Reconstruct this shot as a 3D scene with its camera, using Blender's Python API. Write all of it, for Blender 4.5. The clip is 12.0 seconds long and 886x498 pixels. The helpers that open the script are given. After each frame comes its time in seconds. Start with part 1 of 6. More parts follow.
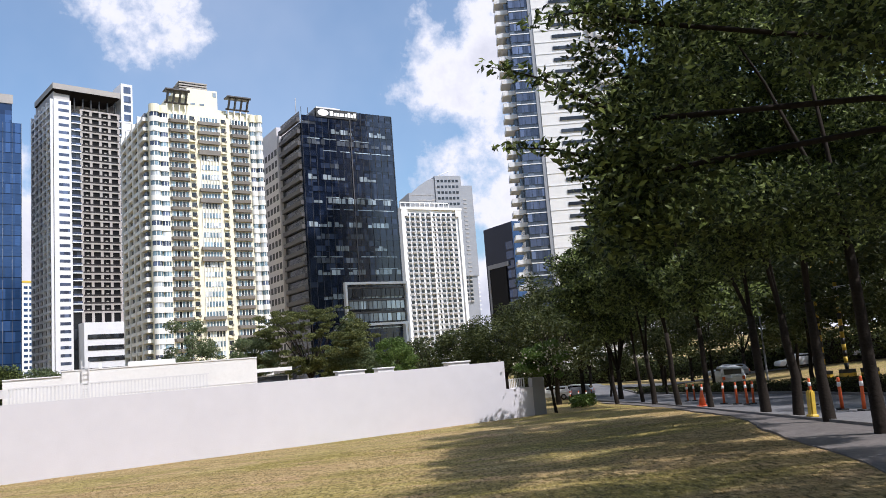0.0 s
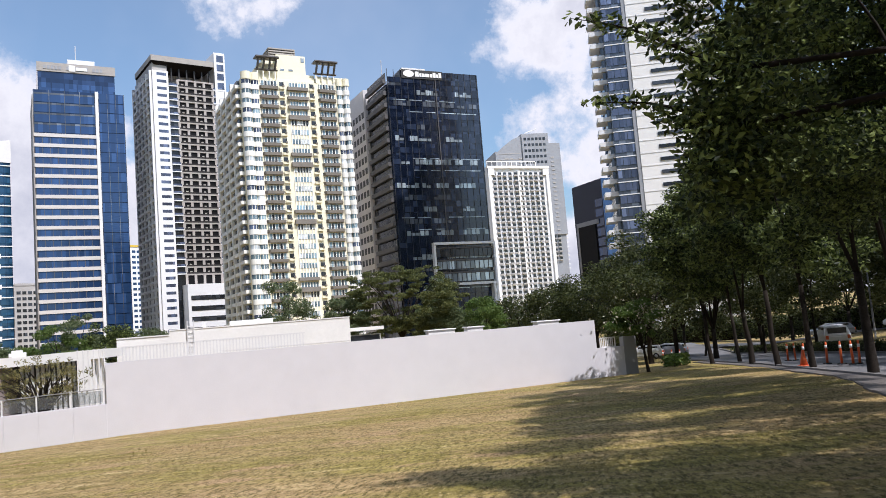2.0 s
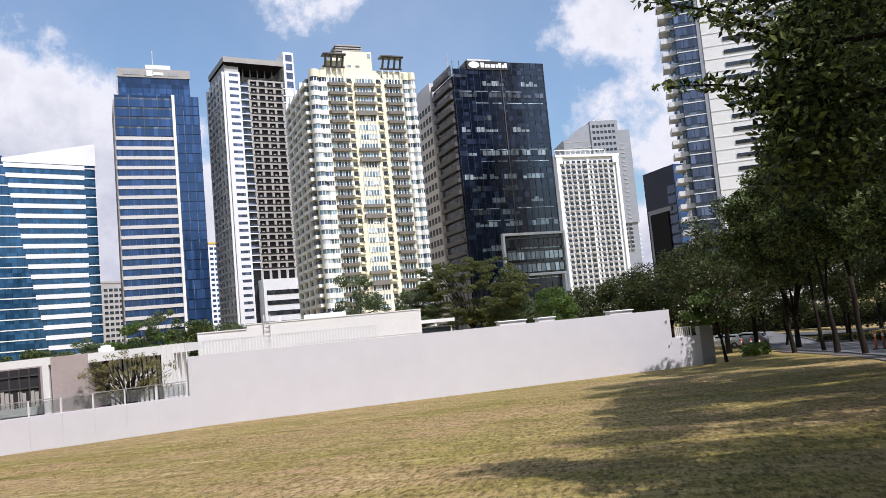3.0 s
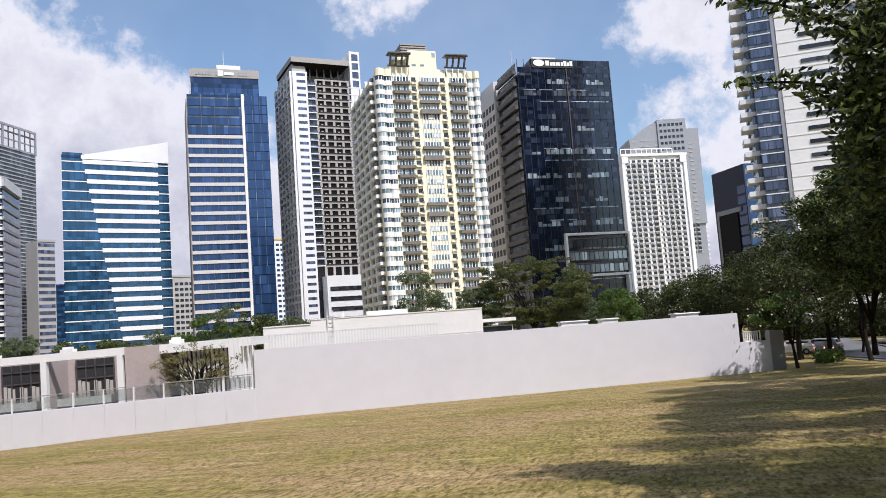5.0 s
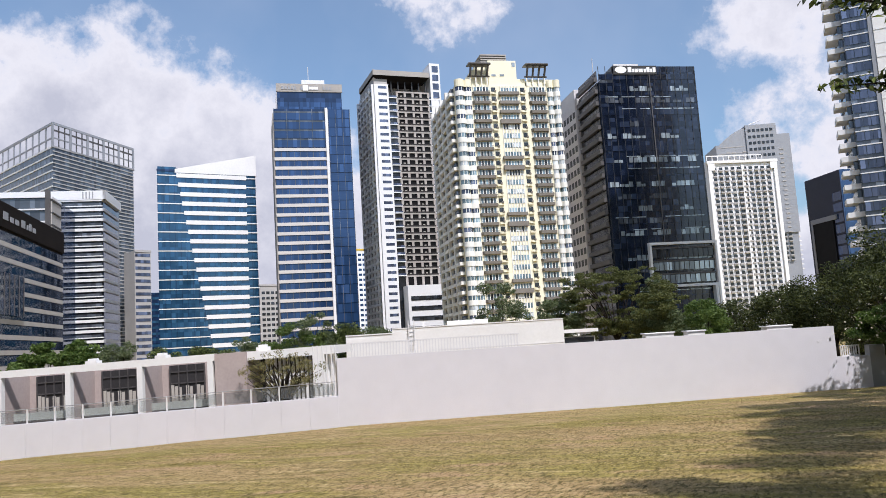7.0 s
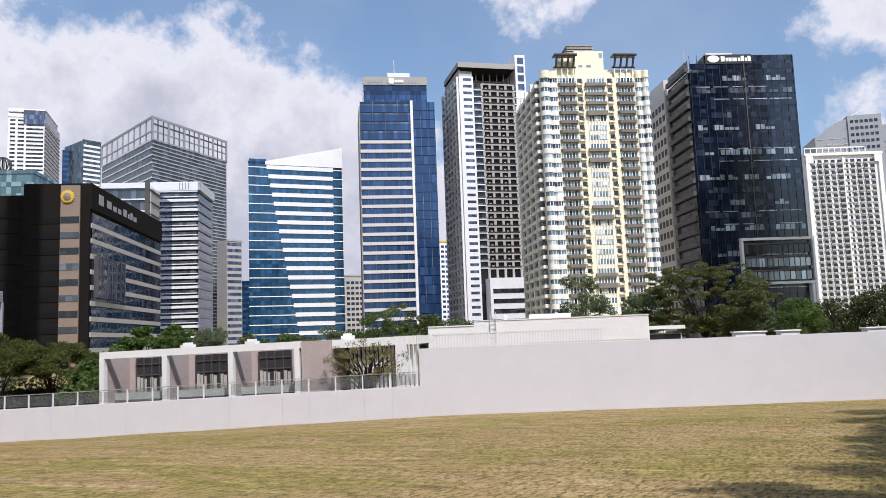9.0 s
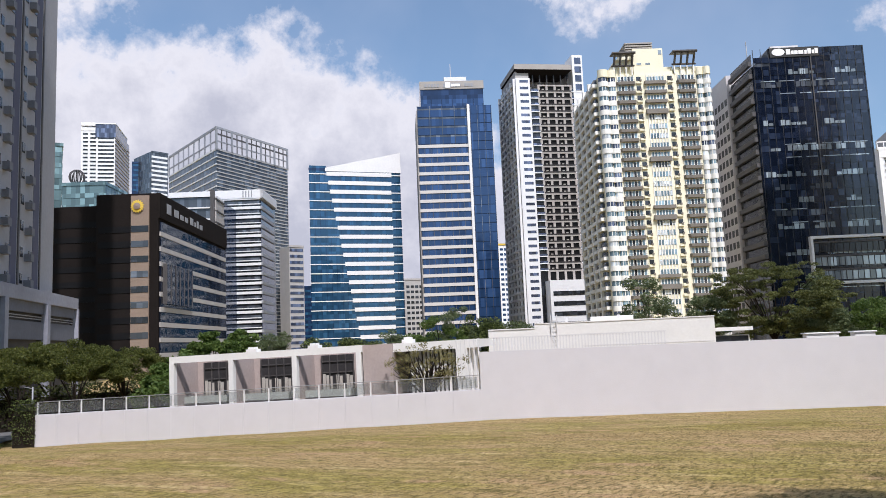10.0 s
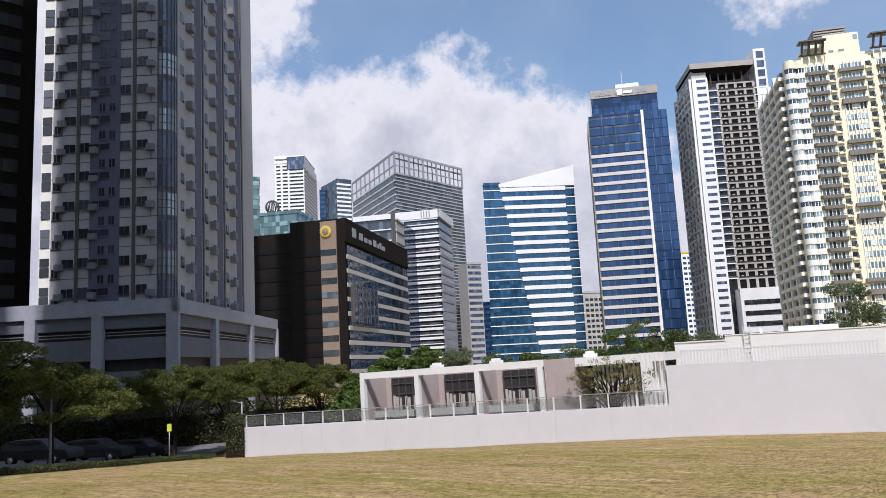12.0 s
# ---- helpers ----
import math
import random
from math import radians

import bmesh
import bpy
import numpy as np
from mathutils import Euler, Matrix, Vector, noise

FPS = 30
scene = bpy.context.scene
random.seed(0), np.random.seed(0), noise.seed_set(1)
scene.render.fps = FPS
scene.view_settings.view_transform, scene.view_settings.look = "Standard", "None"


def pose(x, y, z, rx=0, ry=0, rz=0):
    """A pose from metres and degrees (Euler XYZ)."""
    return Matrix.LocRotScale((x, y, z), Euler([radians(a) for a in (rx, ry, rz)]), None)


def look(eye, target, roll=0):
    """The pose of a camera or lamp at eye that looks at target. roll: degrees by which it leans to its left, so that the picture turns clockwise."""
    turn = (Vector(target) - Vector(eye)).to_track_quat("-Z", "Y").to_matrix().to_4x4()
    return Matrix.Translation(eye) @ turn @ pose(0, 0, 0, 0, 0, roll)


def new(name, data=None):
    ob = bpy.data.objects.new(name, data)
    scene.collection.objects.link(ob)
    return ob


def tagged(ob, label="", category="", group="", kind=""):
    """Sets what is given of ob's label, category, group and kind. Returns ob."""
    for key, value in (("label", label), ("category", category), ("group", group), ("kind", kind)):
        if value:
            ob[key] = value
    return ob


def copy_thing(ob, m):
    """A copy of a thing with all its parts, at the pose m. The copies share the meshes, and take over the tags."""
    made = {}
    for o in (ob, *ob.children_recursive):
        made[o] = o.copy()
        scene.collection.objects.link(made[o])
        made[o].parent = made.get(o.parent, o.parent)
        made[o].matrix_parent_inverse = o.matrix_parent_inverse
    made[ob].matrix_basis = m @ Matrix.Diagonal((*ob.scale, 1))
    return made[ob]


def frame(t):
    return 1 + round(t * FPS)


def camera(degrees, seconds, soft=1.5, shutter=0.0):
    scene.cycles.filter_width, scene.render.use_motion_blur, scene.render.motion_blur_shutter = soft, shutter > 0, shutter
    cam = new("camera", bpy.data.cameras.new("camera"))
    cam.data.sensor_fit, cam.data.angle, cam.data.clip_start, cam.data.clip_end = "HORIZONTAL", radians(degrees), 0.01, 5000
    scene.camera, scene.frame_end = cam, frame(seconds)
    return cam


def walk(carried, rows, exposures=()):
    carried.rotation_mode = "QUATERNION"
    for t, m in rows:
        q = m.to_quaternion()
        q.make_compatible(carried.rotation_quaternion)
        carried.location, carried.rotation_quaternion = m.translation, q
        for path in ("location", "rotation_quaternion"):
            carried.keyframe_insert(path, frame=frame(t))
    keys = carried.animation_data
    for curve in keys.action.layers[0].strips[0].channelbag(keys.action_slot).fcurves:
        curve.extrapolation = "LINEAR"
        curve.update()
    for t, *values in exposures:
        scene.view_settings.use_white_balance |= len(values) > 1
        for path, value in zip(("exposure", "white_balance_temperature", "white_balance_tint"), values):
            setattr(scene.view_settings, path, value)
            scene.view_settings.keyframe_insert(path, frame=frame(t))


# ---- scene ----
# The camera stands on a mown slope and pans to its left; azimuths are degrees clockwise from +y.
cam = camera(59.78, 12.0, soft=0.8)
EYE = 1.6
TURNS = [
    (0.0, 1.549, 7.972, 4.464), (0.5, 2.673, 7.455, 4.779), (1.0, 3.933, 6.267, 4.386), (1.5, 5.441, 5.435, 4.315),
    (2.0, 8.137, 5.493, 4.58), (2.5, 10.866, 5.566, 4.9), (3.0, 13.372, 5.318, 5.244), (5.0, 17.901, 5.584, 4.086),
    (5.5, 18.717, 5.808, 3.566), (6.0, 19.977, 6.094, 3.301), (6.5, 21.787, 6.406, 3.409), (7.0, 23.832, 6.712, 3.5),
    (9.0, 29.851, 6.44, 2.05), (9.5, 32.026, 6.643, 2.13), (10.0, 34.294, 6.855, 2.373), (10.5, 36.456, 6.986, 2.606),
    (11.0, 39.331, 7.276, 2.799), (11.5, 43.607, 7.928, 2.914), (12.0, 47.55, 8.556, 2.978),
]
ARM = 0.12


def stand(yaw):
    a = radians(yaw)
    return -ARM * math.sin(a), ARM * math.cos(a) - ARM


walk(cam, [(t, pose(*stand(yaw), EYE, 90 + pitch, roll, yaw)) for t, yaw, pitch, roll in TURNS],
     [(0.0, 0.16, 6040, 18.0), (2.5, 0.06, 6080, 18.0), (5.0, 0.0, 6080, 18.0), (12.0, -0.06, 6080, 18.0)])

# ---- sky, sun ----
SUN_AZ, SUN_EL = 126.0, 52.0
world = bpy.data.worlds.new("sky")
scene.world = world
world.use_nodes = True
wn, wl = world.node_tree.nodes, world.node_tree.links
wn.clear()


def wnode(kind, **values):
    n = wn.new(kind)
    for k, v in values.items():
        n.inputs[k].default_value = v
    return n


sky = wn.new("ShaderNodeTexSky")
sky.sky_type = "NISHITA"
sky.sun_disc = False
sky.sun_elevation, sky.sun_rotation = radians(SUN_EL), radians(SUN_AZ)
sky.air_density, sky.dust_density, sky.ozone_density = 1.0, 2.2, 0.9
coord = wn.new("ShaderNodeTexCoord")


def wmath(op, a, b=None, clamp=False):
    n = wn.new("ShaderNodeMath")
    n.operation, n.use_clamp = op, clamp
    for i, v in enumerate((a, b)):
        if v is None:
            continue
        if isinstance(v, (int, float)):
            n.inputs[i].default_value = v
        else:
            wl.new(v, n.inputs[i])
    return n.outputs[0]


def heap(az, el, wide, high):
    """A soft mound of cloud round a direction, 1 in its middle and falling off outwards."""
    a, e = radians(az), radians(el)
    d = Vector((math.sin(a) * math.cos(e), math.cos(a) * math.cos(e), math.sin(e)))
    r = Vector((math.cos(a), -math.sin(a), 0))
    u = r.cross(d)
    terms = []
    for v, s in ((r, wide), (u, high)):
        n = wn.new("ShaderNodeVectorMath")
        n.operation = "DOT_PRODUCT"
        wl.new(coord.outputs["Generated"], n.inputs[0])
        n.inputs[1].default_value = v / math.tan(radians(s))
        terms.append(wmath("POWER", wmath("ABSOLUTE", n.outputs["Value"]), 2.0))
    f = wn.new("ShaderNodeVectorMath")
    f.operation = "DOT_PRODUCT"
    wl.new(coord.outputs["Generated"], f.inputs[0])
    f.inputs[1].default_value = d
    ahead = wmath("GREATER_THAN", f.outputs["Value"], 0.0)
    return wmath("MULTIPLY", ahead, wmath("SUBTRACT", 1.0, wmath("ADD", *terms)))


puffs = wnode("ShaderNodeTexNoise", Scale=5.5, Detail=9.0, Roughness=0.58)
wl.new(coord.outputs["Generated"], puffs.inputs["Vector"])
wisps = wnode("ShaderNodeTexNoise", Scale=2.2, Detail=5.0, Roughness=0.6)
wl.new(coord.outputs["Generated"], wisps.inputs["Vector"])
mound = None
for spot in ((-50, 6, 24, 16.5), (-72, 14, 16, 16), (-62, 26, 7, 6), (2.5, 21.0, 7.0, 5.5), (4.5, 12, 9.5, 6.5), (-21.5, 25.0, 5.0, 4.2), (-16, 2, 45, 8)):
    h = wmath("MAXIMUM", wmath("MULTIPLY", heap(*spot), min(1.0, 0.08 + spot[2] / 17)), -0.55)
    mound = h if mound is None else wmath("MAXIMUM", mound, h)
crumbs = wnode("ShaderNodeTexNoise", Scale=17.0, Detail=9.0, Roughness=0.62)
wl.new(coord.outputs["Generated"], crumbs.inputs["Vector"])
body = wmath("ADD", wmath("MULTIPLY", wmath("SUBTRACT", puffs.outputs["Fac"], 0.5), 1.9), wmath("MULTIPLY", mound, 1.25))
body = wmath("ADD", body, wmath("MULTIPLY", wmath("SUBTRACT", crumbs.outputs["Fac"], 0.5), 1.5))
cover = wmath("MULTIPLY", wmath("ADD", body, -0.06), 2.9, True)
thin = wmath("MULTIPLY", wmath("SUBTRACT", wisps.outputs["Fac"], 0.42), 1.5, True)
cover = wmath("MAXIMUM", cover, wmath("ADD", 0.12, wmath("MULTIPLY", thin, 0.45)))
shade = wn.new("ShaderNodeValToRGB")
wl.new(wmath("MULTIPLY", body, 0.85, True), shade.inputs["Fac"])
shade.color_ramp.elements[0].color = (0.80, 0.86, 0.95, 1)
shade.color_ramp.elements[0].position = 0.0
shade.color_ramp.elements[1].color = (0.66, 0.68, 0.74, 1)
shade.color_ramp.elements[1].position = 1.0
e = shade.color_ramp.elements.new(0.45)
e.color = (1.0, 1.0, 1.0, 1)
gain = wn.new("ShaderNodeVectorMath")
gain.operation = "MULTIPLY"
gain.inputs[1].default_value = (0.118, 0.148, 0.150)
wl.new(sky.outputs["Color"], gain.inputs[0])
cloud = wn.new("ShaderNodeVectorMath")
cloud.operation = "SCALE"
cloud.inputs["Scale"].default_value = 0.86
wl.new(shade.outputs["Color"], cloud.inputs[0])
mix = wn.new("ShaderNodeMix")
mix.data_type = "RGBA"
wl.new(cover, mix.inputs["Factor"])
wl.new(gain.outputs[0], mix.inputs["A"])
wl.new(cloud.outputs[0], mix.inputs["B"])
back = wnode("ShaderNodeBackground", Strength=1.0)
wl.new(mix.outputs["Result"], back.inputs["Color"])
wl.new(back.outputs[0], wn.new("ShaderNodeOutputWorld").inputs["Surface"])

sun = new("sun", bpy.data.lights.new("sun", "SUN"))
sun.data.energy, sun.data.angle, sun.data.color = 4.45, radians(0.55), (1.0, 0.955, 0.88)
_a, _e = radians(SUN_AZ), radians(SUN_EL)
SUN_DIR = Vector((math.sin(_a) * math.cos(_e), math.cos(_a) * math.cos(_e), math.sin(_e)))
sun.matrix_basis = look(SUN_DIR * 400, (0, 0, 0))

# ---- materials ----


def material(name, colour, rough=0.8, metal=0.0, vary=0.12, scale=1.0, bump=0.0, bump_scale=40.0, tint=None, spec=0.5, per_object=0.0, second=None, emit=0.0):
    """A surface with two scales of mottling, fine relief and, if asked, a shift from piece to piece."""
    m = bpy.data.materials.new(name)
    m.use_nodes = True
    n, l = m.node_tree.nodes, m.node_tree.links
    b = n["Principled BSDF"]
    b.inputs["Roughness"].default_value, b.inputs["Metallic"].default_value = rough, metal
    b.inputs["Specular IOR Level"].default_value = spec
    pos = n.new("ShaderNodeNewGeometry").outputs["Position"]
    facs = []
    for s, d in ((scale, 4.0), (scale * 9.0, 3.0)):
        t = n.new("ShaderNodeTexNoise")
        t.inputs["Scale"].default_value, t.inputs["Detail"].default_value = s, d
        l.new(pos, t.inputs["Vector"])
        facs.append(t.outputs["Fac"])
    add = n.new("ShaderNodeMath")
    add.operation = "ADD"
    l.new(facs[0], add.inputs[0])
    l.new(facs[1], add.inputs[1])
    value = add.outputs[0]
    if per_object:
        info = n.new("ShaderNodeObjectInfo")
        k = n.new("ShaderNodeMath")
        k.operation = "MULTIPLY_ADD"
        l.new(info.outputs["Random"], k.inputs[0])
        k.inputs[1].default_value = per_object
        l.new(value, k.inputs[2])
        value = k.outputs[0]
    rampn = n.new("ShaderNodeMapRange")
    rampn.inputs["From Min"].default_value, rampn.inputs["From Max"].default_value = 0.6, 1.4 + per_object
    l.new(value, rampn.inputs["Value"])
    mixn = n.new("ShaderNodeMix")
    mixn.data_type = "RGBA"
    c = Vector(colour)
    other = Vector(second) if second else c * (1 + vary)
    first = c if second else c * (1 - vary)
    mixn.inputs["A"].default_value, mixn.inputs["B"].default_value = (*first, 1), (*other, 1)
    l.new(rampn.outputs["Result"], mixn.inputs["Factor"])
    l.new(mixn.outputs["Result"], b.inputs["Base Color"])
    if bump:
        t = n.new("ShaderNodeTexNoise")
        t.inputs["Scale"].default_value, t.inputs["Detail"].default_value = bump_scale, 4.0
        l.new(pos, t.inputs["Vector"])
        bn = n.new("ShaderNodeBump")
        bn.inputs["Strength"].default_value, bn.inputs["Distance"].default_value = bump, 0.02
        l.new(t.outputs["Fac"], bn.inputs["Height"])
        l.new(bn.outputs["Normal"], b.inputs["Normal"])
    if emit:
        b.inputs["Emission Color"].default_value, b.inputs["Emission Strength"].default_value = (*colour, 1), emit
    return m


def leaf_material(name, dark, light, through_light=0.35, rare=1.0):
    """Leaves: colour shifts from leaf to leaf, light comes through them."""
    m = bpy.data.materials.new(name)
    m.use_nodes = True
    n, l = m.node_tree.nodes, m.node_tree.links
    b = n["Principled BSDF"]
    b.inputs["Roughness"].default_value = 0.5
    b.inputs["Specular IOR Level"].default_value = 0.28
    g = n.new("ShaderNodeNewGeometry")
    mixn = n.new("ShaderNodeMix")
    mixn.data_type = "RGBA"
    mixn.inputs["A"].default_value, mixn.inputs["B"].default_value = (*dark, 1), (*light, 1)
    few = n.new("ShaderNodeMath")
    few.operation = "POWER"
    l.new(g.outputs["Random Per Island"], few.inputs[0])
    few.inputs[1].default_value = rare
    l.new(few.outputs[0], mixn.inputs["Factor"])
    l.new(mixn.outputs["Result"], b.inputs["Base Color"])
    tr = n.new("ShaderNodeBsdfTranslucent")
    l.new(mixn.outputs["Result"], tr.inputs["Color"])
    sh = n.new("ShaderNodeMixShader")
    sh.inputs["Fac"].default_value = through_light
    l.new(b.outputs[0], sh.inputs[1])
    l.new(tr.outputs[0], sh.inputs[2])
    l.new(sh.outputs[0], n["Material Output"].inputs["Surface"])
    return m


def glass_material(name, colour, rough=0.06, metal=0.35, pane=1.6, spread=0.75, tilt=0.018):
    """Window glass whose panes differ a little in tint, blind and set."""
    m = bpy.data.materials.new(name)
    m.use_nodes = True
    n, l = m.node_tree.nodes, m.node_tree.links
    b = n["Principled BSDF"]
    b.inputs["Metallic"].default_value, b.inputs["Specular IOR Level"].default_value = metal, 0.8
    co = n.new("ShaderNodeTexCoord").outputs["Object"]
    snap = n.new("ShaderNodeVectorMath")
    snap.operation = "SNAP"
    l.new(co, snap.inputs[0])
    snap.inputs[1].default_value = (pane, pane, 3.9)
    info = n.new("ShaderNodeObjectInfo")
    add = n.new("ShaderNodeVectorMath")
    add.operation = "ADD"
    l.new(snap.outputs[0], add.inputs[0])
    l.new(info.outputs["Location"], add.inputs[1])
    wn_ = n.new("ShaderNodeTexWhiteNoise")
    l.new(add.outputs[0], wn_.inputs["Vector"])
    ramp = n.new("ShaderNodeValToRGB")
    l.new(wn_.outputs["Value"], ramp.inputs["Fac"])
    c = Vector(colour)
    ramp.color_ramp.elements[0].color = (*(c * (1 - spread * 0.7)), 1)
    ramp.color_ramp.elements[1].color = (*(c * (1 + spread) + Vector((0.02, 0.025, 0.03)) * spread), 1)
    mid = ramp.color_ramp.elements.new(0.72)
    mid.color = (*c, 1)
    l.new(ramp.outputs["Color"], b.inputs["Base Color"])
    rr = n.new("ShaderNodeMapRange")
    rr.inputs["To Min"].default_value, rr.inputs["To Max"].default_value = rough, rough + 0.14
    l.new(wn_.outputs["Value"], rr.inputs["Value"])
    l.new(rr.outputs["Result"], b.inputs["Roughness"])
    off = n.new("ShaderNodeVectorMath")
    off.operation = "MULTIPLY_ADD"
    l.new(wn_.outputs["Color"], off.inputs[0])
    off.inputs[1].default_value = (tilt, tilt, tilt)
    off.inputs[2].default_value = (-tilt / 2, -tilt / 2, -tilt / 2)
    wave = n.new("ShaderNodeTexNoise")
    wave.inputs["Scale"].default_value = 0.35
    l.new(co, wave.inputs["Vector"])
    bn = n.new("ShaderNodeBump")
    bn.inputs["Strength"].default_value, bn.inputs["Distance"].default_value = 0.12, 0.06
    l.new(wave.outputs["Fac"], bn.inputs["Height"])
    nrm = n.new("ShaderNodeVectorMath")
    nrm.operation = "ADD"
    l.new(bn.outputs["Normal"], nrm.inputs[0])
    l.new(off.outputs[0], nrm.inputs[1])
    l.new(nrm.outputs[0], b.inputs["Normal"])
    return m


WHITE = material("white_paint", (0.78, 0.77, 0.75), 0.6, vary=0.05, scale=0.6)
WALL_PAINT = material("boundary_wall_paint", (0.625, 0.615, 0.655), 0.75, vary=0.045, scale=0.13, bump=0.25, bump_scale=18)
WALL_CAP = material("wall_cap", (0.72, 0.70, 0.70), 0.7, vary=0.08, scale=1.2)
TAUPE = material("taupe_render", (0.42, 0.35, 0.33), 0.8, vary=0.1, scale=0.8, bump=0.2)
# near-black that stands for the shade inside rooms and openings
ROOM_SHADE = material("interior_shade", (0.028, 0.026, 0.028), 0.6, vary=0.3)
CURTAIN = material("curtain_cloth", (0.45, 0.42, 0.38), 0.9, vary=0.1, scale=3)
STEEL = material("grey_steel", (0.42, 0.42, 0.43), 0.45, 0.5, 0.1, 2)
PALE_STEEL = material("white_steel", (0.70, 0.69, 0.69), 0.5, 0.0, 0.06, 2)
RAIL_GLASS = material("rail_glass", (0.62, 0.64, 0.64), 0.04, 0.0, 0.1, 0.6)
RAIL_GLASS.node_tree.nodes["Principled BSDF"].inputs["Transmission Weight"].default_value = 0.9
RAIL_GLASS.node_tree.nodes["Principled BSDF"].inputs["IOR"].default_value = 1.1
FROSTED = material("frosted_glass", (0.50, 0.53, 0.50), 0.35, 0.0, 0.06, 0.6)
ASPHALT = material("asphalt", (0.16, 0.157, 0.16), 0.85, vary=0.25, scale=0.5, bump=0.5, bump_scale=60)
PAVING = material("pavement_concrete", (0.135, 0.12, 0.11), 0.85, vary=0.4, scale=0.9, bump=0.4, bump_scale=30)
KERB = material("kerb_concrete", (0.17, 0.16, 0.15), 0.85, vary=0.15, scale=1)
BARK = material("bark", (0.026, 0.021, 0.017), 0.95, spec=0.15, vary=0.4, scale=3, bump=0.9, bump_scale=14)
PALE_BARK = material("pale_bark", (0.27, 0.23, 0.185), 0.9, vary=0.3, scale=3, bump=0.8, bump_scale=14)
# rare bright leaves among dark ones stand for sunlit specks in the crown
LEAF_DARK = leaf_material("street_tree_leaves", (0.018, 0.031, 0.011), (0.28, 0.345, 0.10), 0.42, 2.1)
LEAF_WOOD = leaf_material("wood_leaves", (0.024, 0.036, 0.011), (0.10, 0.115, 0.034), 0.3)
LEAF_RAIN = leaf_material("rain_tree_leaves", (0.045, 0.062, 0.014), (0.17, 0.185, 0.045), 0.4)
LEAF_DOME = leaf_material("dome_tree_leaves", (0.055, 0.070, 0.024), (0.20, 0.215, 0.070), 0.35)
LEAF_BRIGHT = leaf_material("bright_leaves", (0.05, 0.10, 0.02), (0.17, 0.24, 0.06), 0.4)
LEAF_GREY = leaf_material("grey_green_leaves", (0.075, 0.11, 0.05), (0.21, 0.25, 0.12), 0.4)
LEAF_FRANGIPANI = leaf_material("sparse_dry_leaves", (0.13, 0.13, 0.05), (0.36, 0.31, 0.13), 0.35)
PETAL = leaf_material("pale_petals", (0.34, 0.32, 0.22), (0.6, 0.55, 0.42), 0.3)
PODIUM_GREY = material("podium_render", (0.30, 0.31, 0.37), 0.8, vary=0.15, scale=0.25)
TOWER_GREY = material("shaft_render", (0.365, 0.365, 0.395), 0.8, vary=0.1, scale=0.2)
TOWER_DARK = material("shaft_trim_and_recess_shade", (0.10, 0.105, 0.16), 0.8, vary=0.1, scale=0.2)
CURTAINED = glass_material("curtained_glass", (0.58, 0.63, 0.66), 0.2, 0.0, 1.3, 0.5)
CREAM = material("cream_paint", (0.84, 0.79, 0.60), 0.7, vary=0.05, scale=0.2)
CREAM_WHITE = material("ivory_paint", (0.80, 0.79, 0.74), 0.7, vary=0.05, scale=0.2)
BALCONY_GREY = material("balcony_grey", (0.20, 0.18, 0.155), 0.75, vary=0.2, scale=0.4)
CONCRETE = material("tower_concrete", (0.42, 0.40, 0.385), 0.8, vary=0.1, scale=0.2)
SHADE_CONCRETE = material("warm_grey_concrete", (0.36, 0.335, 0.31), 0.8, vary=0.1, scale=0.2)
PALE_PANEL = material("pale_panels", (0.74, 0.74, 0.75), 0.5, vary=0.06, scale=0.15)
BEIGE_PANEL = material("beige_panels", (0.58, 0.55, 0.53), 0.55, vary=0.06, scale=0.15)
GREY_PANEL = material("grey_panels", (0.30, 0.31, 0.335), 0.5, 0.1, 0.1, 0.15)
CHARCOAL = material("charcoal_panels", (0.075, 0.07, 0.07), 0.5, vary=0.2, scale=0.2)
BROWN_PANEL = material("brown_panels", (0.25, 0.185, 0.14), 0.65, vary=0.12, scale=0.2)
# near-black brown that carries the shade of shadowed faces and undersides
BROWN_IN_SHADE = material("shaded_brown_cladding", (0.015, 0.012, 0.011), 0.85, vary=0.2, scale=0.2, spec=0.08)
GRID_BROWN = material("grid_render", (0.40, 0.365, 0.34), 0.8, vary=0.12, scale=0.2)
BALCONY_BROWN = material("balcony_brown", (0.020, 0.016, 0.015), 0.7, vary=0.4, scale=0.9)
AC_GREY = material("ac_casing", (0.17, 0.175, 0.20), 0.6, vary=0.15, scale=1.0)
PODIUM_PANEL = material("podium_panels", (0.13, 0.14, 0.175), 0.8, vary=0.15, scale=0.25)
REAR_GREY = material("rear_block_render", (0.60, 0.57, 0.585), 0.8, vary=0.08, scale=0.2)
NAVY_CLAD = material("navy_cladding", (0.028, 0.034, 0.060), 0.5, vary=0.15, scale=0.2, spec=0.25)
DIM_GLASS_SHADE = material("dim_glass_and_shade", (0.008, 0.008, 0.009), 0.6, vary=0.3, scale=0.5, spec=0.12)
YELLOW_PAINT = material("yellow_paint", (0.62, 0.42, 0.045), 0.5, vary=0.08)
BLACK_PAINT = material("black_paint", (0.02, 0.02, 0.02), 0.5, vary=0.2)
ORANGE = material("orange_plastic", (0.75, 0.13, 0.03), 0.5, vary=0.08)
SIGN_WHITE = material("sign_white", (0.85, 0.85, 0.85), 0.4, vary=0.02)
GLASS_BLUE = glass_material("blue_curtain_glass", (0.026, 0.068, 0.175), spread=0.4)
GLASS_SLATE = glass_material("slate_blue_glass", (0.10, 0.125, 0.20), 0.1, 0.3)
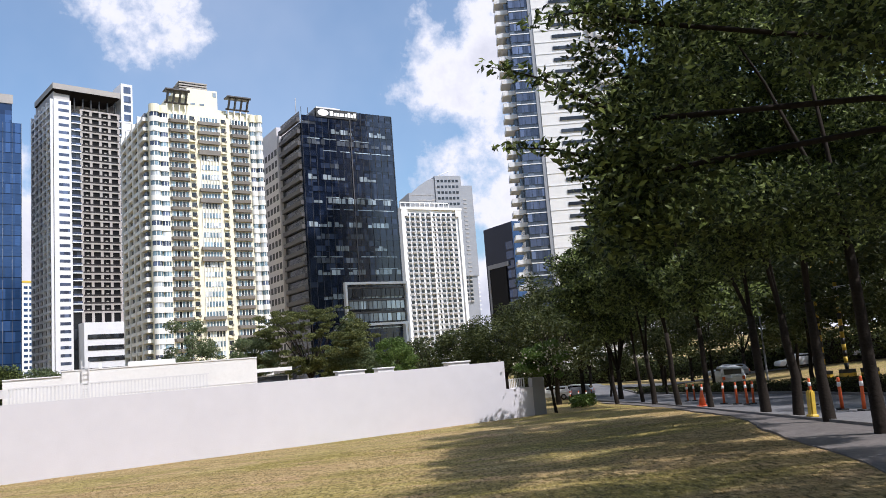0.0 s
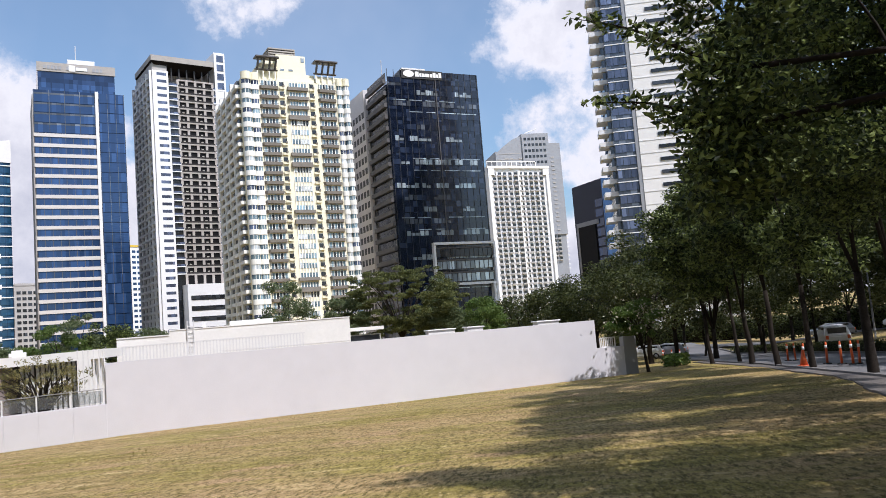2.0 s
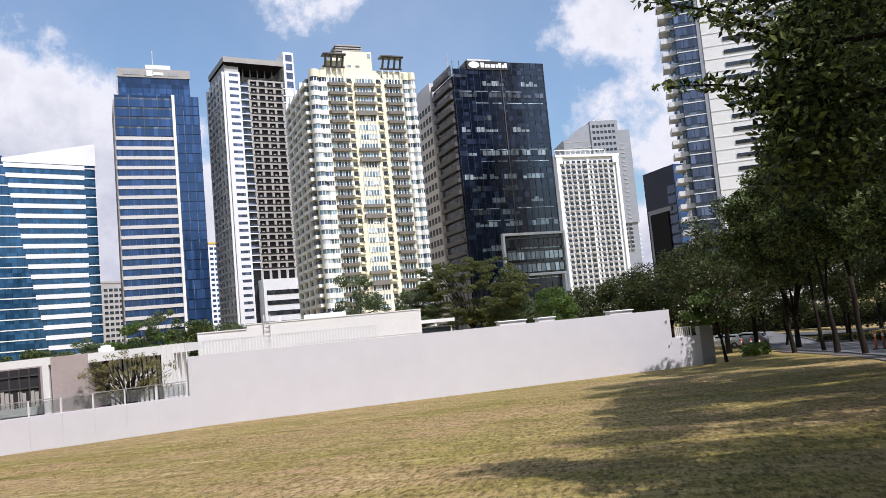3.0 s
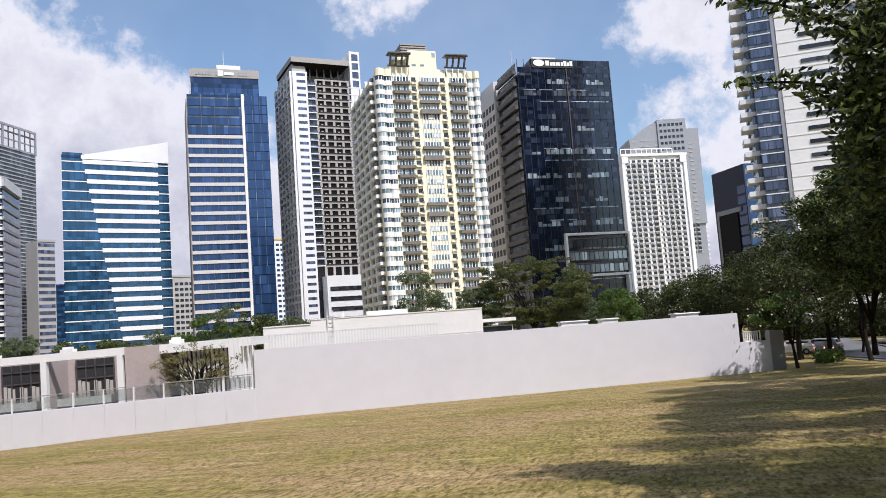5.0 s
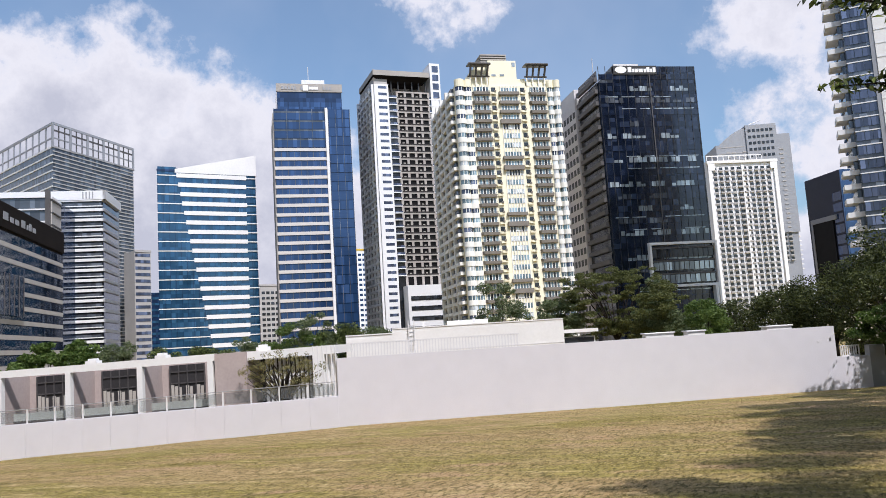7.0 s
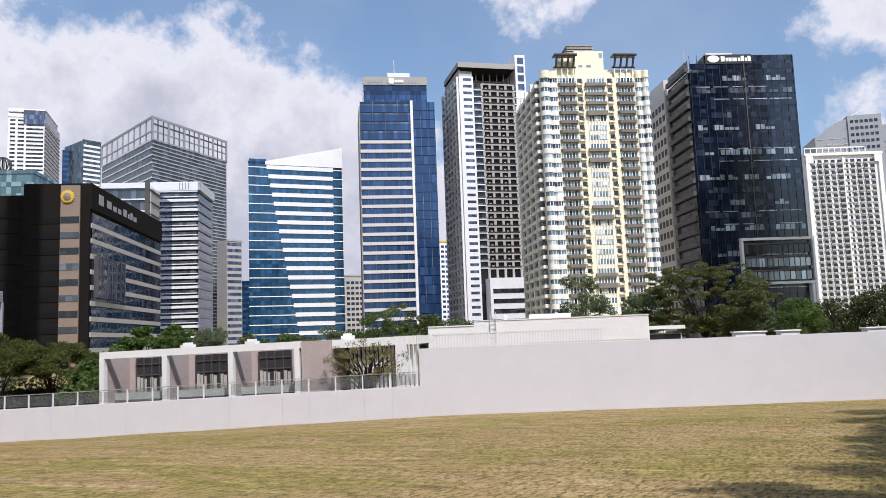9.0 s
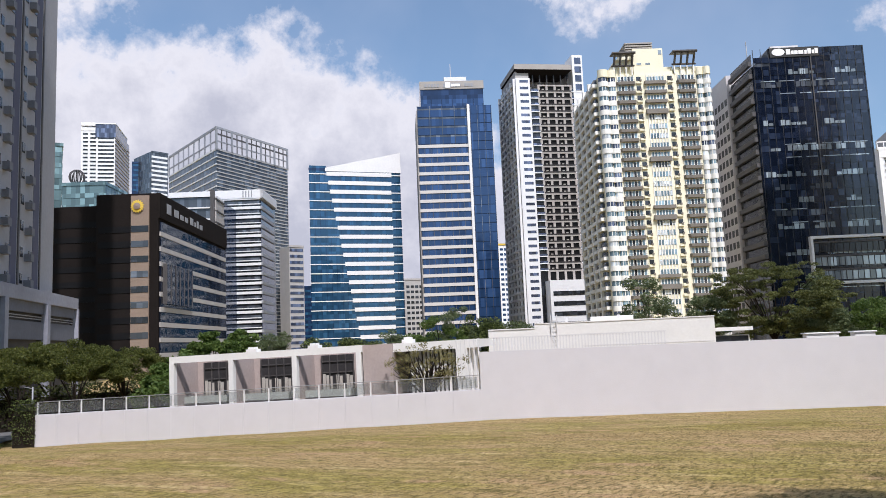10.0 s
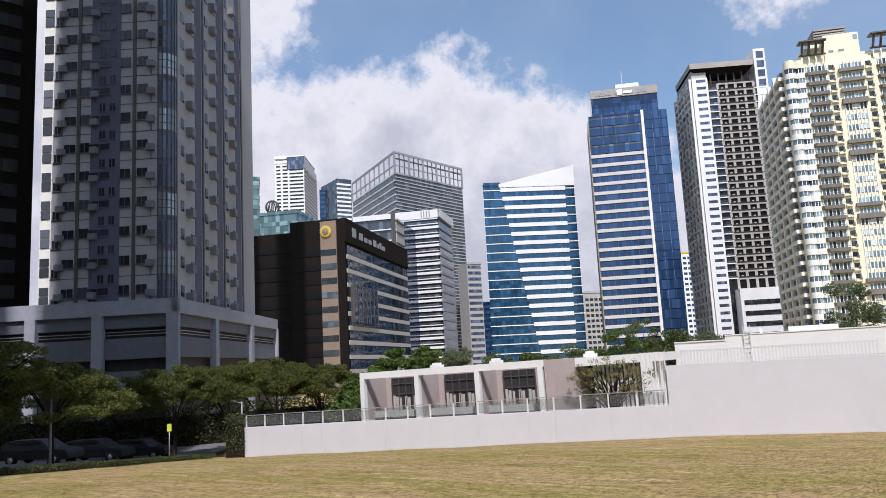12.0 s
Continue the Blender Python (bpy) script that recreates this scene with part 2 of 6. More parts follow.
GLASS_DEEP = glass_material("deep_blue_glass", (0.012, 0.035, 0.10), spread=0.45)
GLASS_BLACK = glass_material("black_curtain_glass", (0.007, 0.013, 0.033), 0.06, 0.15, spread=0.8, tilt=0.012)
BAY_GLASS = glass_material("bay_glass", (0.19, 0.28, 0.33), 0.14, 0.15, 1.1, 0.75)
GLASS_PALE = glass_material("pale_window_glass", (0.36, 0.42, 0.46), 0.1, 0.3)
GLASS_TEAL = glass_material("teal_glass", (0.022, 0.088, 0.18), spread=0.4)
GLASS_GREY = glass_material("grey_glass", (0.11, 0.125, 0.15), 0.1, 0.35)
GLASS_SEA = glass_material("sea_green_glass", (0.16, 0.25, 0.26), 0.1, 0.3)
WINDOW_DARK = glass_material("dark_window_glass", (0.025, 0.028, 0.035), 0.12, 0.2)
CAR_WHITE = material("white_car_paint", (0.75, 0.75, 0.76), 0.3, vary=0.02)
CAR_GREY = material("silver_car_paint", (0.35, 0.36, 0.38), 0.3, 0.4, vary=0.03)
RUBBER = material("tyre_rubber", (0.02, 0.02, 0.02), 0.85, vary=0.2)


def ground_material():
    """Mown grass with dry straw-coloured patches."""
    m = bpy.data.materials.new("mown_grass")
    m.use_nodes = True
    n, l = m.node_tree.nodes, m.node_tree.links
    b = n["Principled BSDF"]
    b.inputs["Roughness"].default_value, b.inputs["Specular IOR Level"].default_value = 0.9, 0.15
    pos = n.new("ShaderNodeNewGeometry").outputs["Position"]

    def noise_at(scale, detail, stretch=(1, 1, 1), rough=0.6):
        mp = n.new("ShaderNodeMapping")
        mp.inputs["Scale"].default_value = stretch
        mp.inputs["Rotation"].default_value = (0, 0, radians(-15))
        l.new(pos, mp.inputs["Vector"])
        t = n.new("ShaderNodeTexNoise")
        t.inputs["Scale"].default_value, t.inputs["Detail"].default_value, t.inputs["Roughness"].default_value = scale, detail, rough
        l.new(mp.outputs[0], t.inputs["Vector"])
        return t.outputs["Fac"]

    def ramp(fac, lo, hi):
        r = n.new("ShaderNodeMapRange")
        r.inputs["From Min"].default_value, r.inputs["From Max"].default_value = lo, hi
        l.new(fac, r.inputs["Value"])
        return r.outputs["Result"]

    def blend(fac, a, bcol):
        x = n.new("ShaderNodeMix")
        x.data_type = "RGBA"
        l.new(fac, x.inputs["Factor"])
        for key, v in (("A", a), ("B", bcol)):
            if isinstance(v, tuple):
                x.inputs[key].default_value = (*v, 1)
            else:
                l.new(v, x.inputs[key])
        return x.outputs["Result"]

    green = blend(ramp(noise_at(2.2, 8, (0.6, 1.6, 1), 0.75), 0.36, 0.62), (0.170, 0.142, 0.036), (0.41, 0.33, 0.098))
    dry = blend(ramp(noise_at(3.1, 8, (0.6, 1.6, 1), 0.75), 0.36, 0.64), (0.29, 0.195, 0.085), (0.53, 0.38, 0.19))
    patch = ramp(noise_at(0.13, 8, (0.6, 1.8, 1), 0.75), 0.44, 0.54)
    base = blend(patch, green, dry)
    base = blend(ramp(noise_at(1.1, 6, (0.45, 1.9, 1), 0.7), 0.53, 0.66), base, (0.20, 0.155, 0.050))
    base = blend(ramp(noise_at(0.7, 6, (0.45, 1.9, 1), 0.7), 0.57, 0.70), base, (0.62, 0.48, 0.24))
    worn = ramp(noise_at(0.4, 7, (0.7, 1.9, 1), 0.72), 0.55, 0.64)
    base = blend(worn, base, (0.46, 0.30, 0.17))
    pale = ramp(noise_at(11, 7, (1.6, 0.5, 1), 0.75), 0.54, 0.68)
    base = blend(pale, base, (0.66, 0.50, 0.25))
    dark = ramp(noise_at(8, 7, (1.6, 0.5, 1), 0.78), 0.47, 0.60)
    base = blend(dark, base, (0.105, 0.084, 0.027))
    l.new(base, b.inputs["Base Color"])
    bn = n.new("ShaderNodeBump")
    bn.inputs["Strength"].default_value, bn.inputs["Distance"].default_value = 0.7, 0.035
    l.new(noise_at(7, 7, (1.4, 0.6, 1), 0.72), bn.inputs["Height"])
    l.new(bn.outputs["Normal"], b.inputs["Normal"])
    return m


GRASS = ground_material()

# ---- building blocks ----


def at(az, d, z=0.0):
    a = radians(az)
    return Vector((d * math.sin(a), d * math.cos(a), z))


def gz(x, y):
    """Height of the ground: a lawn that falls away ahead and to the left, then level city ground."""
    p = 0.0373 * min(x, 42.0) - 0.0516 * y
    p -= 0.025 * max(0.0, -22 - x) * min(1.0, max(0.0, y / 25))
    p -= min(0.55, 0.05 * max(0.0, x - 8))
    p = min(p, 0.6)
    if x > 17:
        p += min(1.5, (x - 17) * 0.055)
    return max(p, -4.3)


def mesh_of(name, verts, faces, mat, smooth=False):
    me = bpy.data.meshes.new(name)
    me.from_pydata(verts, [], faces)
    if smooth:
        me.polygons.foreach_set("use_smooth", [True] * len(me.polygons))
    me.materials.append(mat)
    return me


def boxes(name, items, mat):
    """One mesh of boxes, each (x0, y0, z0, x1, y1, z1)."""
    v, f = [], []
    for x0, y0, z0, x1, y1, z1 in items:
        k = len(v)
        x0, x1, y0, y1, z0, z1 = min(x0, x1), max(x0, x1), min(y0, y1), max(y0, y1), min(z0, z1), max(z0, z1)
        v += [(x0, y0, z0), (x1, y0, z0), (x1, y1, z0), (x0, y1, z0), (x0, y0, z1), (x1, y0, z1), (x1, y1, z1), (x0, y1, z1)]
        f += [(k + a, k + b, k + c, k + d) for a, b, c, d in ((3, 2, 1, 0), (4, 5, 6, 7), (0, 1, 5, 4), (1, 2, 6, 5), (2, 3, 7, 6), (3, 0, 4, 7))]
    return mesh_of(name, v, f, mat)


def part(name, data, parent, loc=(0, 0, 0), label=""):
    ob = new(name, data)
    ob.parent = parent
    ob.location = loc
    if label:
        ob["label"] = label
    return ob


def thing(name, m, label, category, group="", kind=""):
    ob = new(name)
    ob.matrix_basis = m
    return tagged(ob, label, category, group, kind)


def bevelled(name, items, mat, width=0.03, segments=1):
    """Boxes with their edges taken off."""
    bm = bmesh.new()
    bm.from_mesh(boxes(name, items, mat))
    bmesh.ops.bevel(bm, geom=bm.edges[:], offset=width, segments=segments, affect="EDGES")
    me = bpy.data.meshes.new(name)
    bm.to_mesh(me)
    bm.free()
    me.materials.append(mat)
    return me


def tube(points, radii, sides=8):
    """Vertices and faces of a tapering tube along points."""
    v, f = [], []
    for i, p in enumerate(points):
        p = Vector(p)
        a = Vector(points[max(i - 1, 0)])
        b = Vector(points[min(i + 1, len(points) - 1)])
        t = (b - a).normalized()
        s = t.cross(Vector((0.31, 0.95, 0.05))).normalized()
        w = t.cross(s)
        for k in range(sides):
            c = 2 * math.pi * k / sides
            v.append(p + radii[i] * (math.cos(c) * s + math.sin(c) * w))
    for i in range(len(points) - 1):
        for k in range(sides):
            k2 = (k + 1) % sides
            f.append((i * sides + k, i * sides + k2, (i + 1) * sides + k2, (i + 1) * sides + k))
    f.append(tuple(range(sides))[::-1])
    f.append(tuple((len(points) - 1) * sides + k for k in range(sides)))
    return v, f


def leaves(name, centres, size, mat, rng, droop=0.4, slim=0.45):
    """A leaf of two folded halves at each centre."""
    n = len(centres)
    d = rng.normal(size=(n, 3))
    d[:, 2] = d[:, 2] * 0.6 - droop
    d /= np.linalg.norm(d, axis=1)[:, None]
    s = np.cross(d, rng.normal(size=(n, 3)))
    s /= np.linalg.norm(s, axis=1)[:, None] + 1e-9
    length = size * rng.uniform(0.7, 1.3, size=(n, 1))
    half = length * slim * 0.5
    up = np.cross(s, d) * length * 0.12
    base, tip = centres - d * length * 0.5, centres + d * length * 0.5
    v = np.stack([base, centres + s * half + up, tip, centres - s * half + up], 1).reshape(-1, 3)
    i = np.arange(n)[:, None] * 4
    me = bpy.data.meshes.new(name)
    me.vertices.add(n * 4)
    me.vertices.foreach_set("co", v.astype(np.float32).ravel())
    faces = np.concatenate([i, i + 1, i + 2, i, i + 2, i + 3], 1).ravel().astype(np.int32)
    me.loops.add(n * 6)
    me.loops.foreach_set("vertex_index", faces)
    me.polygons.add(n * 2)
    me.polygons.foreach_set("loop_start", np.arange(0, n * 6, 3, dtype=np.int32))
    me.update(calc_edges=True)
    me.materials.append(mat)
    return me


def crown_points(rng, n, clumps, spread):
    """Leaf centres heaped round clump centres, denser towards each clump's outside."""
    share = np.array([q[3] for q in clumps]) ** 2.4
    k = rng.choice(len(clumps), n, p=share / share.sum())
    d = rng.normal(size=(n, 3))
    d /= np.linalg.norm(d, axis=1)[:, None]
    r = rng.uniform(0.25, 1.0, size=(n, 1)) ** 0.6
    c = np.array([q[:3] for q in clumps])[k]
    size = np.array([q[3] for q in clumps])[k][:, None]
    return c + d * r * size * np.array([1.0, 1.0, spread])


def tree(name, label, x, y, fork, centre, radius, n_clumps, clump, n_leaves, leaf, mat, seed, trunk_r=0.18, bark=BARK, lean=(0, 0), flat=False,
         spread=0.6, n_limbs=7, extra=(), group="", base=None, category="tree", arms=(), fill=()):
    """A trunk that forks into limbs, each ending in the crown's clumps. centre: height of the crown's middle over the base."""
    rng = np.random.default_rng(seed)
    z0 = gz(x, y) if base is None else base
    root = thing(name, pose(x, y, z0 - 0.05), label, category, group)
    clumps = []
    for _ in range(n_clumps):
        d = rng.normal(size=3)
        d /= np.linalg.norm(d)
        if flat:
            d[2] = abs(d[2])
        r = rng.uniform(0.35, 1.0) ** 0.5
        clumps.append((lean[0] + d[0] * r * radius[0], lean[1] + d[1] * r * radius[1], centre + d[2] * r * radius[2], clump * rng.uniform(0.6, 1.25)))
    clumps += [tuple(c) for c in (*extra, *fill)] + [tuple(c) for a in arms for c in a]
    top = Vector((lean[0] * 0.35, lean[1] * 0.35, fork))
    bend = Vector((top.x * 0.3 + rng.normal() * 0.07, top.y * 0.3 + rng.normal() * 0.07, fork * 0.4))
    pts = [Vector((0, 0, -0.15)), Vector((0, 0, 0.12)), bend, top * 0.75, top]
    v, f = tube(pts, [trunk_r * 1.7, trunk_r * 1.25, trunk_r, trunk_r * 0.9, trunk_r * 0.8], 10)
    part("trunk", mesh_of("trunk", v, f, bark, True), root)
    order = sorted(range(len(clumps)), key=lambda i: -Vector(clumps[i][:3]).length)
    picks = order[: n_limbs * 2: 2]
    for arm in ((extra,) if extra else ()) + tuple(arms):
        q = [top, top.lerp(Vector(arm[0][:3]), 0.55) + Vector((0, 0, 0.3))] + [Vector(c[:3]) for c in arm]
        r = [trunk_r * 0.28 * (1 - 0.93 * i / (len(q) - 1)) for i in range(len(q))]
        v, f = tube(q, r, 6)
        part("limb", mesh_of("limb", v, f, bark, True), root)
    for i in picks:
        c = Vector(clumps[i][:3])
        mid = top.lerp(c, 0.5) + Vector((rng.normal() * 0.2, rng.normal() * 0.2, 0.15 * (c - top).length * (0.6 if flat else 1.0)))
        q = [top - Vector((0, 0, 0.1)), top.lerp(mid, 0.5) + Vector((0, 0, 0.1)), mid, mid.lerp(c, 0.6), c]
        r = trunk_r * 0.5
        v, f = tube(q, [r, r * 0.8, r * 0.55, r * 0.35, r * 0.12], 6)
        part("limb", mesh_of("limb", v, f, bark, True), root)
    part("crown", leaves("crown", crown_points(rng, n_leaves, clumps, spread), leaf, mat, rng), root)
    return root


# ---- ground, road, pavement ----
def axis(lo, hi, step, reach):
    a = list(np.arange(lo, hi + 0.01, step))
    k, s = 0, step
    left, right = [lo], [hi]
    while left[-1] > -reach:
        s *= 1.35
        left.append(left[-1] - s)
        right.append(right[-1] + s)
    return left[:0:-1] + a + right[1:]


xs, ys = axis(-64, 30, 1.0, 4200), axis(-12, 72, 1.0, 4200)
gv, gf = [], []
for yy in ys:
    for xx in xs:
        bumpy = 0.05 * noise.noise((xx * 0.22, yy * 0.22, 0.3)) if abs(xx) < 80 and -20 < yy < 80 else 0.0
        gv.append((xx, yy, gz(xx, yy) + bumpy - (0.12 if gz(xx, yy) <= -4.29 else 0.0)))
w = len(xs)
for j in range(len(ys) - 1):
    for i in range(w - 1):
        gf.append((j * w + i, j * w + i + 1, (j + 1) * w + i + 1, (j + 1) * w + i))
ground = tagged(new("ground", mesh_of("ground", gv, gf, GRASS, True)), "sloping mown lawn with dry straw patches", "lawn", kind="structure")


def sheet(name, edge_a, edge_b, y0, y1, step, lift, mat, label, category, thick=0.0):
    """A strip along y between two edges x(y), laid on the ground."""
    v, f = [], []
    n = int((y1 - y0) / step) + 1
    cols = 8
    for j in range(n):
        y = y0 + (y1 - y0) * j / (n - 1)
        a, b = edge_a(y), edge_b(y)
        for i in range(cols + 1):
            x = a + (b - a) * i / cols
            v.append((x, y, gz(x, y) + lift))
    for j in range(n - 1):
        for i in range(cols):
            k = j * (cols + 1) + i
            f.append((k, k + 1, k + cols + 2, k + cols + 1))
    for i in (0, cols):
        s = len(v)
        v += [(v[j * (cols + 1) + i][0], v[j * (cols + 1) + i][1], v[j * (cols + 1) + i][2] - 0.3) for j in range(n)]
        f += [(j * (cols + 1) + i, (j + 1) * (cols + 1) + i, s + j + 1, s + j) for j in range(n - 1)]
    return tagged(new(name, mesh_of(name, v, f, mat)), label, category, kind="structure")


def kerb_x(y):
    return 7.0 + 0.085 * y if y < 45 else 10.8 + (y - 45) * 0.02


def path_x(y):
    w = 0.12 * noise.noise((y * 0.5, 0.7, 0)) + 0.1 * noise.noise((y * 2.1, 3.7, 0))
    return w + min(5.1 + 0.205 * max(y - 9.5, -12), kerb_x(y) - 0.7) if y < 40 else kerb_x(y) - 0.9


sheet("road", lambda y: kerb_x(y) + 0.15, lambda y: kerb_x(y) + 7.6, -40, 120, 1.0, 0.07, ASPHALT, "grey asphalt street dappled with tree shade", "road")
sheet("pavement", path_x, lambda y: kerb_x(y) - 0.0, -30, 62, 0.5, 0.035, PAVING, "shaded grey concrete footpath beside the lawn", "pavement")
sheet("kerb", lambda y: kerb_x(y), lambda y: kerb_x(y) + 0.15, -30, 100, 1.0, 0.1, KERB, "low concrete kerb along the street", "kerb")
sheet("kerb", lambda y: kerb_x(y) + 7.6, lambda y: kerb_x(y) + 7.85, -30, 110, 1.0, 0.18, KERB, "low concrete kerb on the far side of the street", "kerb")

# ---- boundary wall ----
WALL = pose(42 * math.sin(radians(-22)), 42 * math.cos(radians(-22)), 0, 0, 0, 22)


def wall_point(u, v=0.0):
    p = WALL @ Vector((u, v, 0))
    return p.x, p.y


def wall_run(name, u0, u1, top0, top1, thick, mat, label, cap=0.0, n=12):
    """An upright wall along the boundary, its foot following the ground."""
    v, f = [], []
    for i in range(n + 1):
        u = u0 + (u1 - u0) * i / n
        low = gz(*wall_point(u)) - 0.5
        top = top0 + (top1 - top0) * i / n
        for y, z in ((0, low), (0, top), (thick, top), (thick, low)):
            v.append((u, y, z))
    for i in range(n):
        for k in range(4):
            f.append((i * 4 + k, (i + 1) * 4 + k, (i + 1) * 4 + (k + 1) % 4, i * 4 + (k + 1) % 4))
    f += [(0, 1, 2, 3), (n * 4 + 3, n * 4 + 2, n * 4 + 1, n * 4)]
    ob = new(name, mesh_of(name, v, f, mat))
    ob.matrix_basis = WALL
    return tagged(ob, label, "wall", kind="structure")


wall_run("wall_tall", -7.22, 19.47, 0.95, 1.06, 0.35, WALL_PAINT, "tall plain lilac-grey painted boundary wall")
wall_run("wall_low", -35.2, -7.22, -1.86, -1.06, 0.3, WALL_PAINT, "low lilac-grey boundary wall under a glass railing")
for i in range(18):
    ua, ub = -35.2 + 27.98 * i / 18 + 0.012, -35.2 + 27.98 * (i + 1) / 18 - 0.012
    ta, tb = (-1.86 + 0.8 * (u + 35.2) / 27.98 - 0.03 for u in (ua, ub))
    la, lb = (gz(*wall_point(u)) - 0.4 for u in (ua, ub))
    pv = [(ua, -0.025, la), (ub, -0.025, lb), (ub, -0.025, tb), (ua, -0.025, ta)]
    pv += [(x, -0.001, z) for x, _, z in pv]
    part("panel", mesh_of("panel", pv, [(0, 1, 2, 3), (3, 2, 6, 7), (0, 3, 7, 4), (1, 5, 6, 2)], WALL_PAINT), bpy.data.objects["wall_low"])
wall_run("wall_end", 19.47, 21.2, -0.58, -0.58, 0.35, WALL_PAINT, "stepped-down end of the boundary wall", n=3)
# the pier's shade is put into its darker grey
wall_run("wall_pier", 21.2, 22.0, -0.05, -0.05, 0.5, GREY_PANEL, "end pier of the wall, coloured grey for its shade", n=2)
wall_run("wall_pier_left", -36.6, -35.2, -1.2, -1.2, 0.4, CHARCOAL, "creeper-covered end pier of the low wall", n=2)

# ---- towers ----
CITY = -4.3


class Block:
    """A building on a rectangle: front corner a (azimuth, distance) to front corner b, going back by depth; shear skews the plan."""

    def __init__(self, name, label, a, b, depth, category="building", shear=0.0):
        p, q = at(*a), at(*b)
        d = q - p
        self.w, self.d, self.shear = d.length, depth, shear
        self.root = thing(name, pose(p.x, p.y, CITY, 0, 0, math.degrees(math.atan2(d.y, d.x))), label, category)

    def put(self, name, data, loc=(0, 0, 0), label=""):
        if self.shear and "skewed" not in data:
            for v in data.vertices:
                v.co.x += self.shear * v.co.y
            data["skewed"] = 1
        return part(name, data, self.root, loc, label)

    def face(self, side, items):
        """Boxes (u0, out0, z0, u1, out1, z1) on a face: u from the near corner, out from the wall."""
        r = []
        for u0, o0, z0, u1, o1, z1 in items:
            if side == "front":
                r.append((u0, -o0, z0, u1, -o1, z1))
            elif side == "left":
                r.append((-o0, u0, z0, -o1, u1, z1))
            else:
                r.append((self.w + o0, u0, z0, self.w + o1, u1, z1))
        return r

    def body(self, z1, mat, z0=0.0, inset=0.0, name="wall", x0=0.0, x1=None, y0=0.0, y1=None, label=""):
        x1 = self.w if x1 is None else x1
        y1 = self.d if y1 is None else y1
        return self.put(name, boxes(name, [(x0 + inset, y0 + inset, z0, x1 - inset, y1 - inset, z1)], mat), label=label)

    def rows(self, name, side, items, mat, z0, pitch, n, skip=()):
        """The same piece on n storeys, each an object of its own on one mesh."""
        for item in self.face(side, items):
            me = boxes(name, [item], mat)
            for i in range(n):
                if i not in skip:
                    self.put(name, me, (0, 0, z0 + i * pitch))

    def add(self, name, side, items, mat, label=""):
        for item in self.face(side, items):
            self.put(name, boxes(name, [item], mat), label=label)

    def each(self, name, items, mat, label=""):
        """Boxes in the building's own axes, each an object."""
        for item in items:
            self.put(name, boxes(name, [item], mat), label=label)

    def mullions(self, side, u0, u1, n, z0, z1, mat, out=0.14, width=0.16):
        """Upright bars over the full height of a glazed face."""
        for i in range(n + 1):
            u = u0 + (u1 - u0) * i / n
            self.put("mullion", boxes("mullion", self.face(side, [(u - width / 2, -0.1, z0, u + width / 2, out, z1)]), mat))


def ribbon(u0, u1, n, z0, z1, gap=0.12, o0=-0.05, o1=0.06):
    return [(u0 + gap, o0, z0, u1 - gap, o1, z1)]


def high(d, el):
    """Height over the city ground of what stands at distance d and elevation el."""
    return d * math.tan(radians(el)) + EYE - CITY



# blue and white office slab with a slanting edge between glass and white bands
def banded_slab():
    b = Block("office_slab", "office slab of blue glass and white bands with a slanted split", (-43.87, 335), (-37.02, 343), 26, shear=0.16)
    top = high(335, 13.06)
    b.body(top, GLASS_TEAL, inset=0.15, label="blue glass curtain wall")
    pitch, n = 4.0, 20
    cut_top, cut_low = 0.175 * b.w, 0.545 * b.w
    for i in range(n):
        z = top - 3.2 - i * pitch
        if z < 1:
            break
        cut = cut_top + (cut_low - cut_top) * (top - z) / top
        end = b.w * (0.90 - 0.004 * (i % 3))
        b.add("white_band", "front", [(cut, 0.0, z, end, 0.35, z + 1.75)], PALE_PANEL)
        b.add("line_band", "front", [(0, -0.1, z + 0.55, cut, 0.25, z + 0.95), (end, -0.1, z + 0.55, b.w + 0.2, 0.25, z + 0.95)], PALE_PANEL)
        b.add("window_band", "front", ribbon(cut, b.w - 0.2, 16, z + 1.85, z + pitch - 0.1), GLASS_TEAL)
        b.add("window_band", "front", ribbon(0.2, cut, 5, z + 1.1, z + pitch + 0.4), GLASS_TEAL)
    b.mullions("front", 0.2, b.w - 0.2, 18, 0, top - 1, GLASS_DEEP, 0.1, 0.14)
    v = [(cut_top, -0.4, top - 1.2), (b.w + 0.2, -0.4, top - 1.2), (b.w + 0.2, -0.4, high(343, 14.04)), (cut_top, -0.4, top + 0.3)]
    v += [(x, 1.2, z) for x, _, z in v]
    f = [(0, 1, 2, 3), (7, 6, 5, 4), (3, 2, 6, 7), (1, 5, 6, 2), (0, 3, 7, 4), (0, 4, 5, 1)]
    b.put("parapet", mesh_of("parapet", v, f, PALE_PANEL), label="white wedge-shaped roof screen")
    b.add("roof_line", "front", [(0, -0.2, top - 0.8, cut_top, 0.3, top + 0.1)], GLASS_DEEP)


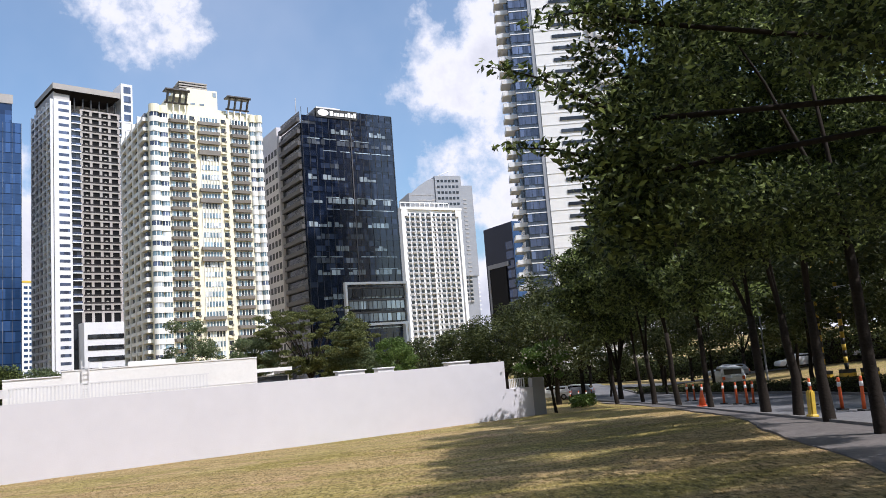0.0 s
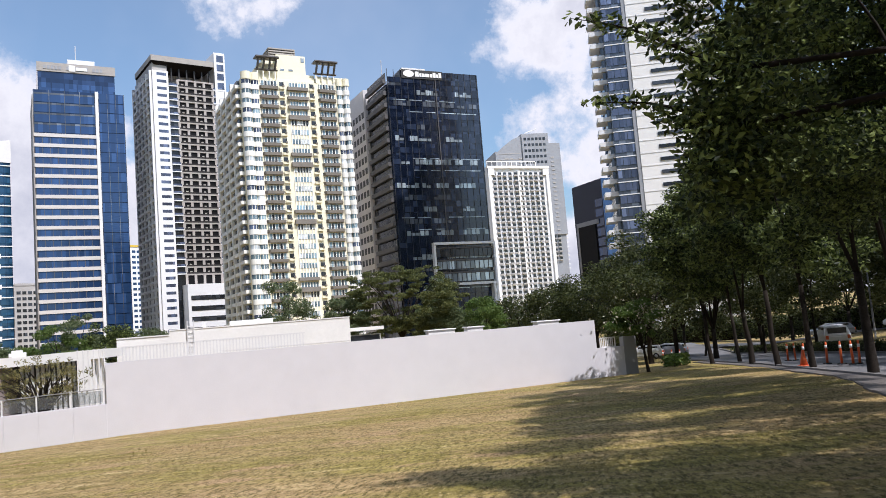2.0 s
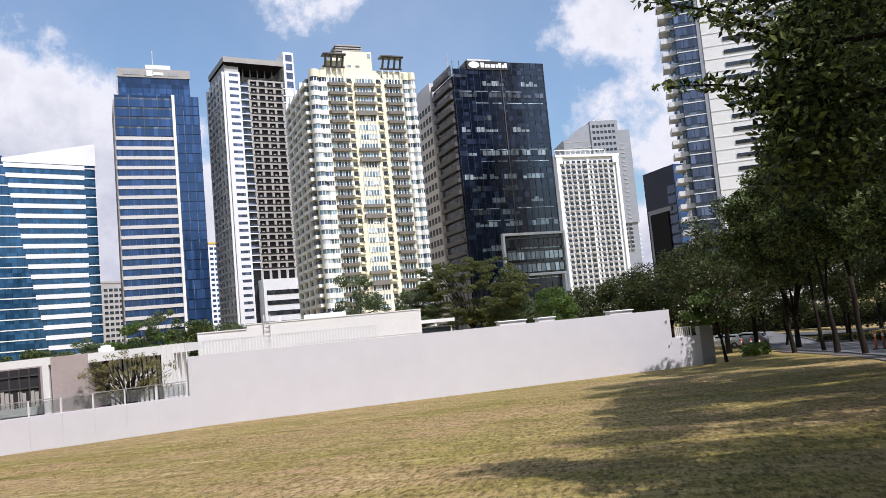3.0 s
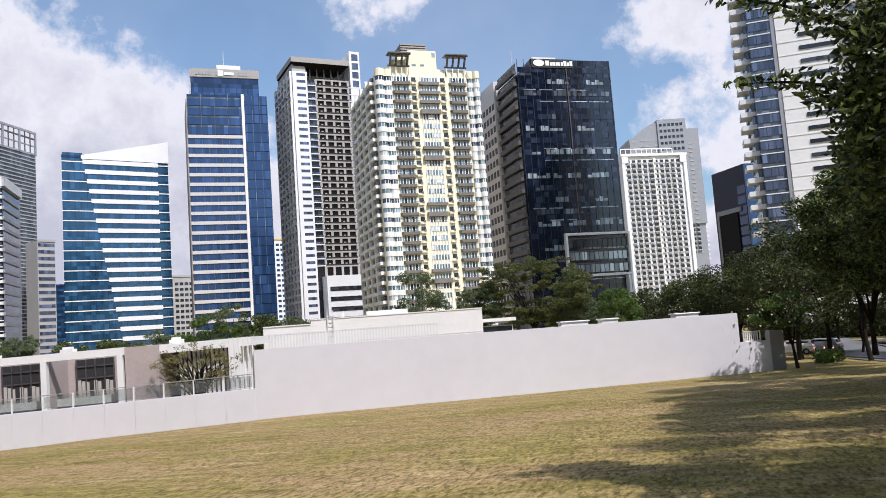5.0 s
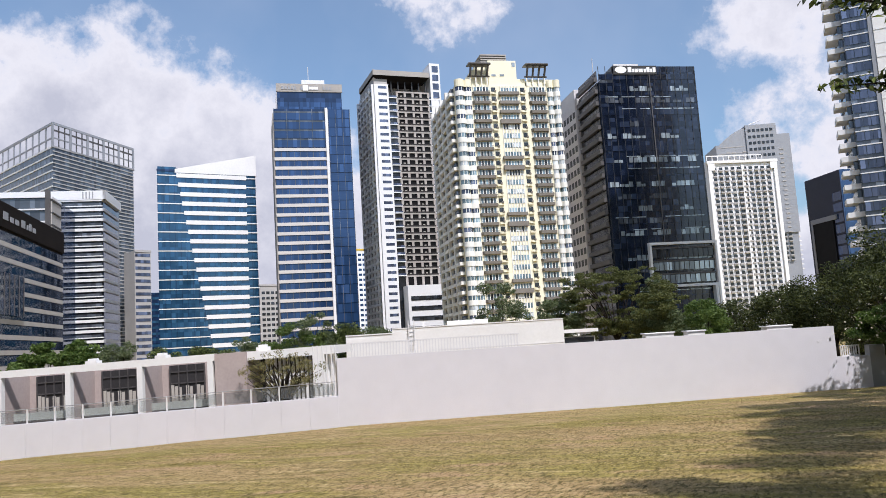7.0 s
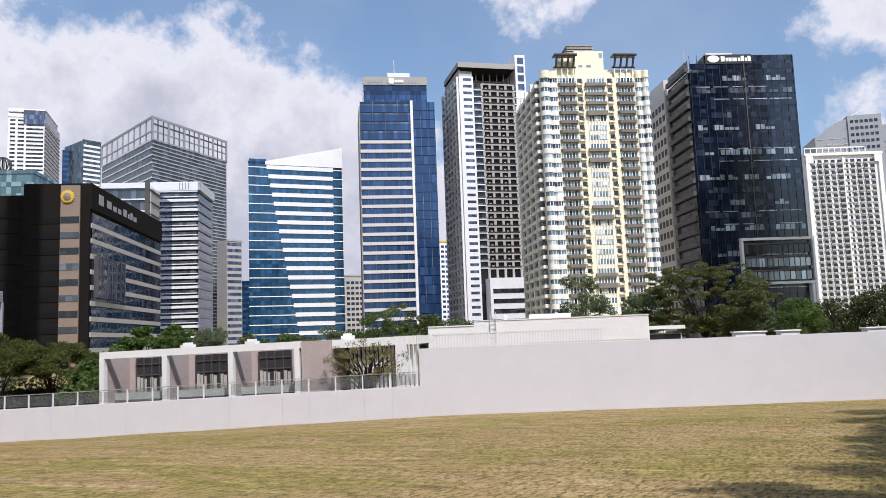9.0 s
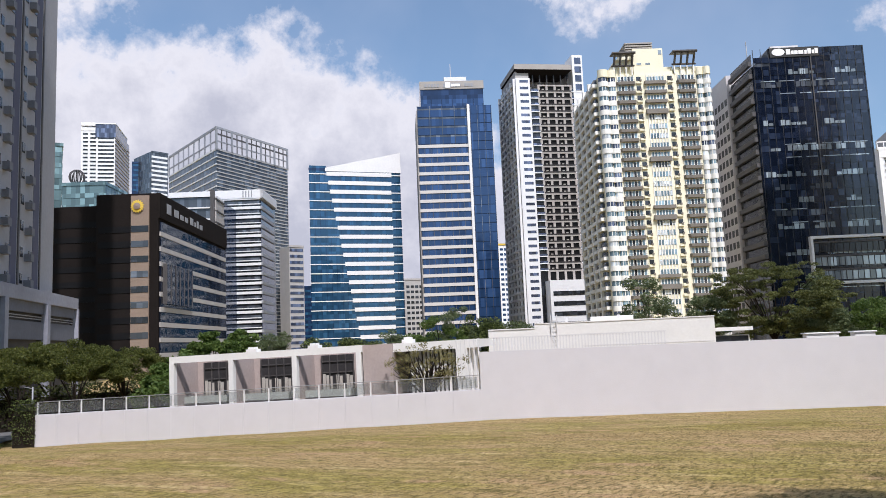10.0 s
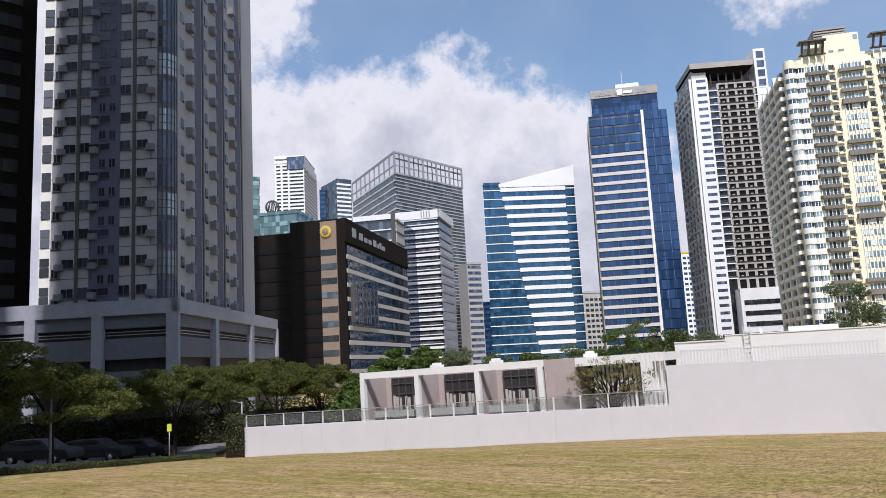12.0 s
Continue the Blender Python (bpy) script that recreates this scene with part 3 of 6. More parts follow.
def blue_tower():
    b = Block("blue_tower", "blue glass office tower with pale horizontal bands and a white fin", (-35.6, 325), (-29.87, 327.5), 28)
    top = high(325, 17.38)
    b.body(top, GLASS_DEEP, inset=0.15, label="dark blue curtain wall")
    cut = b.w * 0.685
    b.add("left_pier", "left", [(0, 0, 0, 28, 0.3, top - 2)], SHADE_CONCRETE)
    b.add("fin", "front", [(cut - 0.55, 0, 0, cut + 0.55, 0.7, top + 0.4)], PALE_PANEL, "white vertical fin")
    z_bands = high(325, 14.35)
    n = int(z_bands / 4.0)
    b.rows("band", "front", [(0, -0.05, 0, cut - 0.5, 0.4, 1.35)], BEIGE_PANEL, z_bands - n * 4.0, 4.0, n + 1)
    b.rows("window_band", "front", ribbon(0.3, cut - 0.6, 9, 1.3, 3.98, 0.16), GLASS_BLUE, z_bands - n * 4.0, 4.0, n)
    b.rows("window_band", "front", ribbon(0.3, cut - 0.6, 4, 0.2, 3.9, 0.12), GLASS_BLUE, z_bands + 1.6, 4.0, int((top - z_bands) / 4.0))
    b.rows("pale_line", "front", [(0.3, 0, 3.2, cut - 0.6, 0.09, 3.9)], GLASS_GREY, z_bands + 1.6, 4.0, int((top - z_bands) / 4.0))
    k = int(top / 4.0)
    b.rows("window_band", "front", ribbon(cut + 0.6, b.w, 3, 0.15, 3.85, 0.12), GLASS_BLUE, top - k * 4.0, 4.0, k)
    b.mullions("front", 0.2, cut - 0.7, 8, 0, z_bands, CHARCOAL, 0.12, 0.2)
    b.mullions("front", 0.2, cut - 0.7, 4, z_bands, top, GLASS_GREY, 0.2, 0.25)
    b.mullions("front", cut + 0.8, b.w - 0.2, 3, 0, top, GLASS_GREY, 0.16, 0.2)
    x0, x1 = b.w * 0.06, b.w * 0.905
    up = high(327, 19.1)
    b.body(up, GLASS_DEEP, z0=top, x0=x0, x1=x1, y0=2, y1=24, name="upper_block", label="set-back blue glass upper block")
    b.each("window_pane", [(x0 + 0.3 + i * (x1 - x0) / 6, 1.9, top + 0.4, x0 + (i + 1) * (x1 - x0) / 6 - 0.2, 2.02, top + 3.6) for i in range(6)], GLASS_BLUE)
    b.each("crown", [(x0 - 0.3, 1.6, up - 3.4, x1 + 0.3, 2.2, up + 0.2)], SHADE_CONCRETE, label="taupe crown band")
    b.each("sign", [(x0 + 2 + i * 1.35, 1.4, up - 2.5, x0 + 2.9 + i * 1.35, 1.62, up - 1.0) for i in range(16) if i not in (5, 12)], GREY_PANEL, label="row of sign letters too far to read")
    b.each("sign_white", [(x0 + 11, 1.3, up - 2.9, x0 + 13.3, 1.6, up - 0.5), (x0 + 13.6, 1.3, up - 2.4, x0 + 17.5, 1.6, up - 1.2)], SIGN_WHITE)
    b.put("roof_house", boxes("roof_house", [(x0 + 11, 8, up, x0 + 21, 16, up + 4.2)], PALE_PANEL))
    b.put("mast", boxes("mast", [(x0 + 14, 10, up + 4, x0 + 14.3, 10.3, up + 11)], STEEL))


def dark_tower():
    b = Block("dark_tower", "tall residential tower with dark brown balcony grid and white window strip", (-27.96, 325), (-22.95, 334), 30)
    top = high(325, 19.0)
    roof = high(325, 19.94)
    pitch = 3.0
    n = int(top / pitch) - 1
    z0 = top - n * pitch
    low = max(0, int((high(325, 4.4) - z0) / pitch) + 1)
    w = b.w
    s0, s1, g0, g1 = 0.04 * w, 0.20 * w, 0.335 * w, 0.815 * w
    void = top - 4.4
    b.body(void, CONCRETE, inset=0.1, label="grey rendered wall")
    b.put("wall", boxes("wall", [(0.1, 0.2, void, s1, 26, roof - 1.5), (s1, 9, void, 0.86 * w, 26, roof - 1.5)], CONCRETE), label="set-back wall of the open roof storey")
    b.add("strip", "front", [(0, 0, 0, s1 + 0.3, 0.5, top)], PALE_PANEL, "white pilaster with windows")
    b.rows("window", "front", [(s0 + 0.5, 0.42, 1.0, s1 - 0.5, 0.53, 2.2)], GLASS_SLATE, z0, pitch, n)
    hi = range(0, low)
    # glazed bays beside the grid
    b.add("recess", "front", [(s1 + 0.3, -0.2, 0, g0 - 0.2, 0.10, void), (g1 + 0.2, -0.2, 0, w, 0.10, void)], WINDOW_DARK)
    for u0, u1 in ((s1 + 0.35, g0 - 0.15), (g1 + 0.15, w)):
        b.rows("slab", "front", [(u0, 0, -0.1, u1, 0.7, 0.28)], PALE_PANEL, z0, pitch, n - 1, hi)
        b.rows("balcony_glass", "front", [(u0 + 0.15, 0.45, 0.28, u1 - 0.1, 0.55, 1.05)], GLASS_SLATE, z0, pitch, n - 1, hi)
    # balcony grid: a pale frame, dark openings, brown rails
    k = 4
    s = (g1 - g0) / k
    grid_top = z0 + (n - 1) * pitch
    for i in range(k + 1):
        u = g0 + i * s
        b.add("grid_pier", "front", [(u - 0.5, -0.2, 0, u + 0.5, 0.5, grid_top)], GRID_BROWN)
    b.rows("slab", "front", [(g0 - 0.2, -0.2, -0.5, g1 + 0.2, 0.54, 0.12)], GRID_BROWN, z0, pitch, n, hi)
    # one near-black sheet gives the openings their shade by colour
    b.add("grid_wall", "front", [(g0 - 0.2, -0.2, 0, g1 + 0.2, 0.06, grid_top)], DIM_GLASS_SHADE, "flat dark sheet for the shaded openings behind the balcony grid")
    b.rows("balcony_rail", "front", [(g0 + 0.1, 0.3, 0.12, g1 - 0.1, 0.62, 0.7)], BALCONY_BROWN, z0, pitch, n - 1, hi)
    b.rows("planter", "front", [(g0 + (i + 0.5) * s - 0.5, 0.5, 0.75, g0 + (i + 0.5) * s + 0.4, 0.75, 1.15) for i in (0, 2)], GRID_BROWN, z0, pitch, n - 1, hi)
    # flank: one balcony run and window band a storey, cut by piers
    b.rows("side_balcony", "left", [(0.8, 0, 0.1, 29, 0.9, 1.0)], PALE_PANEL, z0, pitch, n)
    b.rows("side_window", "left", [(1.2, 0, 1.2, 29, 0.12, 2.7)], WINDOW_DARK, z0, pitch, n)
    for i in range(6):
        b.add("side_pier", "left", [(0.3 + 5.6 * i, 0, 0, 1.3 + 5.6 * i, 1.05, top)], PALE_PANEL)
    # open roof storey under a wide slab with a slanting soffit
    x0, x1, y0, y1 = -0.6, w * 0.835, -1.6, 25
    v = [(x0, y0, roof - 2.3), (x1, y0, roof - 2.3), (x1, y1, roof - 2.3), (x0, y1, roof - 2.3)]
    v += [(x, y, roof) for x, y, _ in v] + [(x0 + 3.2, 1.6, roof - 4.4), (x1 - 3.2, 1.6, roof - 4.4), (x1 - 3.2, 22, roof - 4.4), (x0 + 3.2, 22, roof - 4.4)]
    f = [(4, 5, 6, 7)] + [(i, (i + 1) % 4, 4 + (i + 1) % 4, 4 + i) for i in range(4)]
    b.put("roof_slab", mesh_of("roof_slab", v, f, SHADE_CONCRETE), label="tan roof slab")
    # shade under the roof slab is put into the soffit's colour
    b.put("soffit", mesh_of("soffit", v, [(8 + i, 8 + (i + 1) % 4, (i + 1) % 4, i) for i in range(4)] + [(11, 10, 9, 8)], BROWN_IN_SHADE), label="slanting soffit coloured dark for its shade")
    b.each("roof_post", [(w * (0.26 + 0.105 * i), 1.0, void, w * (0.26 + 0.105 * i) + 0.5, 1.6, roof - 3.0) for i in range(6)], BLACK_PAINT)
    b.each("roof_rail", [(s1 + 0.4, 0.2, void + 0.9, g1, 0.35, void + 1.3)], BALCONY_BROWN)
    b.put("roof_plate", boxes("roof_plate", [(w * 0.2, 4, roof, w * 0.7, 16, roof + 0.6)], PALE_PANEL))
    fin = high(332, 20.28)
    b.put("stair_tower", boxes("stair_tower", [(w * 0.855, -0.6, top - 14, w * 1.01, 9, fin)], PALE_PANEL))
    b.each("stair_window", [(w * 0.89, -0.75, fin - 4.0 - 4 * i, w * 0.985, -0.55, fin - 1.2 - 4 * i) for i in range(4)], GLASS_SLATE)
    # podium
    p = high(325, 4.1)
    b.put("podium", boxes("podium", [(s1 + 2.2, -7, 0, w * 1.02, 0, p)], PALE_PANEL), label="white parking podium with long openings")
    b.each("podium_opening", [(s1 + 3.4, -7.15, p - 6.4 - 4.2 * i, w * 1.0, -6.9, p - 4.6 - 4.2 * i) for i in range(4)], WINDOW_DARK)


def condo():
    b = Block("condominium", "cream condominium tower with rounded bay corners and dark balconies", (-21.79, 236), (-13.89, 246.5), 33)
    top = high(236, 18.6)
    pitch = 3.0
    n = 27
    z0 = top - n * pitch
    w = b.w
    b.body(top, CREAM, inset=0.05, label="cream painted wall")
    u = w / 100
    rng = random.Random(12)

    def bay(x0, x1, out, z_lo, z_hi, seg=8):
        """A bow: half an ellipse in plan."""
        pts = [(x0 + (x1 - x0) * (0.5 - 0.5 * math.cos(math.pi * i / seg)), -out * math.sin(math.pi * i / seg)) for i in range(seg + 1)]
        v = [(x, y, z_lo) for x, y in pts] + [(x, y, z_hi) for x, y in pts]
        m = seg + 1
        f = [(i, i + 1, m + i + 1, m + i) for i in range(seg)] + [tuple(range(m))[::-1], tuple(range(m, 2 * m))]
        return v, f

    for x0, x1, out in ((0, 8.5 * u, 1.4), (8.5 * u, 15.5 * u, 0.7), (88 * u, 93.5 * u, 0.7), (93.5 * u, 100 * u, 1.4)):
        v, f = bay(x0 - 0.1, x1 + 0.1, out + 0.12, -0.65, 0.95)
        band = mesh_of("bow_band", v, f, CREAM_WHITE)
        v, f = bay(x0 + 0.1, x1 - 0.1, out - 0.06, 0.95, 2.35)
        panes = [mesh_of("bow_window", v, f, m) for m in (BAY_GLASS, BAY_GLASS, CURTAINED, BAY_GLASS, GLASS_SLATE)]
        for i in range(n):
            b.put("bow_band", band, (0, 0, z0 + i * pitch))
            b.put("bow_window", rng.choice(panes), (0, 0, z0 + i * pitch))
        v, f = bay(x0 - 0.1, x1 + 0.1, out + 0.2, 0, 2.4)
        b.put("bow_cap", mesh_of("bow_cap", v, f, CREAM), (0, 0, top - 0.65))
        for k in (1, 2):
            xx = x0 + (x1 - x0) * k / 3
            yy = out * math.sqrt(max(0.0, 1 - (2 * k / 3 - 1) ** 2)) - 0.02
            b.put("bow_mullion", boxes("bow_mullion", [(xx - 0.07, -yy, 2, xx + 0.07, -yy + 0.3, top)], CREAM_WHITE))
    for x0, x1 in ((16 * u, 33 * u), (70 * u, 87 * u)):
        me = []
        for zz, grow in ((-0.15, 0.0), (0.8, 0.12)):
            me += [(x0 - grow, 0, zz), (x0 + 0.5 - grow, -0.95 - grow, zz), (x1 - 0.5 + grow, -0.95 - grow, zz), (x1 + grow, 0, zz)]
        tray = mesh_of("balcony", me, [(0, 1, 5, 4), (1, 2, 6, 5), (2, 3, 7, 6), (3, 2, 1, 0), (4, 5, 6, 7)], BALCONY_GREY)
        for i in range(n):
            b.put("balcony", tray, (0, 0, z0 + i * pitch))
        b.rows("balcony_door", "front", [(x0 + 0.3, 0, 0.6, x1 - 0.3, 0.10, 2.55)], BAY_GLASS, z0, pitch, n)
        b.rows("open_door", "front", [(x0 + 1.5, 0.08, 0.6, x0 + 2.3, 0.14, 2.5), (x1 - 2.4, 0.08, 0.6, x1 - 1.5, 0.14, 2.5)], WINDOW_DARK, z0, pitch, n)
        b.rows("balcony_rail", "front", [(x0 + 0.2, 0.9, 1.12, x1 - 0.2, 0.98, 1.2)], CHARCOAL, z0, pitch, n)
        for k in range(6):
            xx = x0 + 0.5 + (x1 - x0 - 1.0) * k / 5
            b.add("door_frame", "front", [(xx - 0.13, 0, 2, xx + 0.13, 0.2, top)], CREAM_WHITE)
    wide = {26 - q for q in (0, 1, 2, 3, 7, 8, 13, 14, 20, 21)}
    for i in range(n):
        z = z0 + i * pitch
        if i in wide:
            b.add("balcony", "front", [(41 * u, 0, z - 0.15, 60 * u, 1.0, z + 0.85)], BALCONY_GREY)
        shut = WINDOW_DARK if i + 1 in wide and i not in wide else BAY_GLASS
        b.add("window", "front", [(43 * u, 0, z + 0.75, 59 * u, 0.08, z + 2.35)], shut)
        if i not in wide:
            b.add("curtained_pane", "front", [((43.6 + 2.67 * k) * u, 0.06, z + 0.85, (45.6 + 2.67 * k) * u, 0.12, z + 2.25) for k in range(6) if rng.random() < 0.4], CURTAINED)
        if i + 1 in wide and i not in wide:
            b.add("eave", "front", [(41 * u, 0, z + 2.4, 60 * u, 1.0, z + 2.85)], BALCONY_GREY)
    for k in range(7):
        xx = (43 + 16 * k / 6) * u
        b.add("window_frame", "front", [(xx - 0.14, 0, 2, xx + 0.14, 0.16, top)], CREAM_WHITE)
    for x in (34.2, 62.0):
        b.rows("slit_window", "front", [(x * u, 0, 1.1, (x + 4.0) * u, 0.1, 2.4)], WINDOW_DARK, z0, pitch, n)
        b.rows("ledge", "front", [((x - 0.4) * u, 0, 0.2, (x + 4.4) * u, 0.5, 0.8)], CREAM, z0, pitch, n)
        b.rows("ac_unit", "front", [((x + 2.6) * u, 0.2, 0.8, (x + 4.2) * u, 0.7, 1.4)], BALCONY_GREY, z0, pitch, n)
    # left flank: alternating bows and ledges
    for k in range(4):
        y0 = 1.5 + k * 7.8
        b.rows("flank_ledge", "left", [(y0, 0, 0.0, y0 + 5.4, 1.5, 1.05)], CREAM_WHITE, z0, pitch, n)
        b.add("flank_pilaster", "left", [(y0 + 5.6, 0, 0, y0 + 6.6, 1.7, top)], CREAM_WHITE)
        b.rows("flank_window", "left", [(y0 + 0.5, 0, 1.05, y0 + 4.9, 0.9, 2.5)], WINDOW_DARK if k else GLASS_GREY, z0, pitch, n)
    # stepped crown
    b.each("crown_step", [(33 * u, 0.6, top, 60 * u, 15, top + 8.6), (17 * u, 1.0, top, 33 * u, 12, top + 5.4), (24 * u, 2.5, top + 5.4, 33 * u, 13, top + 8.2), (60 * u, 0.8, top, 68 * u, 12, top + 2.6), (70 * u, 0.6, top, 96 * u, 10, top + 2.4)], CREAM, "stepped cream penthouse")
    b.each("crown_window", [(36 * u, 0.5, top + 3.4, 40 * u, 0.7, top + 4.0), (44 * u, 0.5, top + 3.4, 48 * u, 0.7, top + 4.0), (56 * u, 0.5, top + 6.6, 59 * u, 0.7, top + 8.0)], GLASS_PALE)
    b.each("water_tank", [(28 * u, 2.5, top + 8.6 + 0.8 * i, 53 * u, 12, top + 9.0 + 0.8 * i) for i in range(4)], SHADE_CONCRETE, "louvred roof tank")
    b.each("water_tank_core", [(29 * u, 3, top + 8.6, 52 * u, 11, top + 11.0)], ROOM_SHADE)
    # leaning pergola frames on slim posts
    for x0, x1 in ((15, 31), (69, 86)):
        lo, hi_ = (-0.2, top + 3.0), (-2.2, top + 6.4)
        for i in range(4):
            x = (x0 + (x1 - x0) * i / 3) * u
            v, f = tube([(x, *lo), (x, *hi_)], [0.34, 0.34], 4)
            b.put("pergola_beam", mesh_of("pergola_beam", v, f, CHARCOAL), label="dark leaning roof pergola")
            b.put("pergola_post", boxes("pergola_post", [(x - 0.16, -0.2, top, x + 0.16, 0.2, top + 3.2)], CREAM_WHITE))
        for (yy, zz), r in ((lo, 0.3), (hi_, 0.42)):
            v, f = tube([(x0 * u - 0.8, yy, zz), (x1 * u + 0.8, yy, zz)], [r, r], 4)
            b.put("pergola_beam", mesh_of("pergola_beam", v, f, CHARCOAL))
        b.put("pergola_plate", boxes("pergola_plate", [(x0 * u - 0.8, -2.4, top + 6.5, x1 * u + 0.8, 1.2, top + 6.8)], CHARCOAL))


def black_tower():
    b = Block("black_tower", "black glass office tower with scattered pale windows", (-11.0, 250), (-4.08, 265), 36)
    top = high(265, 17.92)
    pitch = 4.0
    rng = random.Random(5)
    n = 20
    z0 = top - n * pitch - 1.0
    w = b.w
    b.body(top, GLASS_BLACK, inset=0.05, x0=0.15 * w, label="black curtain wall")
    b.body(top - 5.5, GLASS_BLACK, inset=0.05, x1=0.16 * w, y0=0.02, label="black curtain wall")
    k = 12
    for i in range(n):
        z = z0 + i * pitch
        if z < 0:
            continue
        items = ribbon(0.4, w - 0.4, k * 2, z + 0.5, z + 2.3, 0.1, -0.05, 0.05)
        b.add("window_band", "front", items, GLASS_BLACK)
        pale = []
        u = 0.0
        while u < w - 2:
            u += rng.uniform(0.6, 5.0)
            if i in (4, 6, 10, 12, 17) or (i in (3, 7, 14) and rng.random() < 0.4) or rng.random() < 0.1:
                m = rng.choice((2, 3, 4, 5))
                for q in range(m):
                    if u + 1.5 < w - 0.6:
                        pale.append((u, 0, z + 0.6, u + 1.35, 0.09, z + rng.choice((1.5, 2.2, 2.3))))
                    u += 1.6
        if pale:
            b.add("blind", "front", pale, GLASS_GREY if i % 2 else GLASS_PALE, "windows with pale blinds drawn")
        if i % 5 in (1, 2):
            for u0, u1 in ((0.06, 0.19), (0.22, 0.36), (0.40, 0.50), (0.55, 0.72), (0.74, 0.95)):
                if rng.random() < 0.75:
                    b.add("sill_line", "front", [(u0 * w, 0, z + 2.45, u1 * w, 0.1, z + 2.75)], GLASS_PALE)
    b.mullions("front", 0.4, w - 0.4, 14, 0, top, BLACK_PAINT, 0.1, 0.12)
    b.add("fin", "front", [(0.52 * w - 0.15, 0, 0, 0.52 * w + 0.15, 0.3, top)], CHARCOAL)
    # left flank: dark ledges near, pale block with square windows behind
    b.rows("ledge", "left", [(0.5, 0, 0, 18, 1.1, 1.4)], CHARCOAL, z0, pitch, n)
    b.rows("flank_window", "left", [(0.5, 0, 1.4, 18, 0.15, 3.6)], WINDOW_DARK, z0, pitch, n)
    b.put("rear_block", boxes("rear_block", [(-1.4, 19, 0, 4, 36, top - 1.5)], REAR_GREY), label="grey rear block with square windows")
    for i in range(18):
        b.each("rear_window", [(-1.44, 19.7 + 3.3 * j, z0 + 1.6 + i * pitch, -1.35, 21.9 + 3.3 * j, z0 + 3.8 + i * pitch) for j in range(5)], BLACK_PAINT)
    # crown
    b.each("crown_rail", [(0.17 * w, -0.1, top, 0.42 * w, 1.2, top + 0.7), (0.22 * w, 2.0, top + 0.5, 0.36 * w, 3.0, top + 1.5)], PALE_STEEL)
    b.put("glass_lean_to", mesh_of("glass_lean_to", [(0.0, 0.1, top - 5.6), (0.15 * w, 0.1, top - 5.6), (0.15 * w, 0.1, top), (0.0, 22, top - 5.6), (0.15 * w, 22, top - 5.6), (0.15 * w, 22, top)],
                                   [(0, 1, 2), (3, 5, 4), (0, 2, 5, 3), (1, 4, 5, 2)], GLASS_GREY))
    b.put("sign_panel", boxes("sign_panel", [(0.16 * w, -0.35, top - 2.9, 0.60 * w, -0.1, top + 0.1)], BLACK_PAINT))
    oval = [(0.235 * w + 2.0 * math.cos(q), -0.5, top - 1.35 + 1.15 * math.sin(q)) for q in [2 * math.pi * i / 24 for i in range(24)]]
    oval += [(x, -0.36, z) for x, _, z in oval]
    of = [tuple(range(24))] + [(i, (i + 1) % 24, 24 + (i + 1) % 24, 24 + i) for i in range(24)]
    b.put("sign_mark", mesh_of("sign_mark", oval, of, SIGN_WHITE), label="white oval sign mark")
    x = 0.305 * w
    for i, q in enumerate((1.6, 0.9, 1.3, 1.8, 1.0, 1.3, 0.9, 1.2)):
        b.each("sign_bar", [(x, -0.5, top - 2.2, x + q * 0.82, -0.36, top - (0.5 if i in (0, 5, 7) else 1.0))], SIGN_WHITE)
        x += q
    b.put("mast", boxes("mast", [(1.0, 6, top - 6, 1.2, 6.2, top + 5)], STEEL))
    # white framed box
    f0, f1 = 0.345 * w, 1.02 * w
    za, zb = high(263, 2.75), high(257, 5.92)
    b.each("box_frame", [(f0, -1.6, zb - 0.8, f1, 0, zb), (f0, -1.6, za - 0.5, f1, 0, za + 0.3), (f0, -1.6, za + 0.3, f0 + 0.7, 0, zb - 0.8), (f1 - 0.7, -1.6, 0, f1, 0, za - 0.5), (f1 - 0.7, -1.6, za + 0.3, f1, 0, zb - 0.8)], PALE_PANEL, label="white projecting frame")
    for i in range(3):
        zz = za + 0.9 + i * (zb - za - 1.6) / 3
        b.add("window_band", "front", ribbon(f0 + 1.2, f1 - 1.2, 9, zz, zz + 2.6, 0.12, 0.2, 0.9), GLASS_PALE if i < 2 else WINDOW_DARK)
        b.mullions("front", f0 + 1.2, f1 - 1.2, 12, zz, zz + 2.6, BLACK_PAINT, 1.0, 0.2)
        b.add("spandrel", "front", [(f0 + 1.0, 0.2, zz + 2.7, f1 - 1.0, 1.0, zz + 3.2)], CHARCOAL)
    b.each("white_pier", [(w * 0.96, -2.1, 0, w * 0.985, 0, za - 0.6)], PALE_PANEL)


def apartment_block(name, label, a, b_, el, floors, wall, frame, window, first, depth=22, bays=9):
    b = Block(name, label, a, b_, depth)
    top = high(a[1], el)
    pitch = top / floors
    w = b.w
    b.body(top, wall, inset=0.05)
    s = w * 0.86 / bays
    items = [(w * 0.07 + i * s + s * 0.12, 0, 0.8, w * 0.07 + (i + 1) * s - s * 0.3, 0.12, 2.5) for i in range(bays)]
    b.rows("small_window", "front", items, window, first * pitch, pitch, floors - 1 - first)
    b.rows("small_balcony", "front", [(w * 0.07 + i * s, 0, 0.0, w * 0.07 + i * s + s * 0.7, 1.3 if i % 3 else 0.6, 0.85) for i in range(bays)], frame, first * pitch, pitch, floors - 1 - first)
    return b, top, pitch


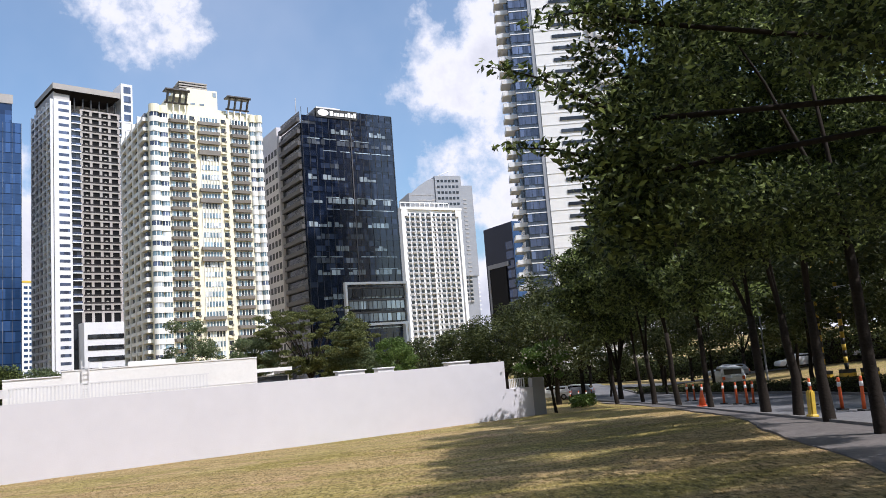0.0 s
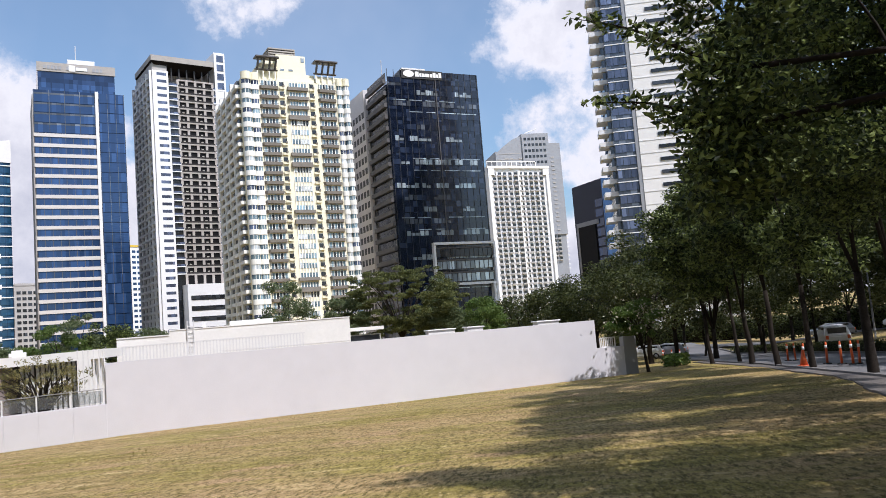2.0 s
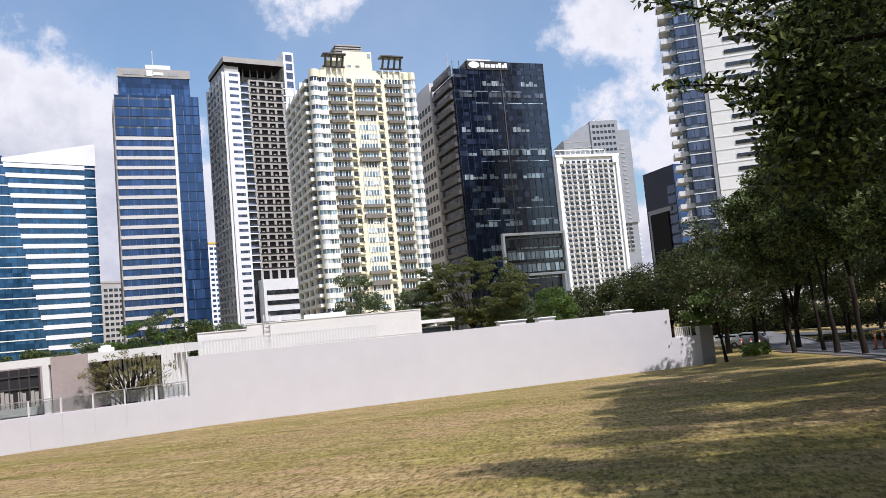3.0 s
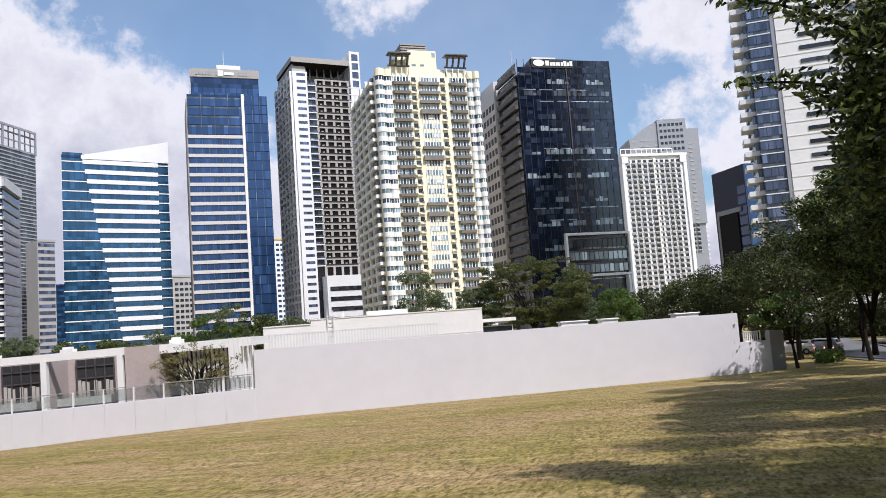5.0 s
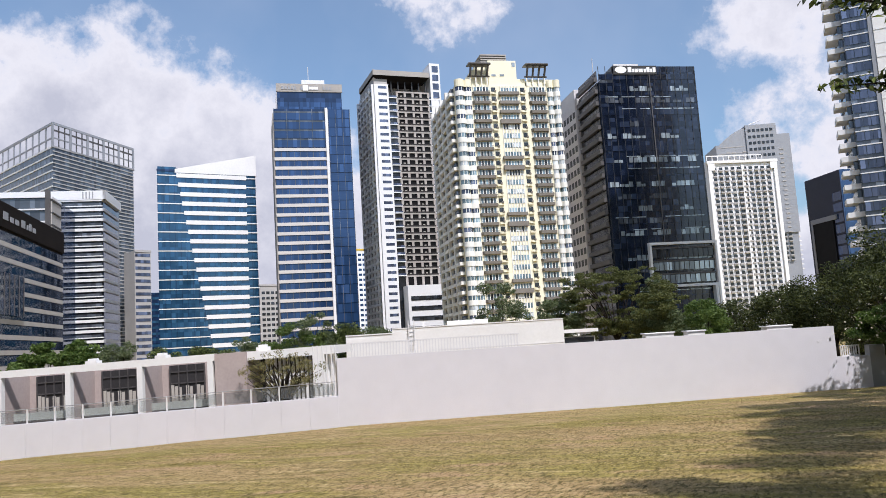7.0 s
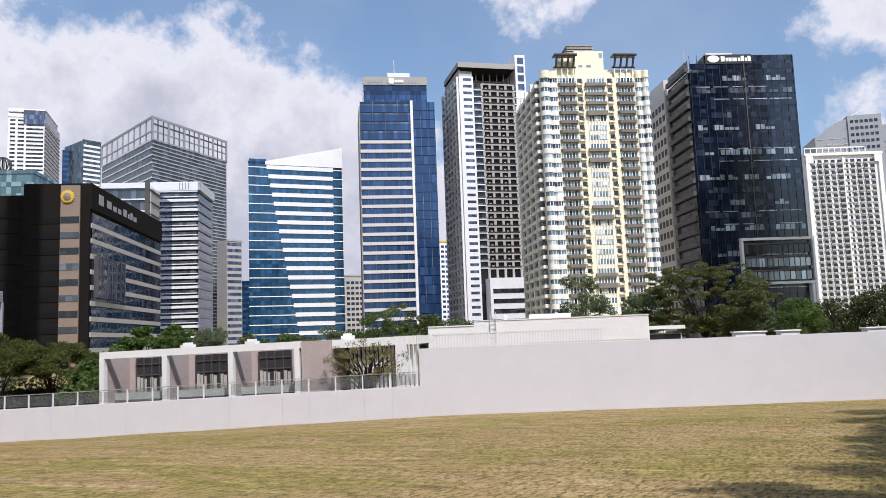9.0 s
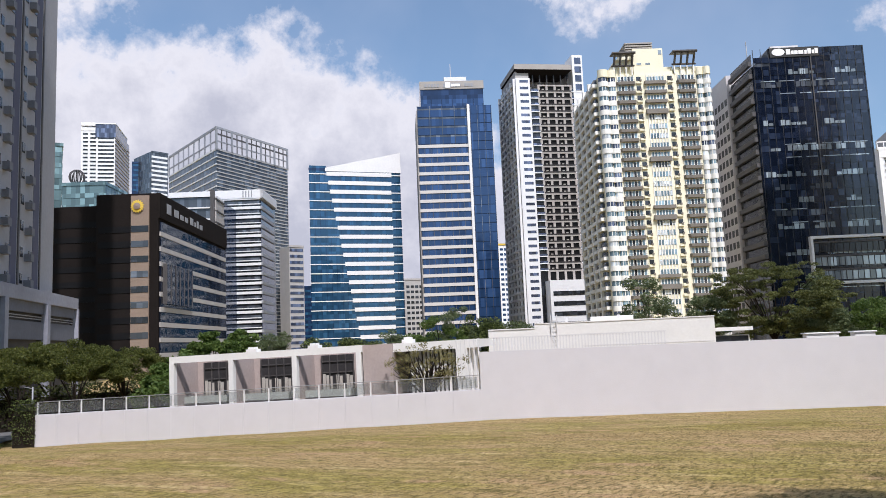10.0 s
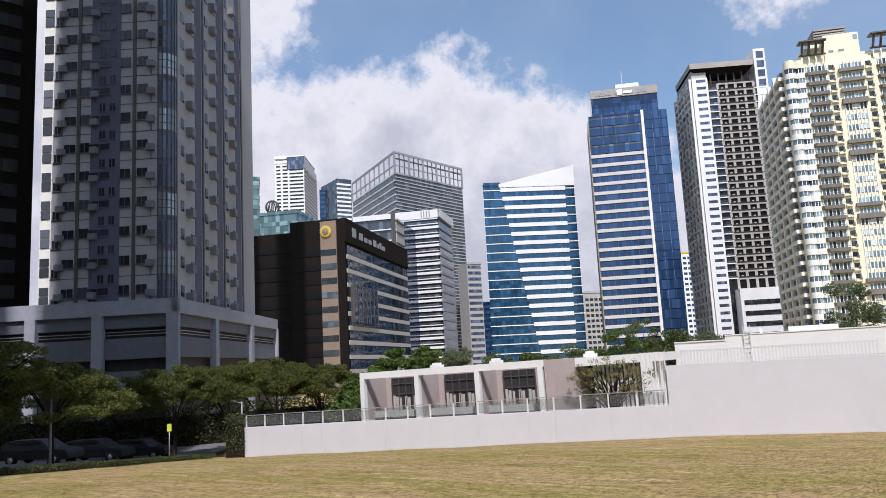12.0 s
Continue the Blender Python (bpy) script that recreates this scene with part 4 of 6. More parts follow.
def white_block():
    b, top, pitch = apartment_block("apartment_tower", "white apartment tower with a grid of small balconies", (-3.91, 450), (0.58, 469), 11.3, 31, PALE_PANEL, CONCRETE, WINDOW_DARK, 2, 24, 10)
    w = b.w
    b.add("pilaster", "front", [(0, 0, 0, w * 0.05, 1.0, top), (w * 0.95, 0, 0, w, 1.0, top), (w * 0.48, 0, 0, w * 0.52, 0.9, top * 0.97)], WHITE)
    b.add("roof_screen", "front", [(-0.5, -0.5, top - 1.5, w + 0.5, 1.2, top), (0, -0.5, top - 5.5, w * 0.10, 1.1, top - 1.5), (w * 0.9, -0.5, top - 5.5, w, 1.1, top - 1.5)], WHITE)
    b.put("roof_rail", boxes("roof_rail", [(0, 0, top + 2.6, w * 0.8, 0.4, top + 3.2)] + [(w * 0.08 * i, 0, top, w * 0.08 * i + 0.4, 0.4, top + 2.6) for i in range(11)], WHITE))


def grey_block():
    b, top, pitch = apartment_block("grey_tower", "grey concrete tower with a curved roof screen and rooftop crane", (-3.2, 560), (1.5, 575), 12.3, 40, GREY_PANEL, CONCRETE, WINDOW_DARK, 14, 30, 12)
    w = b.w
    crest = high(560, 13.35)
    arc = [(0.46 * w * i / 14, high(560, 12.1) + (crest - high(560, 12.1)) * math.sin(math.pi * 0.5 * i / 14)) for i in range(15)]
    v = [(x, -1, 0.7 * top) for x, z in arc] + [(x, -1, z) for x, z in arc] + [(x, 6, 0.7 * top) for x, z in arc] + [(x, 6, z) for x, z in arc]
    f = [(i, i + 1, 16 + i, 15 + i) for i in range(14)] + [(45 + i, 46 + i, 31 + i, 30 + i) for i in range(14)] + [(15 + i, 16 + i, 46 + i, 45 + i) for i in range(14)] + [(14, 44, 59, 29), (0, 15, 45, 30)]
    b.put("curved_screen", mesh_of("curved_screen", v, f, GREY_PANEL), label="curved grey roof screen")
    b.put("step", boxes("step", [(w * 0.42, -2, top * 0.5, w * 0.84, 14, crest + 1.5)], GREY_PANEL))
    b.put("step", boxes("step", [(w * 0.84, -1, top * 0.5, w * 1.02, 14, crest - 6)], GREY_PANEL))
    b.rows("step_window", "front", [(w * (0.45 + 0.06 * i), 1.8, 0.9, w * (0.49 + 0.06 * i), 2.15, 2.8) for i in range(6)], WINDOW_DARK, crest - 44, 4.4, 10)
    b.rows("screen_line", "front", [(w * 0.02, 0.9, 0, w * 0.40, 1.15, 0.5)], CONCRETE, crest - 44, 4.4, 8)
    side = [(2 + 6 * i, 0, 0, 6 + 6 * i, 2.0, 1.0) for i in range(4)]
    b.rows("side_balcony", "right", side, PALE_PANEL, 12 * pitch, pitch, 27)
    v, ff = tube([(w * 0.38, 4, top + 8), (w * 0.52, 4, top + 14), (w * 0.7, 4, top + 17)], [0.5, 0.5, 0.3], 5)
    b.put("crane_jib", mesh_of("crane_jib", v, ff, PALE_STEEL))


def dark_office():
    b = Block("dark_office", "dark glass office block with a pale inset panel", (2.19, 317), (4.34, 300), 22)
    top = high(300, 9.57)
    b.body(top, NAVY_CLAD, inset=0.05)
    w = b.w
    b.add("panel", "front", [(w * 0.12, 0, 0, w * 0.72, 0.5, top * 0.70)], DIM_GLASS_SHADE)
    b.add("panel_line", "front", [(w * 0.10, 0, top * 0.70, w * 0.82, 0.7, top * 0.73), (w * 0.10, 0, 0, w * 0.15, 0.7, top * 0.7)], GREY_PANEL)
    b.rows("window_band", "front", ribbon(w * 0.74, w - 0.2, 2, 0.3, 3.3), GLASS_DEEP, 0, 3.8, 13)
    b.add("side_glass", "right", [(0, 0, 0, 22, 0.3, top)], GLASS_BLUE)
    b.rows("flank_pane", "right", ribbon(0.3, 21.7, 5, 0.2, 3.5, 0.1, 0.25, 0.4), GLASS_BLUE, 0, 3.8, 13)


def corner_tower():
    b = Block("balcony_tower", "tall white tower with blue glass strip and corner balconies", (7.35, 195), (13.5, 199), 24)
    top = 150.0
    w = b.w
    b.body(top, WHITE, inset=0.05, label="white rendered wall")
    pitch = 3.2
    n = 46
    b.rows("slot_window", "front", [(w * 0.22, 0, 1.0, w * 0.58, 0.15, 1.9)], WINDOW_DARK, 2, pitch, n)
    b.rows("slab_line", "front", [(w * 0.0, 0, 0, w * 0.2, 0.06, 0.12), (w * 0.2, 0, 0, w * 0.62, 0.06, 0.12)], PALE_PANEL, 2, pitch, n)
    b.add("pier", "front", [(w * 0.66, 0, 0, w * 0.72, 0.8, top)], CONCRETE)
    b.rows("balcony", "front", [(w * 0.74, 0, 0.2, w, 1.6, 1.2)], PALE_PANEL, 2, pitch, n)
    b.rows("balcony_door", "front", [(w * 0.75, 0, 1.2, w - 0.3, 0.2, 3.0)], GLASS_GREY, 2, pitch, n)
    # glass wing on the left, with projecting corner balconies
    b.put("glass_wing", boxes("glass_wing", [(-6.0, 0.6, 0, 0, 20, top)], GLASS_GREY), label="blue glass wing")
    b.put("wing_edge", boxes("wing_edge", [(-0.9, 0.2, 0, 0.05, 0.7, top)], GREY_PANEL))
    pane = boxes("wing_pane", [(-5.8 + 1.65 * i, 0.45, 0.9, -4.3 + 1.65 * i, 0.62, 2.9) for i in range(3)], GLASS_SLATE)
    slab = boxes("corner_balcony", [(-9.3, 2.0, 0.0, -5.6, 7.5, 1.15), (-6.0, 0.35, 2.95, 0, 0.6, 3.2)], PALE_PANEL)
    back_pane = boxes("corner_window", [(-6.9, 2.2, 1.15, -6.0, 18, 3.0)], GLASS_GREY)
    for i in range(n):
        for name, me in (("wing_pane", pane), ("corner_balcony", slab), ("corner_window", back_pane)):
            b.put(name, me, (0, 0, 2 + i * pitch))


def glass_prism():
    b = Block("glass_tower", "grey glass office tower with an open roof frame", (-50.47, 420), (-45.4, 466), 69, shear=0.477)
    top = high(420, 15.93)
    w = b.w
    roof = top - 13
    b.body(roof, GLASS_GREY, inset=0.05, label="grey ribbed glass wall")
    n = int(roof / 2.0)
    b.rows("rib", "front", [(0, 0, 0, w, 0.3, 0.5)], CONCRETE, roof - n * 2.0, 2.0, n + 1)
    b.rows("rib", "left", [(0, 0, 0, 69, 0.35, 0.7)], PALE_PANEL, roof - int(n / 2) * 4.0, 4.0, int(n / 2) + 1)
    items = [(0, -0.4, top - 1.2, w, 0.4, top), (0, -0.4, roof + 4.8, w, 0.2, roof + 5.4), (0, -0.4, roof, w, 0.3, roof + 1)]
    items += [(w * i / 5 - 0.7, -0.4, roof, w * i / 5 + 0.7, 0.3, top) for i in range(6)]
    b.add("roof_mullion", "front", [(w * i / 15 - 0.3, -0.3, roof, w * i / 15 + 0.3, 0.2, top) for i in range(16)] + [(0, -0.3, roof + 8.6, w, 0.15, roof + 9.4)], CHARCOAL)
    b.add("roof_frame", "front", items, GREY_PANEL, "open steel roof frame")
    items = [(0, -0.4, top - 1.2, 69, 0.4, top), (0, -0.4, roof + 4.8, 69, 0.2, roof + 5.4)]
    items += [(69 * i / 9 - 0.4, -0.4, roof, 69 * i / 9 + 0.4, 0.3, top) for i in range(10)]
    b.add("roof_frame", "left", items, GREY_PANEL)
    b.put("plant_room", boxes("plant_room", [(w * 0.1, 14, roof, w * 0.9, 60, roof + 5)], PALE_PANEL))
    b.rows("glint", "right", ribbon(1, 30, 8, 0.5, 2.6), GLASS_BLUE, 2, 4.0, int(roof / 4.0))


def banded_office():
    b = Block("banded_office", "white banded office block with deep ribbon windows", (-53.4, 340), (-47.4, 330), 30)
    top = high(330, 10.9)
    w = b.w
    b.body(top, WINDOW_DARK, inset=0.2, label="dark ribbon glazing")
    n = int(top / 4.0)
    b.rows("band", "front", [(0, -0.3, 0, w, 0.6, 1.1)], PALE_PANEL, top - n * 4.0 - 0.6, 4.0, n + 1)
    b.rows("thin_band", "front", [(0, -0.3, 0, w, 0.4, 0.35)], PALE_PANEL, top - n * 4.0 + 1.3, 4.0, n)
    b.rows("window_band", "front", ribbon(w * 0.3, w - 0.4, 14, 1.7, 3.3), GLASS_GREY, top - n * 4.0 - 0.6, 4.0, n)
    b.rows("band", "right", [(0, -0.3, 0, 26, 0.6, 1.3)], GREY_PANEL, top - n * 4.0 - 0.6, 4.0, n + 1)
    b.rows("window_band", "right", ribbon(0.5, 25, 7, 1.4, 3.9), GLASS_DEEP, top - n * 4.0 - 0.6, 4.0, n)
    b.put("roof_screen", boxes("roof_screen", [(-2, -0.8, top, w + 1.2, 0.4, top + 3.6), (w + 0.2, -0.8, top, w + 1.2, 27, top + 3.6), (w * 0.35, 4, top, w * 0.9, 20, top + 2.6)], PALE_PANEL), label="white roof parapet")
    b.each("roof_lattice", [(w * 0.80 + 1.2 * i, -1.0, top + 0.4, w * 0.80 + 0.4 + 1.2 * i, -0.75, top + 3.2) for i in range(4)], GREY_PANEL)


def panel_office():
    b = Block("panel_office", "grey panelled office block with a glazed front", (-55.0, 306), (-50.6, 299), 36)
    top = high(299, 11.05)
    w = b.w
    b.body(top, GLASS_DEEP, inset=0.1)
    n = int(top / 4.4)
    b.rows("ledge", "front", [(0, 0, 0, w, 0.8, 0.5)], PALE_PANEL, top - n * 4.4 - 0.5, 4.4, n + 1)
    b.rows("window_band", "front", ribbon(0.5, w - 0.5, 9, 0.7, 4.2), GLASS_GREY, top - n * 4.4 - 0.5, 4.4, n)
    b.add("pier", "front", [(w - 1.6, 0, 0, w, 1.0, top + 2)], CHARCOAL)
    b.rows("panel", "right", [(0, 0, 0.1, 12, 0.4, 3.9)], CONCRETE, top - n * 4.4 - 1.2, 4.4, n)
    b.rows("panel_joint", "right", [(0, 0, -0.35, 12, 0.7, 0.1)], CHARCOAL, top - n * 4.4 - 1.2, 4.4, n + 1)
    b.add("roof_line", "right", [(0, 0, top - 0.8, 12, 0.5, top)], PALE_PANEL)


def brown_office():
    b = Block("brown_office", "brown office block coloured dark for shade, with ribbon windows and a round yellow sign", (-58.46, 226), (-54.46, 220), 70)
    top = high(220, 11.15)
    w = b.w
    # dark body colour stands for shade, the tan strip for sun falling between
    b.body(top, BROWN_IN_SHADE, inset=0.02, label="brown cladding with its shade put into the colour")
    b.rows("dim_window", "front", [(w * 0.04, 0, 0, w * 0.56, 0.12, 1.7)], DIM_GLASS_SHADE, top - 43.4, 4.1, 9)
    b.add("lit_bay", "front", [(w * 0.57, 0, 0, w * 0.86, 0.5, top - 0.6)], BROWN_PANEL, "strip of the front coloured tan as its sunlit patch")
    for i in range(9):
        z = top - 10.6 - i * 4.1
        if z < 0:
            break
        b.add("window_band", "front", ribbon(w * 0.57, w * 0.86, 5, z, z + 1.7, 0.08, 0.4, 0.62), GLASS_GREY if i % 2 else WINDOW_DARK)
    n = 9
    b.rows("ribbon", "right", [(1, 0, 0, 69, 0.35, 1.25)], CONCRETE, top - 44.5, 4.1, n)
    b.rows("window_band", "right", ribbon(1, 69, 22, 1.3, 3.95, 0.15, 0, 0.3), GLASS_BLACK, top - 44.5, 4.1, n)
    b.add("parapet", "right", [(0, 0, top - 6.8, 70, 0.45, top)], BROWN_IN_SHADE)
    b.add("glazed_bay", "right", ribbon(3, 26, 5, top - 30, top - 19, 0.1, 0, 1.3), GLASS_BLACK)
    b.mullions("right", 3, 26, 6, top - 30, top - 19, CHARCOAL, 1.45, 0.2)
    c = Vector((w * 0.68, -0.9, top - 3.6))
    v, f = [c + Vector((0, -0.25, 0))], []
    m = 32
    for i in range(m):
        q = 2 * math.pi * i / m
        r = 1.9 if i % 2 else 1.5
        v.append(c + Vector((r * math.cos(q), 0, r * math.sin(q))))
    f = [(0, 1 + i, 1 + (i + 1) % m) for i in range(m)]
    b.put("sign_disc", mesh_of("sign_disc", v, f, YELLOW_PAINT), label="round yellow sun-shaped sign")
    v = [c + Vector((0, -0.5, 0))] + [c + Vector((0.95 * math.cos(2 * math.pi * i / 16), -0.3, 0.95 * math.sin(2 * math.pi * i / 16))) for i in range(16)]
    b.put("sign_core", mesh_of("sign_core", v, [(0, 1 + i, 1 + (i + 1) % 16) for i in range(16)], BROWN_PANEL))
    x = 12.0
    bars = []
    for i, q in enumerate((2.4, 1.8, 1.8, 0, 2.0, 0.8, 1.2, 1.8)):
        if q:
            bars.append((x, 0.45, top - 4.6, x + q * 1.5, 0.6, top - (2.5 if i in (0, 4, 6) else 3.2)))
        x += q * 1.9 + 0.8
    for bar in bars:
        b.add("sign_bar", "right", [bar], GREY_PANEL)
    b.add("sign_mark", "right", [(5.5, 0.45, top - 4.8, 9, 0.6, top - 2.0)], GREY_PANEL)
    low = high(230, 10.1)
    # the wing's shade is put into its dark colour
    b.put("side_wing", boxes("side_wing", [(-15, 3, 0, 0, 30, low)], BROWN_IN_SHADE), label="side wing coloured dark for its shade")
    b.each("wing_window", [(-14.5, 2.85, low - 6 - 4.1 * i, -0.5, 3.05, low - 4.4 - 4.1 * i) for i in range(8)], DIM_GLASS_SHADE)


def plain_tower(name, label, a, b_, el, depth, wall, window, pitch=3.4, cols=7, strip=False, cap=None, side="right"):
    b = Block(name, label, a, b_, depth)
    top = high(min(a[1], b_[1]), el)
    w = b.w
    b.body(top, wall, inset=0.02)
    n = int(top / pitch)
    for face, length, c in (("front", w, cols), (side, depth, max(2, int(cols * depth / w * 0.7)))):
        if strip:
            b.rows("window_band", face, [(length * 0.04, 0, 1.0, length * 0.96, 0.12, 2.6)], window, 0, pitch, n)
        else:
            b.rows("small_window", face, [(length * (0.05 + 0.9 * (i + 0.14) / c), 0, 0.9, length * (0.05 + 0.9 * (i + 0.86) / c), 0.12, 2.5) for i in range(c)], window, 0, pitch, n)
        b.add("parapet", face, [(0, 0, top - 0.6, length, 0.3, top + 0.6)], cap or wall)
    return b, top


banded_slab()
blue_tower()
dark_tower()
condo()
black_tower()
white_block()
grey_block()
dark_office()
corner_tower()
glass_prism()
banded_office()
panel_office()
brown_office()


def far_white_tower():
    b = Block("white_tower", "white residential tower with dark window rows and a glazed crown", (-59.46, 720), (-57.3, 714), 62)
    top = high(720, 15.35)
    w, pitch = b.w, 3.5
    b.body(top, PALE_PANEL, inset=0.05)
    n = 26
    z0 = top - 4 - n * pitch
    b.rows("window_band", "front", [(0.06 * w, 0, 0.9, 0.20 * w, 0.12, 2.4), (0.27 * w, 0, 0.9, 0.44 * w, 0.12, 2.4), (0.50 * w, 0, 0.7, 0.97 * w, 0.12, 2.2)], WINDOW_DARK, z0, pitch, n)
    b.add("side_glass", "right", [(0, 0, z0, 62, 0.1, top)], GLASS_SLATE)
    b.rows("side_slab", "right", [(0, 0, 0, 62, 0.6, 0.8)], CONCRETE, z0, pitch, n)
    b.put("crown_glass", boxes("crown_glass", [(w * 0.42, -0.5, top - 9, w + 0.5, 50, top + 3.5)], GLASS_SLATE), label="dark glazed crown")
    b.each("crown_frame", [(0, -0.3, top + 1.5, w * 0.42, 40, top + 4.5), (0, -0.4, top - 3, w * 0.42, -0.1, top - 1), (w * 0.42, -0.8, top + 2.9, w + 0.8, 50, top + 3.9)], PALE_PANEL)


far_white_tower()
plain_tower("sea_glass_office", "pale sea-green glass office block", (-62.0, 300), (-60.6, 300), 14.1, 20, GLASS_SEA, GLASS_SEA, 4.0, 3, True)
b, top = plain_tower("sea_glass_office", "pale sea-green glass office block, lower wing", (-60.6, 296), (-57.9, 290), 11.7, 20, GLASS_SEA, GLASS_SEA, 4.0, 5, True)
for turn in range(6):
    ring = [(3.0 + 2.6 * math.cos(q) * math.cos(turn * math.pi / 6), 5.0 + 2.6 * math.cos(q) * math.sin(turn * math.pi / 6), top + 3.6 + 2.6 * math.sin(q)) for q in [2 * math.pi * i / 16 for i in range(17)]]
    v, f = tube(ring, [0.22] * 17, 5)
    b.put("globe_rib", mesh_of("globe_rib", v, f, CHARCOAL), label="dark open roof globe")
b.put("globe_stand", boxes("globe_stand", [(2.2, 4.2, top, 3.8, 5.8, top + 2.0)], GREY_PANEL))
plain_tower("blue_office", "small far blue glass office tower", (-56.2, 640), (-54.9, 640), 13.2, 20, GLASS_DEEP, GLASS_TEAL, 4.0, 4, True)
plain_tower("striped_tower", "far tower with pale slab stripes", (-54.95, 620), (-53.8, 626), 14.0, 30, GLASS_GREY, PALE_PANEL, 3.6, 4, True)
plain_tower("slim_tower", "slim grey glass tower behind the slab", (-45.4, 430), (-44.35, 434), 7.4, 12, CONCRETE, GLASS_SLATE, 3.4, 4, True)
plain_tower("blue_office", "far low blue glass office", (-44.6, 560), (-43.6, 560), 4.4, 20, GLASS_DEEP, GLASS_TEAL, 4.0, 4, True)
plain_tower("yellow_capped_tower", "far tower with a yellow cap", (-29.9, 520), (-28.5, 525), 7.0, 20, PALE_PANEL, GLASS_BLUE, 3.4, 4, cap=YELLOW_PAINT)
plain_tower("pink_tower", "far pinkish residential tower", (-37.0, 470), (-35.2, 475), 4.7, 20, CONCRETE, WINDOW_DARK, 3.2, 5)


def near_tower():
    """Grey residential tower on a parking podium, in the shade of its neighbours."""
    b = Block("podium_tower", "grey residential tower on a parking podium, mostly in shade", (-79.0, 92.0), (-66.41, 82), 40)
    p = high(82, 5.45)
    w = b.w
    # solid core, coloured dark as the shade inside the parking decks
    b.body(p - 0.02, ROOM_SHADE, inset=0.9, label="solid dark core for the shade inside the podium openings")
    for side, length, marks in (("front", w, (0.0, 0.30, 0.62, 1.0)), ("right", 40, (0.0, 0.30, 0.66, 1.0))):
        b.add("parapet", side, [(0, -0.6, p - 1.2, length, 0.0, p + 0.3)], PODIUM_GREY, "grey podium parapet")
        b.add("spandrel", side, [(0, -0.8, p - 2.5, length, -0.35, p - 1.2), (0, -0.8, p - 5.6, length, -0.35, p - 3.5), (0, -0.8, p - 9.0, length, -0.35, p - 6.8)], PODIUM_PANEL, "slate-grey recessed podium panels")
        b.rows("rail", side, [(0, -0.6, 0, length, -0.52, 0.08)], STEEL, p - 3.2, 0.3, 2)
        for i, m in enumerate(marks):
            half = 1.1 if m in (0.0, 1.0) and side == "front" else 0.55
            u = length * m
            b.add("pier", side, [(max(u - half, 0), -0.6, 0, min(u + half, length), 0.12, p - 1.2)], PODIUM_GREY)
    tz, top = p, 120.0
    y0 = 3.0
    rc = 1.5
    x1 = w - 1.75
    xn = x1 - rc
    xl = xn - 11.6
    deep = 34
    pitch = 3.15
    n = int((62.0 - tz) / pitch)
    b.put("shaft", boxes("shaft", [(xl, y0, tz, xn, deep, top)], TOWER_GREY), label="grey rendered shaft")
    b.put("shaft", boxes("shaft", [(xn, y0 + rc, tz, x1, deep, top)], TOWER_GREY))
    # flat strip, the recess and its shade are given by dark colour
    b.put("recess", boxes("recess", [(xn - 7.4, y0 - 0.06, tz, xn - 4.15, y0 + 0.3, top)], TOWER_DARK), label="flat blue-grey strip coloured dark as a shaded recess")
    for u in (xn - 2.75, xn - 8.9):
        b.put("pipe_groove", boxes("pipe_groove", [(u, y0 - 0.16, tz, u + 0.34, y0 + 0.1, top)], CHARCOAL))
    spots = [(xn - 2.25, 1.1, 1.3, 2.2), (xn - 4.1, 1.05, 1.2, 2.2), (xn - 6.4, 0.6, 2.5, 3.4), (xn - 5.3, 0.6, 2.5, 3.4), (xn - 7.5, 2.2, 1.3, 2.0), (xn - 8.5, 1.0, 1.2, 2.2), (xn - 10.3, 1.2, 1.2, 2.1), (xn - 11.4, 0.65, 0.2, 1.1)]
    for u, wide, za, zb in spots:
        me = boxes("window", [(u, y0 - 0.1, za, u + wide, y0 + 0.1, zb)], WINDOW_DARK)
        m = (u + u + wide) / 2
        fr = boxes("window_frame", [(u - 0.08, y0 - 0.16, za - 0.1, u + wide + 0.08, y0, za), (m - 0.03, y0 - 0.13, za, m + 0.03, y0, zb)], TOWER_DARK)
        for i in range(n):
            b.put("window", me, (0, 0, tz + i * pitch))
            b.put("window_frame", fr, (0, 0, tz + i * pitch))
    for u in (xn - 1.1, xn - 10.9, xn - 7.3):
        me = boxes("ac_unit", [(u, y0 - 0.6, 0.9, u + 0.8, y0, 1.6), (u + 0.3, y0 - 0.1, 0.1, u + 0.4, y0, 0.9)], AC_GREY)
        for i in range(n):
            b.put("ac_unit", me, (0, 0, tz + i * pitch))
    line = boxes("storey_line", [(xl, y0 - 0.03, 0.0, xn, y0 + 0.02, 0.07)], CHARCOAL)
    for i in range(n):
        b.put("storey_line", line, (0, 0, tz + i * pitch))
    # rounded corner of glass
    seg = 10
    v, f = [], []
    for z in (0.0, 2.55):
        for i in range(seg + 1):
            a = math.pi * 1.5 + (i / seg) * math.pi * 0.5
            v.append((xn + rc * math.cos(a), y0 + rc + rc * math.sin(a), z))
    for i in range(seg):
        f.append((i, i + 1, seg + 2 + i, seg + 1 + i))
    pane = mesh_of("corner_window", v, f, GLASS_SLATE)
    pale_pane = mesh_of("corner_window", v, f, GLASS_PALE)
    sill = mesh_of("corner_sill", [(x, y, z * 0.23) for x, y, z in v], f, TOWER_DARK)
    rail = mesh_of("corner_bar", [(xn + (x - xn) * 1.03, y0 + rc + (y - y0 - rc) * 1.03, z * 0.04) for x, y, z in v], f, CHARCOAL)
    for i in range(n):
        b.put("corner_window", pale_pane if i % 5 in (1, 3) else pane, (0, 0, tz + i * pitch))
        b.put("corner_sill", sill, (0, 0, tz + i * pitch + 2.55))
